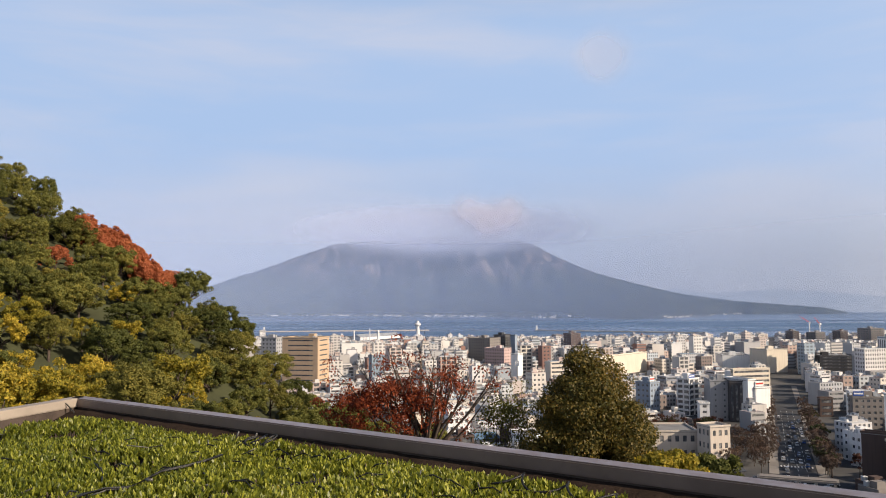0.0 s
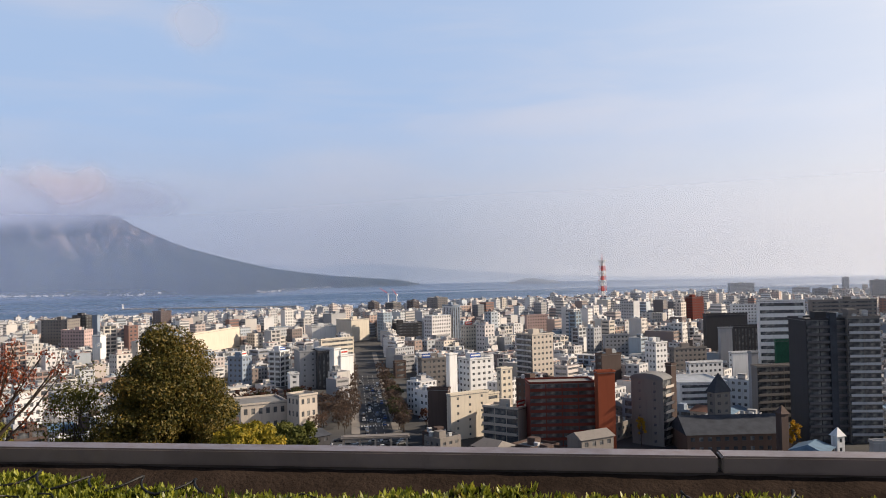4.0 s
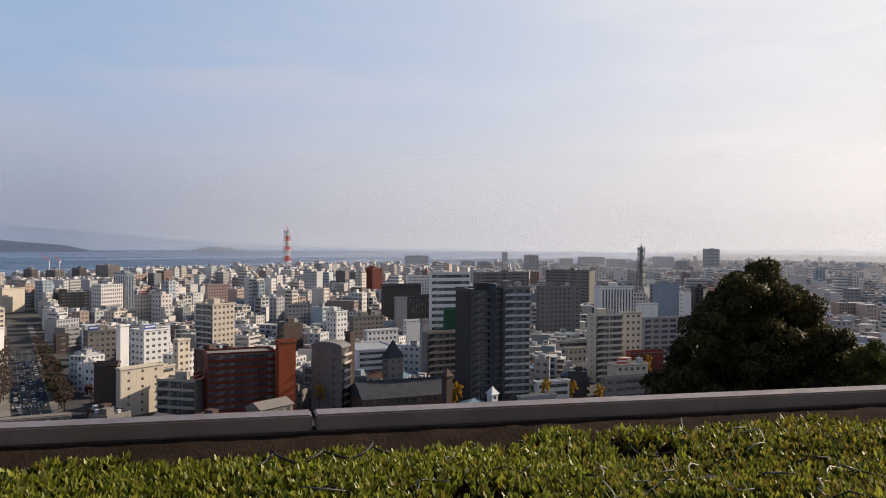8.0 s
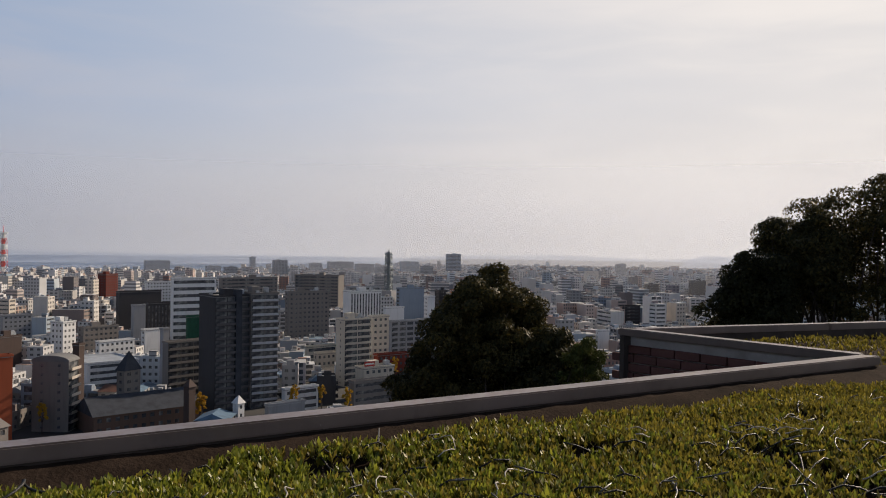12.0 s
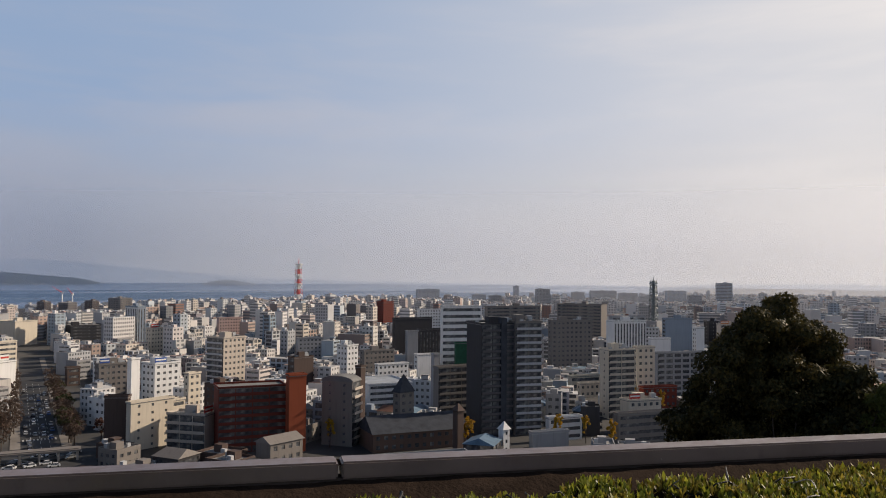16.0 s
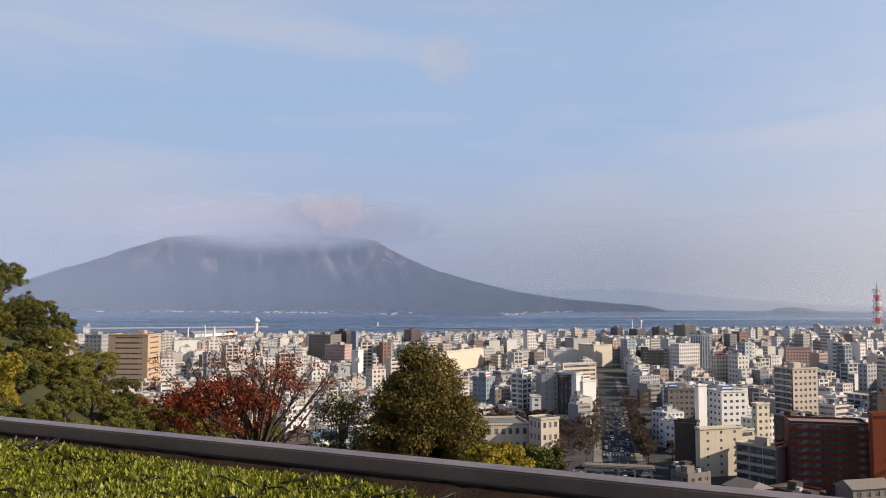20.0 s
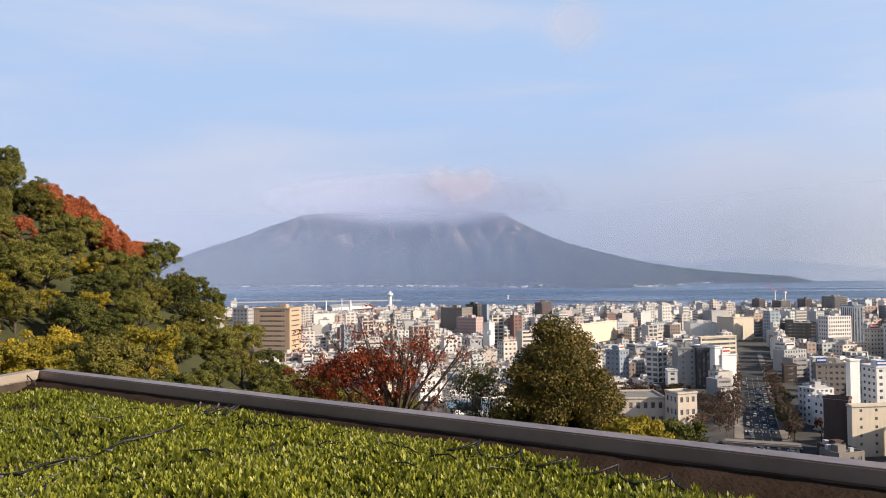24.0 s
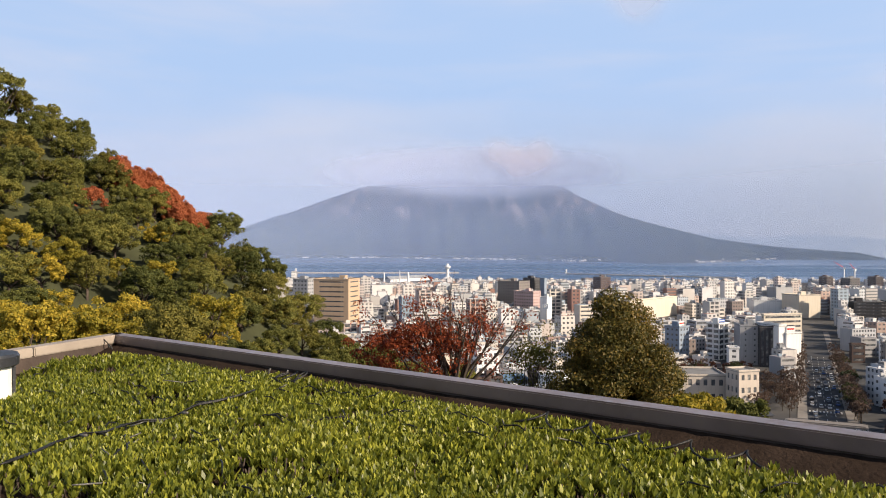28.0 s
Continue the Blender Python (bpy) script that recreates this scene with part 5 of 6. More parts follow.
landmark(587.6, 1358.4, -68.4, 13.3, 15.9, 16.6, "brown high-rise flats near the harbour", BROWN, front="balcony", left="balcony", right="blank")
landmark(619.4, 1344.2, -69.7, 20.4, 20.2, 14.6, "brown high-rise flats under cranes", TAUPE, front="balcony", left="balcony", right="blank")
landmark(661.8, 1346.2, -71.2, 15.3, 16.6, 16.9, "brown high-rise flats near the harbour", BROWN, front="balcony", left="balcony", right="blank")
landmark(669.3, 1263.8, -72.9, 25.8, 27.0, 23.4, "tall pale striped apartment tower near the harbour", TAUPE, front="balcony", left="balcony", right="blank")
landmark(368.5, 664.8, -84.0, 8.1, 17.9, 38.0, "tall blue and white ribbed hotel tower", BLUEGREY, front="ribs", left="ribs", right="blank", side_wall=WHITE)
landmark(348.7, 607.1, -79.8, 12.4, 6.6, 22.9, "white beige building by the tower", CREAM, front="grid", left="grid", right="blank")
landmark(164.9, 303.1, -43.5, 4.5, 9.0, 20.2, "dark brown building with a flat white-edged roof", BROWN, front="grid", left="blank", right="blank")
landmark(162.6, 296.4, -84.7, 19.7, 2.0, 18.7, "tall white building with a sunlit side and few windows", CREAM, front="sparse", left="blank", right="blank")
landmark(182.1, 275.4, -63.4, 8.8, 16.7, 14.0, "grey six-storey building with balconies and a sunlit end", STONE, front="blank", left="gallery", right="blank", side_wall=STONE)
landmark(206.6, 377.2, -78.6, 5.3, 1.8, 26.3, "slender white stair tower", WHITE, front="blank", left="blank", right="blank", hut=False)
landmark(221.2, 380.5, -85.1, 15.1, 11.5, 22.4, "white building with small square windows", WHITE, front="grid", left="grid", right="blank")
landmark(214.1, 338.0, -80.3, 7.4, 3.3, 21.8, "cream stepped apartment block", CREAM, front="grid", left="grid", right="blank")
landmark(189.3, 318.0, -78.7, 12.4, 3.7, 13.7, "beige apartment block with balconies", CREAM, front="bands", left="grid", right="blank")
landmark(283.8, 411.8, -82.5, 17.6, 14.7, 30.4, "grey and cream high apartment tower with stair windows", STONE, front="grid", left="gallery", right="blank", side_wall=TAUPE, rail=SILVER)
landmark(183.4, 268.5, -116.3, 26.2, 13.0, 25.1, "long dark red tiled apartment block with rows of balconies", RED, front="gallery", left="blank", right="blank", floor_h=2.9, hut=False)
landmark(203.2, 250.1, -109.0, 7.0, 4.0, 29.9, "orange-red tiled tower at the end of the block", ORANGE, front="blank", left="blank", right="blank", hut=False)
landmark(227.1, 239.7, -68.4, 7.8, 13.7, 26.2, "grey apartment block with a barrel roof and balconies", TAUPE, front="gallery", left="sparse", right="blank", top="barrel", rail=STONE)
landmark(244.8, 253.2, -84.0, 2.7, 2.3, 29.6, "slender dark brown fin wall", BROWN, front="blank", left="blank", right="blank", hut=False)
landmark(295.0, 299.3, -114.5, 24.4, 30.0, 12.3, "low hall with a broad pale metal roof", WHITE, front="bands", left="blank", right="blank", roof=METAL, hut=False)
landmark(224.9, 225.2, -116.9, 40.0, 20.0, 7.3, "dark brick church hall with slate roofs", facade("dark_brick_wall", (0.15, 0.10, 0.08)), front="grid", left="blank", right="blank", roof=SLATE, top="gable")
landmark(244.4, 229.5, -96.7, 7.7, 4.4, 21.0, "brick bell tower with a pointed slate roof", TAUPE, front="grid", left="grid", right="blank", top="pyramid", roof=SLATE)
landmark(242.4, 196.9, -100.8, 2.5, 2.0, 17.6, "small brick turret with a pointed roof", BROWN, front="blank", left="blank", right="blank", top="pyramid", roof=BROWN)
landmark(293.0, 250.2, -109.4, 19.6, 4.8, 25.4, "taupe apartment block with open balconies", TAUPE, front="gallery", left="blank", right="blank")
landmark(296.9, 256.4, -109.1, 3.1, 2.2, 31.0, "grey lift shaft tower beside the flats", GREY, front="blank", left="blank", right="blank", hut=False)
landmark(463.4, 441.8, -111.3, 33.0, 5.3, 33.9, "wide dark grey office block", DARKGREY, front="blank", left="blank", right="blank")
landmark(447.0, 400.7, -113.1, 25.1, 4.9, 28.2, "black office block with a flat roof", DARKGREY, front="ribs", left="blank", right="blank")
landmark(433.5, 400.6, -112.2, 8.6, 3.9, 27.5, "pale grey slab beside the dark block", GREY, front="blank", left="blank", right="blank")
landmark(434.9, 368.9, -121.7, 30.0, 3.8, 46.8, "white and teal office tower with horizontal stripes", WHITE, front="bands", left="blank", right="blank", floor_h=4.6)
landmark(421.9, 345.4, -122.6, 18.1, 2.4, 23.2, "green netted scaffold on a building", GREEN_NET, front="blank", left="blank", right="blank", hut=False)
landmark(669.3, 602.1, -118.0, 26.7, 5.5, 29.3, "white latticed office building", WHITE, front="grid", left="blank", right="blank")
landmark(713.5, 701.0, -90.5, 18.0, 12.0, 33.8, "dark red high-rise with white balconies", RED, front="grid", left="grid", right="blank")
landmark(506.1, 744.4, -99.2, 25.7, 5.9, 19.6, "pale pink office building with square windows", PINK, front="grid", left="blank", right="blank")
landmark(408.2, 493.2, -109.6, 19.7, 5.3, 18.3, "grey rendered office with square windows", GREY, front="grid", left="blank", right="blank")
landmark(355.0, 380.3, -88.0, 9.9, 9.4, 23.4, "white high office building with rows of windows", WHITE, front="grid", left="grid", right="blank")
landmark(304.6, 371.2, -94.3, 13.7, 6.5, 20.1, "dark brown stepped building with blank walls", BROWN, front="blank", left="bands", right="blank")
landmark(390.8, 401.4, -104.2, 24.4, 6.3, 16.0, "grey flats with dark windows", TAUPE, front="grid", left="grid", right="blank")
landmark(355.0, 352.4, -105.2, 22.1, 4.2, 13.4, "white flats above the hall", WHITE, front="grid", left="grid", right="blank")
landmark(401.4, 361.6, -107.9, 13.1, 4.5, 15.6, "white building below the dark blocks", WHITE, front="blank", left="grid", right="blank")
dark_tower = landmark(279.7, 214.3, -120.5, 16.1, 18.0, 48.4, "tall dark grey apartment tower with a black service core", DARKGREY, front="gallery", left="blank", right="blank", floor_h=3.0, rail=facade("charcoal_rail", (0.125, 0.12, 0.125)))
landmark(291.7, 204.6, -122.9, 12.3, 17.0, 49.2, "pale wing of the tall apartment tower with balconies", TAUPE, front="gallery", left="blank", right="gallery", floor_h=3.0, rail=SILVER)
part("service_core", Boxes().box(8.8, -1.5, 0, 11.4, 2.0, 51.5).mesh("service_core", SLATE), dark_tower, "black windowless service core")
landmark(472.3, 301.4, -122.4, 30.8, 6.1, 38.2, "dark brown office block with rows of small windows", TAUPE, front="grid", left="grid", right="blank")
landmark(606.3, 458.7, -117.9, 56.5, 6.1, 39.0, "long taupe office with ribbon windows", TAUPE, front="bands", left="blank", right="blank")
landmark(699.0, 389.9, -82.8, 14.9, 46.7, 40.3, "long taupe office block with a plain end wall", TAUPE, front="blank", left="bands", right="blank", side_wall=TAUPE)
landmark(546.4, 293.7, -123.7, 27.1, 12.5, 35.2, "white office with vertical ribs", WHITE, front="ribs", left="blank", right="blank")
landmark(580.9, 314.1, -123.6, 29.9, 5.3, 36.7, "grey wide roofed building", GREY, front="bands", left="blank", right="blank")
landmark(626.7, 289.6, -127.2, 24.1, 6.1, 34.3, "navy glass office with a pale frame", BLUEGREY, front="blank", left="bands", right="blank")
landmark(590.3, 248.2, -129.2, 6.6, 6.3, 30.5, "white building by the steel tower", WHITE, front="blank", left="grid", right="blank")
landmark(504.7, 243.5, -126.2, 14.4, 4.3, 27.6, "white stepped building with blank walls", WHITE, front="blank", left="blank", right="blank")
landmark(742.1, 299.8, -130.0, 9.2, 9.7, 26.9, "dark brown block beyond the tree", DARKGREY, front="grid", left="grid", right="blank")
landmark(708.7, 275.7, -130.7, 17.7, 7.3, 26.6, "cream apartment block beyond the tree", CREAM, front="balcony", left="blank", right="blank")
landmark(355.9, 194.1, -118.3, 15.4, 8.0, 33.4, "cream eleven-storey apartment block with balconies", CREAM, front="gallery", left="sparse", right="blank", floor_h=3.0)
landmark(384.6, 193.2, -120.3, 10.6, 4.3, 32.9, "cream apartment block joined behind", CREAM, front="grid", left="grid", right="blank")
landmark(416.1, 197.1, -121.6, 31.7, 2.5, 27.5, "white apartment slab with dark balconies", GREY, front="balcony", left="blank", right="blank")
landmark(377.1, 185.9, -120.7, 19.7, 4.2, 13.6, "red brick building with a stepped tower", RED, front="grid", left="blank", right="blank")
landmark(331.2, 170.2, -119.7, 16.9, 7.6, 14.0, "cream building with a small dome tank", CREAM, front="grid", left="blank", right="blank")
landmark(305.2, 161.6, -119.0, 33.6, 3.9, 12.3, "low pink-grey apartment block", TAUPE, front="bands", left="blank", right="blank")
landmark(290.7, 186.4, -117.3, 16.2, 2.7, 9.6, "white low office with ribbon windows", WHITE, front="bands", left="blank", right="blank")
landmark(427.9, 259.3, -118.7, 20.9, 3.2, 8.0, "cream school hall with a teal roof", CREAM, front="bands", left="blank", right="blank", roof=TEAL, hut=False)
landmark(405.0, 239.1, -119.4, 13.2, 3.6, 7.7, "low cream school building", CREAM, front="grid", left="grid", right="blank")
landmark(247.5, 178.8, -104.1, 2.9, 1.6, 12.1, "small white chapel tower with a pointed roof", WHITE, front="grid", left="blank", right="blank", top="pyramid", roof=WHITE)
landmark(264.6, 177.0, -116.1, 16.3, 2.1, 8.3, "low hall with a grey metal roof", GREY, front="blank", left="blank", right="blank", roof=METAL, hut=False)
landmark(186.8, 184.1, -120.3, 33.9, 12.0, 8.7, "low flat-roofed building with a white roof edge below the garden", GREY, front="blank", left="blank", right="blank", hut=False, roof=SLATE)
landmark(175.1, 225.1, -87.8, 14.7, 7.8, 11.2, "tan roofed house among the flats", TAUPE, front="grid", left="blank", right="blank", top="gable", roof=TAUPE)
landmark(144.8, 746.1, -41.0, 91.5, 3.7, 18.4, "beige long commercial building", CREAM, front="blank", left="bands", right="blank")
landmark(-98.2, 632.4, -15.2, 22.1, 30.4, 42.7, "big tan tiled office block with dark window bands", TAN, front="slits", left="slits", right="blank", floor_h=3.9)
landmark(-145.7, 705.1, -18.3, 11.3, 14.8, 39.7, "grey high apartment block behind the office", GREY, front="grid", left="grid", right="blank")
landmark(51.8, 898.5, -38.3, 20.9, 29.8, 29.1, "taupe stepped hotel complex with many windows", TAUPE, front="grid", left="grid", right="blank")
landmark(64.4, 857.6, -39.3, 13.6, 25.7, 20.2, "pinkish tiled office complex near the hotel", PINK, front="grid", left="grid", right="blank")
landmark(72.3, 947.3, -34.4, 13.3, 15.2, 30.6, "dark apartment block with a sign mast", DARKGREY, front="balcony", left="balcony", right="blank")
landmark(83.1, 936.3, -35.1, 5.2, 6.0, 31.0, "blue-grey slab beside the dark block", BLUEGREY, front="blank", left="blank", right="blank")
landmark(64.0, 697.1, -40.2, 7.7, 7.1, 24.7, "white slab with a round sign", WHITE, front="blank", left="blank", right="blank")
landmark(150.7, 497.7, -51.8, 10.2, 8.9, 22.0, "white apartment blocks with balconies", WHITE, front="balcony", left="balcony", right="blank")
landmark(128.2, 504.0, -49.2, 10.2, 10.7, 19.3, "blue-white building with a sloped front", BLUEGREY, front="grid", left="grid", right="blank")
landmark(341.6, 918.6, -60.4, 27.5, 13.2, 21.7, "grey building before the harbour", GREY, front="blank", left="blank", right="blank")
landmark(187.3, 1185.3, -49.0, 22.5, 14.3, 22.2, "dark building near the harbour", BROWN, front="grid", left="grid", right="blank")
landmark(-152.9, 1492.2, -34.1, 120.5, 18.9, 5.4, "white harbour shed with a vaulted roof", WHITE, front="blank", left="blank", right="blank", roof=METAL, top="gable")
landmark(215.9, 428.8, -96.7, 15.9, 6.4, 18.6, "taupe building beside the main street", TAUPE, front="grid", left="grid", right="blank")
landmark(226.0, 451.7, -96.6, 10.5, 5.8, 19.2, "white building on the main street", WHITE, front="grid", left="grid", right="blank")
landmark(227.0, 490.1, -94.8, 7.6, 4.2, 10.8, "brown building on the main street", BROWN, front="bands", left="blank", right="blank")
landmark(1768.1, 696.6, -138.5, 35.0, 9.4, 52.3, "square office tower with an overhanging top", BLUEGREY, front="bands", left="bands", right="blank")
landmark(1972.6, 333.9, -140.4, 26.0, 7.9, 33.2, "tall pale apartment tower far away", GREY, front="grid", left="grid", right="blank")
landmark(1289.6, 169.3, -142.5, 19.5, 10.2, 15.1, "dark tower blocks in the haze", DARKGREY, front="grid", left="grid", right="blank")
landmark(1196.8, 95.7, -145.4, 22.6, 9.1, 26.2, "dark slab in the haze", DARKGREY, front="grid", left="grid", right="blank")
landmark(897.7, 72.4, -145.4, 17.0, 4.5, 17.6, "pale apartment slab by the trees", WHITE, front="balcony", left="blank", right="blank")
landmark(751.3, 118.5, -141.0, 15.6, 5.0, 18.1, "dark office blocks beyond the tree", DARKGREY, front="bands", left="bands", right="blank")
landmark(550.7, 104.7, -139.2, 8.7, 3.0, 14.5, "white building beside the tree", WHITE, front="blank", left="grid", right="blank")
landmark(1558.8, 1407.6, -112.9, 63.3, 10.4, 26.2, "broad apartment slab on the hazy skyline of the town", GREY, front="grid", left="blank", right="blank")
landmark(1651.8, 1297.2, -116.8, 38.0, 10.2, 13.7, "broad apartment slab on the hazy skyline of the town", GREY, front="grid", left="blank", right="blank")
landmark(1518.8, 1142.0, -118.0, 29.8, 9.1, 17.1, "broad apartment slab on the hazy skyline of the town", GREY, front="grid", left="blank", right="blank")
landmark(1879.3, 1326.5, -119.8, 13.5, 10.9, 33.7, "broad apartment slab on the hazy skyline of the town", GREY, front="grid", left="blank", right="blank")
landmark(1415.3, 942.3, -121.3, 30.9, 8.0, 37.2, "broad apartment slab on the hazy skyline of the town", GREY, front="grid", left="blank", right="blank")
landmark(1797.2, 1087.0, -123.8, 34.3, 9.6, 22.3, "broad apartment slab on the hazy skyline of the town", GREY, front="grid", left="blank", right="blank")
landmark(1994.4, 1146.4, -125.1, 79.0, 10.4, 23.2, "broad apartment slab on the hazy skyline of the town", GREY, front="grid", left="blank", right="blank")
landmark(1855.2, 984.7, -127.0, 51.6, 9.2, 21.7, "broad apartment slab on the hazy skyline of the town", GREY, front="grid", left="blank", right="blank")
landmark(1816.3, 838.2, -130.2, 50.9, 8.4, 31.5, "broad apartment slab on the hazy skyline of the town", BLUEGREY, front="grid", left="blank", right="blank")
landmark(1788.8, 895.4, -128.4, 32.1, 8.6, 17.2, "broad apartment slab on the hazy skyline of the town", GREY, front="grid", left="blank", right="blank")
landmark(1744.9, 752.8, -131.7, 31.5, 7.8, 23.6, "broad apartment slab on the hazy skyline of the town", GREY, front="grid", left="blank", right="blank")
landmark(2038.4, 828.6, -132.9, 6.9, 8.9, 29.6, "broad apartment slab on the hazy skyline of the town", GREY, front="grid", left="blank", right="blank")

# ---- towers, cranes, street ----


def lattice(name, label, x, y, base, h, w0, w1, colours, steps, category="tower"):
    """Four-legged lattice mast in coloured stages."""
    ob = thing(name, label, category, Matrix.Translation((x, y, base)))
    for k in range(steps):
        z0, z1 = h * k / steps, h * (k + 1) / steps
        a, b = w0 + (w1 - w0) * k / steps, w0 + (w1 - w0) * (k + 1) / steps
        mat = colours[k % len(colours)]
        c0 = [(-a, -a, z0), (a, -a, z0), (a, a, z0), (-a, a, z0)]
        c1 = [(-b, -b, z1), (b, -b, z1), (b, b, z1), (-b, b, z1)]
        lines = []
        for i in range(4):
            j = (i + 1) % 4
            lines += [[(c0[i], 0.42), (c1[i], 0.40)], [(c0[i], 0.28), (c1[j], 0.28)], [(c0[j], 0.28), (c1[i], 0.28)], [(c1[i], 0.3), (c1[j], 0.3)]]
        stage = part("stage", Boxes().box(-a * 0.45, -a * 0.45, z0, a * 0.45, a * 0.45, z1).mesh("stage", mat), ob)
        for q, line in enumerate(lines):
            piece = ("leg", "brace", "brace", "rail")[q % 4]
            part(piece, tube_mesh(piece, [line], mat, 5), stage)
    return ob


p = aim(-39.53, 1500.0, 0)
SHOWN.append((-40.3, -38.8, 1500.0, 78.0))
claim(p.x, p.y, 22)
mast = lattice("radio_tower", "red and white steel lattice tower with round platforms", p.x, p.y, 14.0, 74.0, 5.6, 3.6, (STEEL_RED, STEEL_WHITE), 8)
for z, r in ((74, 7.5), (52, 6.5), (38, 6.5)):
    part("platform", disc_stack("platform", [(r, z - 0.6), (r, z + 0.9), (r - 1.2, z + 1.0)], STEEL_WHITE, 16), mast, "round antenna platform")
part("antenna", tube_mesh("antenna", [[((0, 0, 74), 0.9), ((0, 0, 80), 0.6), ((0, 0, 86), 0.25)]], STEEL_RED, 6), mast)
part("plinth", Boxes().box(-16, -12, -10, 16, 12, 0).mesh("plinth", WHITE), mast, "pale building under the tower")
p = aim(-64.37, 900.0, 0)
claim(p.x, p.y, 14)
mast2 = lattice("antenna_mast", "grey-green steel lattice antenna mast on a roof", p.x, p.y, 25.0, 43.0, 3.6, 2.6, (STEEL_GREY,), 6)
part("platform", disc_stack("platform", [(4.6, 40), (4.6, 41), (3.5, 41.2)], STEEL_GREY, 14), mast2)
part("dish", disc_stack("dish", [(3.4, 34), (3.4, 34.8), (2.4, 35)], STEEL_GREY, 14), mast2)
part("antenna", tube_mesh("antenna", [[((0, 0, 43), 0.6), ((0, 0, 47), 0.3)]], STEEL_GREY, 5), mast2)
part("plinth", Boxes().box(-9, -8, -21, 9, 8, 0).mesh("plinth", GREY), mast2, "office block under the mast")
p = aim(1.80, 1500.0, 0)
claim(p.x, p.y, 16)
tower_w = thing("harbour_tower", "white harbour control tower with a crown-shaped head", "tower", Matrix.Translation((p.x, p.y, 4)))
part("base", disc_stack("base", [(10, 0), (10, 5), (8.5, 8), (5.5, 10)], WHITE, 20), tower_w)
part("shaft", disc_stack("shaft", [(3.6, 9), (3.0, 22), (2.8, 27)], WHITE, 16), tower_w)
part("head", disc_stack("head", [(4.4, 26), (6.0, 28), (5.6, 30), (3.0, 31), (2.6, 34), (0.6, 35)], WHITE, 16), tower_w)
for az, d, h in ((-24.4, 1520, 34), (-25.0, 1540, 31)):
    p = aim(az, d, 4)
    crane = thing("tower_crane", "red and white construction crane with a raised jib", "crane", Matrix.Translation(p) @ Matrix.Rotation(radians(az + 60 * (az < -24.7)), 4, "Z"), "cranes near the harbour")
    part("mast", tube_mesh("mast", [[((0, 0, 0), 1.0), ((0, 0, h - 3), 0.9)]], STEEL_WHITE, 5), crane)
    part("jib", tube_mesh("jib", [[((1.5, 0, h - 4), 0.8), ((-9, 0, h + 3), 0.6), ((-16, 0, h + 8), 0.35)]], STEEL_RED, 5), crane)
    part("cab", Boxes().box(-1.5, -1.5, h - 5, 2.5, 1.5, h - 2).mesh("cab", STEEL_WHITE), crane)
for az, d, h, w in ((6.3, 1490, 17, 1.4), (5.2, 1500, 20, 1.2), (4.6, 1500, 17, 2.4)):
    p = aim(az, d, 4)
    thing("harbour_chimney", "slim white harbour mast", "mast", Matrix.Translation(p), data=disc_stack("harbour_chimney", [(w * 1.5, 0), (w, 4), (w * 0.8, h), (w * 0.3, h + 2)], WHITE, 12))

# main street
ASPHALT = surface("asphalt", (0.042, 0.043, 0.047), 0.85, 0.8, 0.05, 0.3)
PAINT = surface("road_paint", (0.42, 0.42, 0.41), 0.7, 2.0, 0.3, 0.3)
PAVING = surface("pavement_slabs", (0.22, 0.20, 0.18), 0.85, 1.0, 0.1, 0.3)
ROAD_AZ, ROAD_OFF = -21.75, 10.8
along, across = heading(ROAD_AZ), heading(ROAD_AZ - 90)
turn_road = Matrix.Translation(across * ROAD_OFF) @ Matrix.Rotation(radians(ROAD_AZ), 4, "Z")
street = thing("street", "broad asphalt main street with lane markings running to the bay", "road", turn_road, kind="structure", data=Boxes().box(-7.2, 300, 3.9, 7.2, 720, 4.05).mesh("street", ASPHALT))
thing("plaza", "asphalt crossing at the head of the main street", "road", turn_road, kind="structure", data=Boxes().box(-26, 318, 3.9, 30, 356, 4.03).mesh("plaza", ASPHALT))
for sx in (-9.2, 9.2):
    thing("pavement", "stone-paved pavement beside the main street", "pavement", turn_road, kind="structure", data=Boxes().box(sx - 1.9, 358, 3.9, sx + 1.9, 720, 4.2).mesh("pavement", PAVING))
dash = Boxes().box(-0.12, 0, 4.05, 0.12, 5, 4.07).mesh("lane_mark", PAINT)
for lane in (-3.4, 0.0, 3.4):
    for k in range(20):
        part("lane_mark", dash, street, at=Matrix.Translation((lane, 345 + 11 * k, 0)))
for k in range(10):
    part("crossing_bar", Boxes().box(-6.6 + 1.35 * k, 374, 4.05, -6.0 + 1.35 * k, 378, 4.075).mesh("crossing_bar", PAINT), street)
CAR_PAINTS = [surface("white_car_paint", (0.7, 0.7, 0.7), 0.3, 5.0, 1.0, 0.05), surface("dark_car_paint", (0.03, 0.03, 0.04), 0.25, 5.0, 1.0, 0.1), surface("silver_car_paint", (0.4, 0.41, 0.42), 0.3, 5.0, 1.0, 0.05, metal=0.5), surface("blue_car_paint", (0.03, 0.09, 0.30), 0.3, 5.0, 1.0, 0.05)]
TYRE = surface("tyre_rubber", (0.015, 0.015, 0.015), 0.8, 20.0, 5.0, 0.2)
CAR_WORDS = ("white", "dark", "silver", "blue")
traffic = random.Random(2)


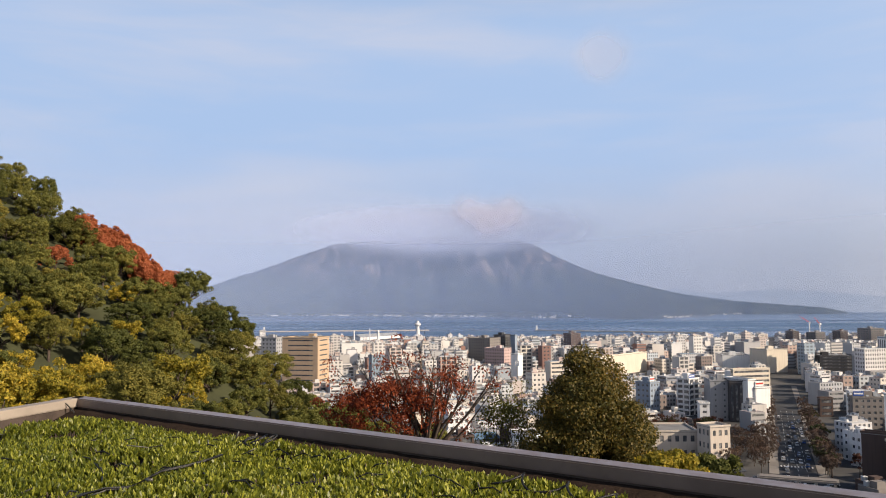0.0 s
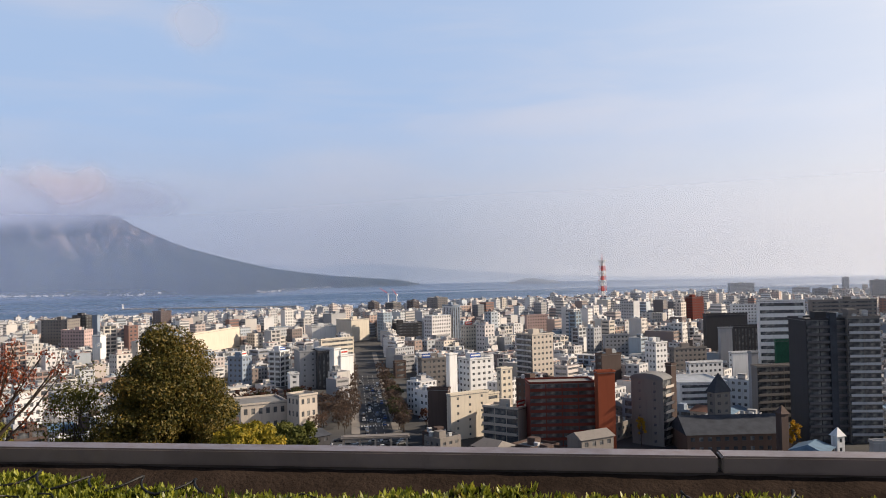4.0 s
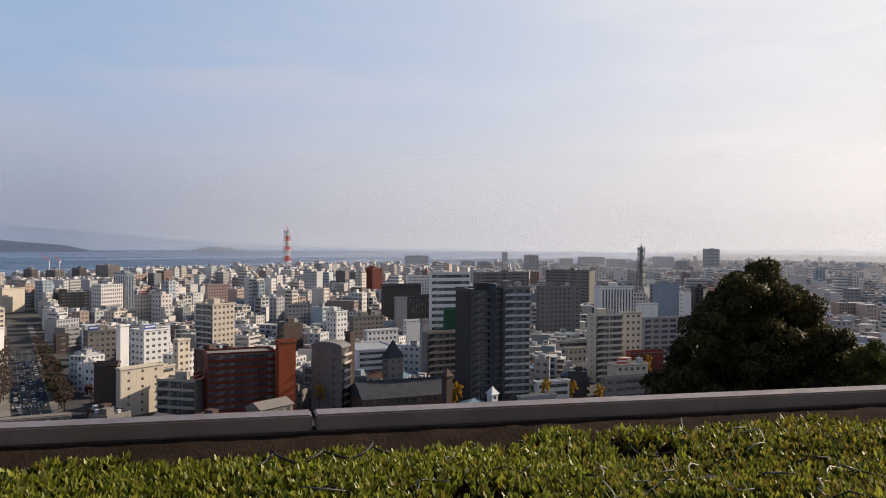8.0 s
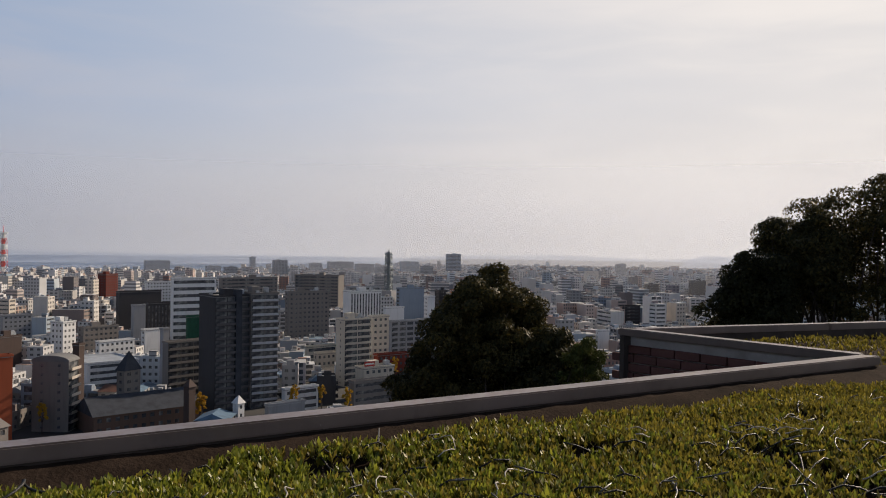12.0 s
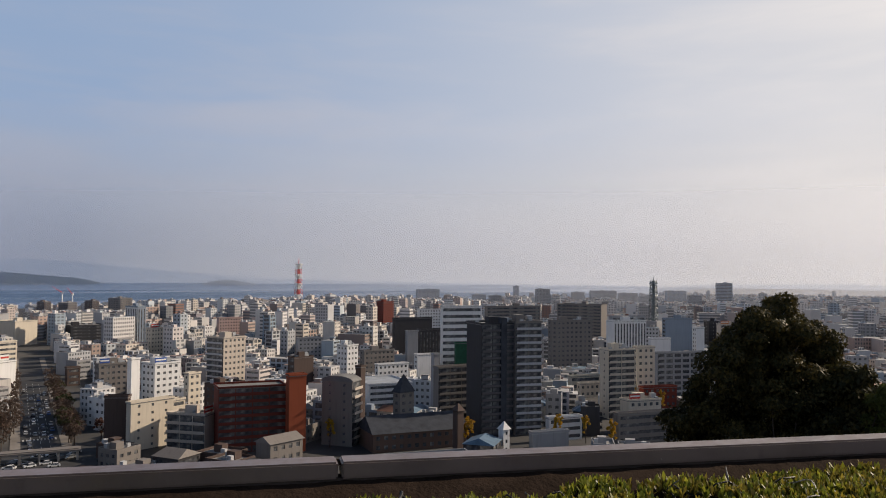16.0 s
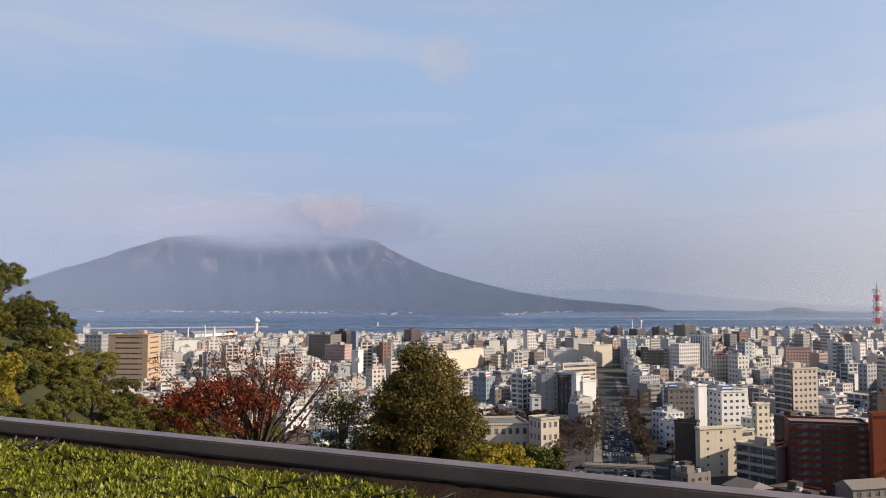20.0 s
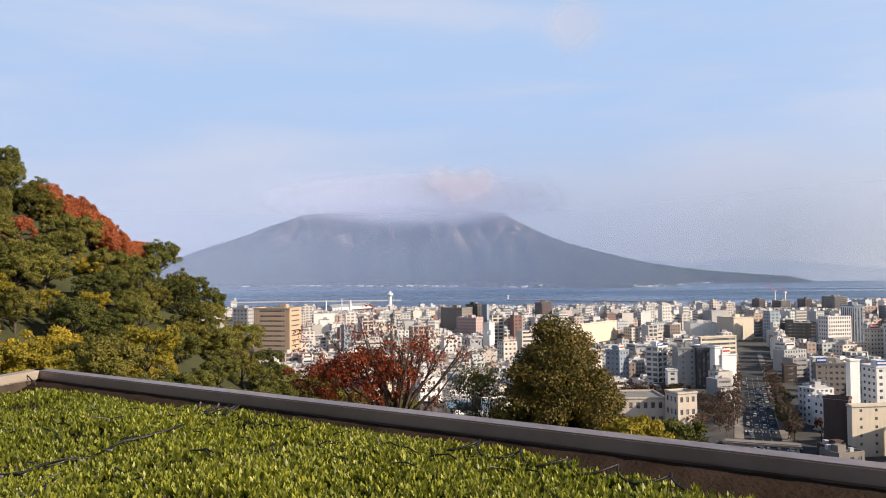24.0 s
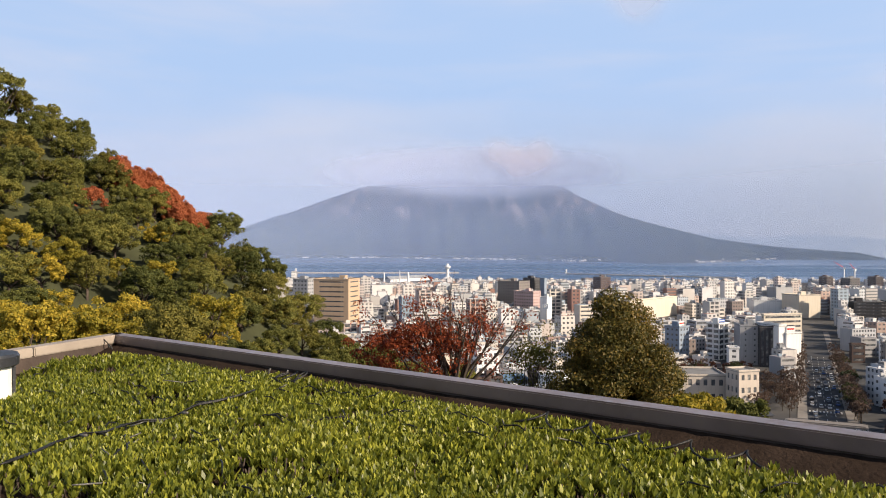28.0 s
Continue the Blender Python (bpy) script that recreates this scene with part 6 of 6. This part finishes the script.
def car(k, m):
    ob = thing("car", f"{CAR_WORDS[k]} car in traffic on the main street", "car", m, "cars on the main street")
    part("body", Boxes().hull([(-0.85, -2.1, 0.3), (0.85, -2.1, 0.3), (0.85, 2.1, 0.3), (-0.85, 2.1, 0.3)], [(-0.8, -2.05, 0.85), (0.8, -2.05, 0.85), (0.8, 2.0, 0.80), (-0.8, 2.0, 0.80)]).mesh("body", CAR_PAINTS[k]), ob)
    part("cabin", Boxes().hull([(-0.78, -1.7, 0.84), (0.78, -1.7, 0.84), (0.78, 1.0, 0.82), (-0.78, 1.0, 0.82)], [(-0.62, -1.3, 1.45), (0.62, -1.3, 1.45), (0.62, 0.3, 1.45), (-0.62, 0.3, 1.45)]).mesh("cabin", GLASS), ob, "dark glazed cabin")
    part("roof", Boxes().box(-0.60, -1.28, 1.45, 0.60, 0.28, 1.49).mesh("roof", CAR_PAINTS[k]), ob)
    for wx in (-0.75, 0.75):
        for wy in (-1.3, 1.3):
            part("wheel", disc_stack("wheel", [(0.32, -0.1), (0.32, 0.1)], TYRE, 10), ob, at=Matrix.Translation((wx, wy, 0.32)) @ Matrix.Rotation(radians(90), 4, "Y"))
    return ob


masters = [car(k, turn_road @ Matrix.Translation((traffic.choice((-4.2, 4.2)), 350 + 9 * k, 4.05))) for k in range(4)]
for k in range(30):
    lane = traffic.choice((-5.2, -1.7, 1.7, 5.2))
    y = 384 + 230 * (k / 44) ** 1.2 + traffic.uniform(-3, 3)
    copy_thing(masters[traffic.choice((0, 0, 1, 1, 2, 2, 3))], turn_road @ Matrix.Translation((lane, y, 4.05)) @ Matrix.Rotation(math.pi * (lane > 0), 4, "Z"))
for k in range(24):
    copy_thing(masters[traffic.choice((0, 0, 1, 2))], turn_road @ Matrix.Translation((traffic.uniform(-24, 28), traffic.uniform(322, 345), 4.05)) @ Matrix.Rotation(radians(90 + traffic.uniform(-20, 20)), 4, "Z"))

# street and park trees, built once each and copied
TWIG_LEAF = leafage("bare_brown_leaves", ((0.0, (0.05, 0.038, 0.032)), (0.6, (0.10, 0.068, 0.052)), (1.0, (0.19, 0.10, 0.06))), 0.7, 0.2)


def park_tree(name, label, mat, radii, leaves, seed, group):
    crown, trunk = crown_data(seed, radii, mat, 26, leaves, 0.5)
    ob = thing(name, label, "tree", Matrix.Translation((0, 0, -300)), group)
    part("crown", crown, ob)
    part("trunk", trunk, ob)
    return ob


def plant(master, x, y, size, tilt=0.0):
    copy_thing(master, Matrix.Translation((x, y, 4.0 + 3.1 * size)) @ Matrix.Rotation(traffic.uniform(0, 6.28), 4, "Z") @ Matrix.Diagonal((size, size, size, 1)))


def settle(master, x, y, size):
    """The first of a kind stands among the rest."""
    master.matrix_basis = Matrix.Translation((x, y, 4.0 + 3.1 * size)) @ Matrix.Diagonal((size, size, size, 1))


bare = park_tree("bare_street_tree", "almost leafless brown street tree", TWIG_LEAF, (3.6, 3.6, 3.4), 34, 101, "trees along the main street")
dark = park_tree("park_tree", "dark green park tree with rusty patches", SHADE_LEAF, (3.8, 3.8, 3.2), 110, 102, "trees in the park")
rust = park_tree("rusty_park_tree", "rust-brown autumn park tree", leafage("rust_leaves", ((0.0, (0.05, 0.024, 0.016)), (1.0, (0.13, 0.05, 0.028))), 0.6, 0.25), (3.4, 3.4, 3.0), 110, 103, "trees in the park")
gold = park_tree("ginkgo_tree", "bright yellow ginkgo tree among the buildings", GINKGO_LEAF, (1.9, 1.9, 4.4), 120, 104, "ginkgo trees in the town")


def street_xy(off, y):
    p = across * (off + ROAD_OFF) + along * y
    return p.x, p.y


settle(bare, *street_xy(-14, 430), 1.1)
settle(dark, *street_xy(-40, 440), 1.2)
settle(rust, *street_xy(22, 360), 1.0)
for k in range(13):
    for off in (-14.5, 14.5):
        x, y = street_xy(off * 0.66 + traffic.uniform(-1, 1), 392 + 14 * k)
        plant(bare, x, y, traffic.uniform(0.7, 1.0))
for k in range(60):
    off, y = traffic.uniform(-75, -34), traffic.uniform(395, 465)
    x, y = street_xy(off, y)
    claim(x, y, 4)
    plant(traffic.choice((dark, bare, rust, rust, bare, rust)), x, y, traffic.uniform(0.55, 0.85))
for k in range(22):
    off, y = traffic.uniform(9.5, 13), traffic.uniform(365, 520)
    x, y = street_xy(off, y)
    claim(x, y, 2)
    plant(traffic.choice((dark, bare, bare)), x, y, traffic.uniform(0.7, 1.05))
first = True
for az, d, size in ((-62.9, 430, 1.25), (-62.0, 470, 1.4), (-51.6, 318, 1.0), (-58.0, 338, 0.9), (-59.9, 345, 0.8), (-61.6, 330, 0.9), (-41.9, 330, 0.8), (-51.0, 322, 0.9), (-64.9, 420, 0.9)):
    p = aim(az, d, 0)
    claim(p.x, p.y, 5)
    if first:
        settle(gold, p.x, p.y, size)
        first = False
    else:
        plant(gold, p.x, p.y, size)

# open canopy on columns at the head of the plaza
p, q = aim(-21.05, 331.0, 4.0), aim(-25.7, 331.0, 4.0)
claim((p.x + q.x) / 2, (p.y + q.y) / 2, 14)
run = (q - p).length
canopy = thing("entrance_canopy", "low weathered concrete canopy standing on pale square columns", "canopy", Matrix.Translation(p) @ Matrix.Rotation(math.atan2(q.y - p.y, q.x - p.x), 4, "Z"))
part("roof_slab", Boxes().box(-0.6, -0.6, 3.35, run + 0.6, 5.6, 4.0).box(0.2, 0.2, 4.0, run - 0.2, 4.8, 4.35).mesh("roof_slab", TAUPE), canopy)
for k in range(5):
    x = 0.6 + k * (run - 1.2) / 4
    for y in (0.5, 4.3):
        part("column", Boxes().box(x - 0.4, y - 0.4, 0, x + 0.4, y + 0.4, 3.35).mesh("column", STONE), canopy)
part("low_wall", Boxes().box(0.8, 4.6, 0, run - 0.8, 4.85, 1.1).mesh("low_wall", GREY), canopy)
# round parking sign on the white slab
p = aim(-5.15, 690.0, 22.0)
sign = thing("parking_sign", "blue square parking sign with a white letter", "sign", Matrix.Translation(p) @ Matrix.Rotation(radians(-5.15), 4, "Z"))
part("board", Boxes().box(-2.2, 0, -2.2, 2.2, 0.3, 2.2).mesh("board", BLUEGREY), sign)
letter = bpy.data.curves.new("letter", "FONT")
letter.body, letter.size, letter.align_x, letter.align_y, letter.extrude = "P", 4.4, "CENTER", "CENTER", 0.05
letter.materials.append(WHITE)
mark = new("letter", letter)
mark.parent = sign
mark.matrix_basis = Matrix.Translation((0, -0.08, 0)) @ Matrix.Rotation(radians(90), 4, "X")
for k in range(70):
    off, y = traffic.choice(((-27, -10), (-27, -10), (9.5, 13))), traffic.uniform(358, 440)
    x, y = street_xy(traffic.uniform(*off), y)
    claim(x, y, 3)
    plant(bare, x, y, traffic.uniform(0.55, 0.85))

# ---- the mass of the town ----
fill = random.Random(4)


def free(x, y, r):
    return all((x - cx) ** 2 + (y - cy) ** 2 > (r + cr) ** 2 for cx, cy, cr in CLAIMED)



def road_gap(x, y):
    """Distance from the middle of the main street."""
    h = heading(ROAD_AZ)
    along, off = x * h.x + y * h.y, x * h.y - y * h.x - ROAD_OFF
    return abs(off) if 280 < along < 880 else 999.0


def town_height(d, az):
    """Lower near the waterfront, so that the bay shows above the roofs."""
    line = interp(((20, -2.75), (-5, -2.8), (-20, -2.62), (-27, -2.45), (-32, -2.25), (-40, -2.05), (-50, -1.85), (-60, -1.62), (-100, -1.5)), az) + fill.gauss(0, 0.16)
    top = min(free_height(d), EYE_Z + d * math.tan(radians(line)) - 2.5)
    for a0, a1, far_d, far_h in SHOWN:
        # what stands before a landmark leaves its upper storeys in view
        if a0 < az < a1 and d < far_d - 4:
            top = min(top, EYE_Z - (EYE_Z - 4 - 0.28 * far_h) * d / far_d - 7.5)
    return top


def free_height(d):
    if d < 330:
        return fill.uniform(5, 9)
    tall = fill.random()
    if d < 650:
        return fill.uniform(5, 9.5) if tall < 0.62 else fill.uniform(9.5, 15) if tall < 0.95 else fill.uniform(15, 22)
    if d < 1500:
        return fill.uniform(6, 13) if tall < 0.46 else fill.uniform(13, 24) if tall < 0.86 else fill.uniform(24, 37)
    return fill.uniform(7, 14) if tall < 0.6 else fill.uniform(14, 27) if tall < 0.93 else fill.uniform(28, 46)


LIT = (WHITE, WHITE, SILVER, WHITE, CREAM, GREY, WHITE, PALEBLUE, CREAM, STONE, TAUPE, SILVER, WHITE, PINK, BROWN)
# darker walls past heading -37: shade over that district put into the colour
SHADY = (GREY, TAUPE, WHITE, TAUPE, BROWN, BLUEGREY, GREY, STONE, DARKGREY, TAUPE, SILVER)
WORDS = {WHITE: "white-painted", CREAM: "cream-coloured", GREY: "grey rendered", TAUPE: "taupe-tiled", BROWN: "brown-tiled", BLUEGREY: "blue-grey panelled", PINK: "pale pink", STONE: "pale stone", DARKGREY: "dark grey", PALEBLUE: "pale blue", SILVER: "silver-grey"}
RAILS = (WHITE, SILVER, None, None)
TILED = (SLATE, ROOF, TAUPE, surface("rust_roof", (0.17, 0.085, 0.06), 0.8, 2.0, 0.3, 0.3), surface("blue_roof", (0.10, 0.17, 0.25), 0.6, 2.0, 0.3, 0.3))
GRID = -21.75
STEP = 14.6
cells = []
for i in range(-24, 190):
    for j in range(-160, 190):
        px, py = (i + 0.5) * STEP, (j + 0.5) * STEP
        if i % 5 == 0 or j % 6 == 0:
            continue
        h = heading(GRID)
        s = heading(GRID - 90)
        x, y = h.x * px + s.x * py, h.y * px + s.y * py
        d = math.hypot(x, y)
        if d < 255 or d > 2700:
            continue
        az = math.degrees(math.atan2(-x, y))
        if not -99 < az < 16 or d > shore_d(az) - 30:
            continue
        if az > 3 and d < 520 or az > 12 and d < 800:
            continue
        cells.append((d, az, x, y))
cells.sort()
far = Boxes()
near_count = 0
mid_v, mid_f, mid_glass = [], [], Boxes()


def wall_block(lx, ly, h, floors, style):
    """Outer wall of an ordinary building, all four sides in one piece, with window openings."""
    p = Plate()
    fh = h / floors
    tall = (0.42, 0.40, 0.66, 0.5)[style]
    zs = [(k * fh + fh * 0.28, k * fh + fh * (0.28 + tall)) for k in range(floors)]
    bare = fill.choice("lrbb")
    for side, run in (("f", lx), ("l", ly), ("r", ly), ("b", lx)):
        xs = [] if side == bare else [(0.8, run - 0.8)] if style == 1 else openings(run, (3.2, 3.0, 5.0, 2.3)[style], (0.5, 0.5, 0.8, 0.55)[style], 0.5)
        p.side(side_frame(side, lx, ly), run, h, xs, zs if xs else [])
    return p


def town_house(x, y, turn, lx, ly, h, wall, near):
    """An ordinary town building of two to seven storeys; the nearest ones also get their roof fittings."""
    ob = thing("building", f"{WORDS[wall]} town building with rows of dark windows", "building", Matrix.Translation((x, y, 4.0)) @ Matrix.Rotation(radians(turn), 4, "Z") @ Matrix.Translation((-lx / 2, -ly / 2, 0)), "ordinary town buildings")
    floors = max(2, round(h / 3.2))
    style = fill.choice((0, 0, 1, 2, 2, 3))
    part("wall", wall_block(lx, ly, h, floors, style).mesh("wall", wall), ob)
    part("window_glass", Boxes().box(0.25, 0.25, 0, lx - 0.25, ly - 0.25, h - 0.2).mesh("window_glass", GLASS), ob, "dark glass of the windows")
    if style == 2 and near:
        rail = Boxes().box(0.3, -1.1, 0.0, lx - 0.3, 0.0, 0.14).box(0.3, -1.1, 0.14, lx - 0.3, -1.0, 1.0).mesh("balcony", fill.choice(RAILS) or wall)
        for k in range(1, floors):
            part("balcony", rail, ob, at=Matrix.Translation((0, 0, k * h / floors)))
    if h < 10 and fill.random() < 0.42:
        part("roof", Boxes().hull([(-0.5, -0.5, h), (lx + 0.5, -0.5, h), (lx + 0.5, ly + 0.5, h), (-0.5, ly + 0.5, h)], [(1, ly / 2 - 0.1, h + 2.2), (lx - 1, ly / 2 - 0.1, h + 2.2), (lx - 1, ly / 2 + 0.1, h + 2.2), (1, ly / 2 + 0.1, h + 2.2)]).mesh("roof", fill.choice(TILED)), ob, "hipped tiled roof")
        return
    part("roof", Boxes().box(0.3, 0.3, h - 0.1, lx - 0.3, ly - 0.3, h + 0.05).mesh("roof", ROOF), ob, "flat grey roof")
    part("parapet", Boxes().box(0, 0, h, lx, 0.3, h + 0.9).box(0, ly - 0.3, h, lx, ly, h + 0.9).box(0, 0.3, h, 0.3, ly - 0.3, h + 0.9).box(lx - 0.3, 0.3, h, lx, ly - 0.3, h + 0.9).mesh("parapet", wall), ob)
    hx, hy = lx * fill.uniform(0.1, 0.5), ly * fill.uniform(0.2, 0.5)
    part("stair_hut", Boxes().box(hx, hy, h, hx + 3.6, hy + 3.2, h + 2.7).mesh("stair_hut", wall), ob)
    if near:
        part("air_unit", Boxes().box(lx * 0.7, hy, h + 0.05, lx * 0.7 + 1.6, hy + 1.0, h + 1.5).mesh("air_unit", METAL), ob)
        part("water_tank", Boxes().box(lx * 0.15, ly * 0.75, h + 0.6, lx * 0.15 + 1.8, ly * 0.75 + 1.4, h + 2.2).box(lx * 0.15 + 0.2, ly * 0.75 + 0.2, h, lx * 0.15 + 1.6, ly * 0.75 + 1.2, h + 0.6).mesh("water_tank", SILVER), ob)


for d, az, x, y in cells:
    x, y = x + fill.uniform(-2.0, 2.0), y + fill.uniform(-2.0, 2.0)
    if road_gap(x, y) < (12.8 if d > 430 else 24) or not free(x, y, 6.5):
        continue
    if fill.random() < 0.06:
        continue
    lx, ly, h = fill.uniform(7.5, 13.8), fill.uniform(7.0, 13.0), town_height(d, az)
    if h < 4.5:
        continue
    if d > 400 and road_gap(x, y) < 30:
        # taller fronts along the main street
        h, lx, ly = max(h, fill.uniform(10, 15)), min(lx, 11.0), min(ly, 11.0)
    if fill.random() < 0.2 and free(x, y, 11) and road_gap(x, y) > 24:
        lx *= 1.75
    elif h > 19:
        lx, ly = min(lx, 11.0), min(ly, 11.0)
    turn = interp(((20, 15), (-35, 15), (-60, 32), (-95, 52)), az) + fill.choice((0, 0, 90)) + fill.uniform(-4, 4)
    if d < 780 and near_count < 185:
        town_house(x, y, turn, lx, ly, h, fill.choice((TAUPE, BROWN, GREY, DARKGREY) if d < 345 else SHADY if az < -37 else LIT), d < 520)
        near_count += 1
        continue
    c, s = math.cos(radians(turn)), math.sin(radians(turn))

    def corner(px, py, z):
        return (x + c * px - s * py, y + s * px + c * py, z)

    def block(x0, y0, x1, y1, z0, z1):
        far.hull([corner(x0, y0, z0), corner(x1, y0, z0), corner(x1, y1, z0), corner(x0, y1, z0)], [corner(x0, y0, z1), corner(x1, y0, z1), corner(x1, y1, z1), corner(x0, y1, z1)])

    if d < 780:
        # the same kind of house, joined with its neighbours
        skin = wall_block(lx, ly, h, max(2, round(h / 3.2)), fill.choice((0, 0, 1, 2, 3)))
        k0 = len(mid_v)
        mid_v += [corner(q[0] - lx / 2, q[1] - ly / 2, 4.0 + q[2]) for q in skin.v]
        mid_f += [tuple(k0 + q for q in face) for face in skin.f]
        rim = lambda e: [(-lx / 2 + e, -ly / 2 + e), (lx / 2 - e, -ly / 2 + e), (lx / 2 - e, ly / 2 - e), (-lx / 2 + e, ly / 2 - e)]
        mid_glass.hull([corner(*q, 4.0) for q in rim(0.25)], [corner(*q, 3.7 + h) for q in rim(0.25)])
        far.hull([corner(*q, 3.8 + h) for q in rim(0.02)], [corner(*q, 4.05 + h) for q in rim(0.02)])
    else:
        block(-lx / 2, -ly / 2, lx / 2, ly / 2, 3.5, 4 + h)
    hx, hy = fill.uniform(-0.35, 0.15) * lx, fill.uniform(-0.35, 0.15) * ly
    if fill.random() < 0.75:
        block(hx, hy, hx + min(4.5, lx * 0.3), hy + min(4.0, ly * 0.35), 3.6 + h, 4 + h + fill.uniform(1.6, 3.0))
    if d < 1400:
        for q in range(2):
            ux, uy = fill.uniform(-0.45, 0.35) * lx, fill.uniform(-0.45, 0.35) * ly
            block(ux, uy, ux + fill.uniform(0.8, 2.2), uy + fill.uniform(0.8, 2.0), 3.8 + h, 4 + h + fill.uniform(0.6, 1.5))
    if fill.random() < 0.4:
        block(-lx / 2, -ly / 2 - fill.uniform(3, 6), lx * fill.uniform(-0.1, 0.5), -ly / 2, 3.5, 4 + h * fill.uniform(0.4, 0.75))


def house_tones(n, rnd):
    """Mostly white and grey walls, some cream, pink, brown or blue."""
    tone = n.math("FRACT", n.math("MULTIPLY", rnd, 37.3))
    return n.ramp(tone, (0.0, (0.64, 0.64, 0.64)), (0.12, (0.56, 0.50, 0.43)), (0.2, (0.68, 0.67, 0.67)), (0.33, (0.38, 0.39, 0.41)), (0.4, (0.56, 0.53, 0.50)), (0.5, (0.26, 0.26, 0.27)), (0.56, (0.64, 0.63, 0.63)), (0.66, (0.44, 0.32, 0.27)), (0.71, (0.12, 0.115, 0.12)), (0.76, (0.48, 0.54, 0.60)), (0.82, (0.66, 0.64, 0.61)), (0.89, (0.24, 0.12, 0.09)), (0.93, (0.24, 0.31, 0.38)), (1.0, (0.56, 0.56, 0.56)))


def build_far_town(n):
    """Distant house fronts: a tone for each house, rows of windows laid on its upright sides at storey height."""
    g = n.add("ShaderNodeNewGeometry")
    pos, nor, rnd = g.outputs["Position"], g.outputs["True Normal"], g.outputs["Random Per Island"]
    p, q = n.add("ShaderNodeSeparateXYZ", Vector=pos), n.add("ShaderNodeSeparateXYZ", Vector=nor)
    u = n.math("SUBTRACT", n.math("MULTIPLY", p.outputs[0], q.outputs[1]), n.math("MULTIPLY", p.outputs[1], q.outputs[0]))
    z = p.outputs[2]
    wall = house_tones(n, rnd)
    rows_w = n.smooth(n.math("FRACT", n.math("DIVIDE", z, 3.1)), 0.42, 0.48)
    pitch = n.math("ADD", 2.2, n.math("MULTIPLY", rnd, 2.6))
    cols_w = n.smooth(n.math("FRACT", n.math("DIVIDE", u, pitch)), 0.38, 0.44)
    strip = n.math("GREATER_THAN", n.math("FRACT", n.math("MULTIPLY", rnd, 13.7)), 0.62)
    bare = n.math("GREATER_THAN", n.math("FRACT", n.math("ADD", n.math("MULTIPLY", rnd, 7.3), n.math("MULTIPLY", n.math("ABSOLUTE", q.outputs[0]), 0.6))), 0.66)
    win = n.math("MULTIPLY", rows_w, n.math("MAXIMUM", cols_w, strip))
    win = n.math("MULTIPLY", win, n.math("SUBTRACT", 1.0, bare))
    upright = n.math("LESS_THAN", n.math("ABSOLUTE", q.outputs[2]), 0.5)
    win = n.math("MULTIPLY", win, upright)
    grime = n.noise(pos, 0.08, 4.0)
    wall = n.mix(n.smooth(grime, 0.4, 0.8, 0.0, 0.25), wall, (0.26, 0.25, 0.24, 1))
    roof = n.ramp(n.math("FRACT", n.math("MULTIPLY", rnd, 91.7)), (0.0, (0.16, 0.16, 0.17)), (0.45, (0.34, 0.34, 0.34)), (0.7, (0.55, 0.55, 0.55)), (0.78, (0.12, 0.20, 0.27)), (0.86, (0.26, 0.14, 0.10)), (1.0, (0.24, 0.24, 0.25)))
    col = n.mix(upright, roof, n.mix(n.math("MULTIPLY", win, 0.8), wall, (0.12, 0.13, 0.145, 1)))
    return bsdf(n, col, n.math("SUBTRACT", 0.8, n.math("MULTIPLY", win, 0.6)))


thing("far_town", "dense spread of distant pale town buildings reaching the waterfront", "building", kind="stuff", data=far.mesh("far_town", material("far_town_fronts", build_far_town)))


def build_mid_walls(n):
    """House fronts in their own tones, a little stained."""
    g = n.add("ShaderNodeNewGeometry")
    pos, rnd = g.outputs["Position"], g.outputs["Random Per Island"]
    wall = house_tones(n, rnd)
    m = n.add("ShaderNodeMapping", Vector=pos)
    m.inputs["Scale"].default_value = (0.9, 0.9, 0.07)
    streak, grime = n.noise(m.outputs[0], 1.0, 4.0), n.noise(pos, 0.15, 4.0)
    wall = n.mix(n.smooth(streak, 0.5, 0.85, 0.0, 0.4), wall, (0.20, 0.19, 0.18, 1))
    wall = n.mix(n.smooth(grime, 0.45, 0.8, 0.0, 0.25), wall, (0.26, 0.25, 0.24, 1))
    return bsdf(n, wall, 0.85, spec=0.2)


thing("mid_town", "closely packed pale town houses and small blocks with windows", "building", kind="stuff", data=mesh_of("mid_town", mid_v, mid_f, material("mid_town_walls", build_mid_walls)))
thing("mid_town_glass", "dark window glass of the packed town houses", "window", kind="stuff", data=mid_glass.mesh("mid_town_glass", GLASS))
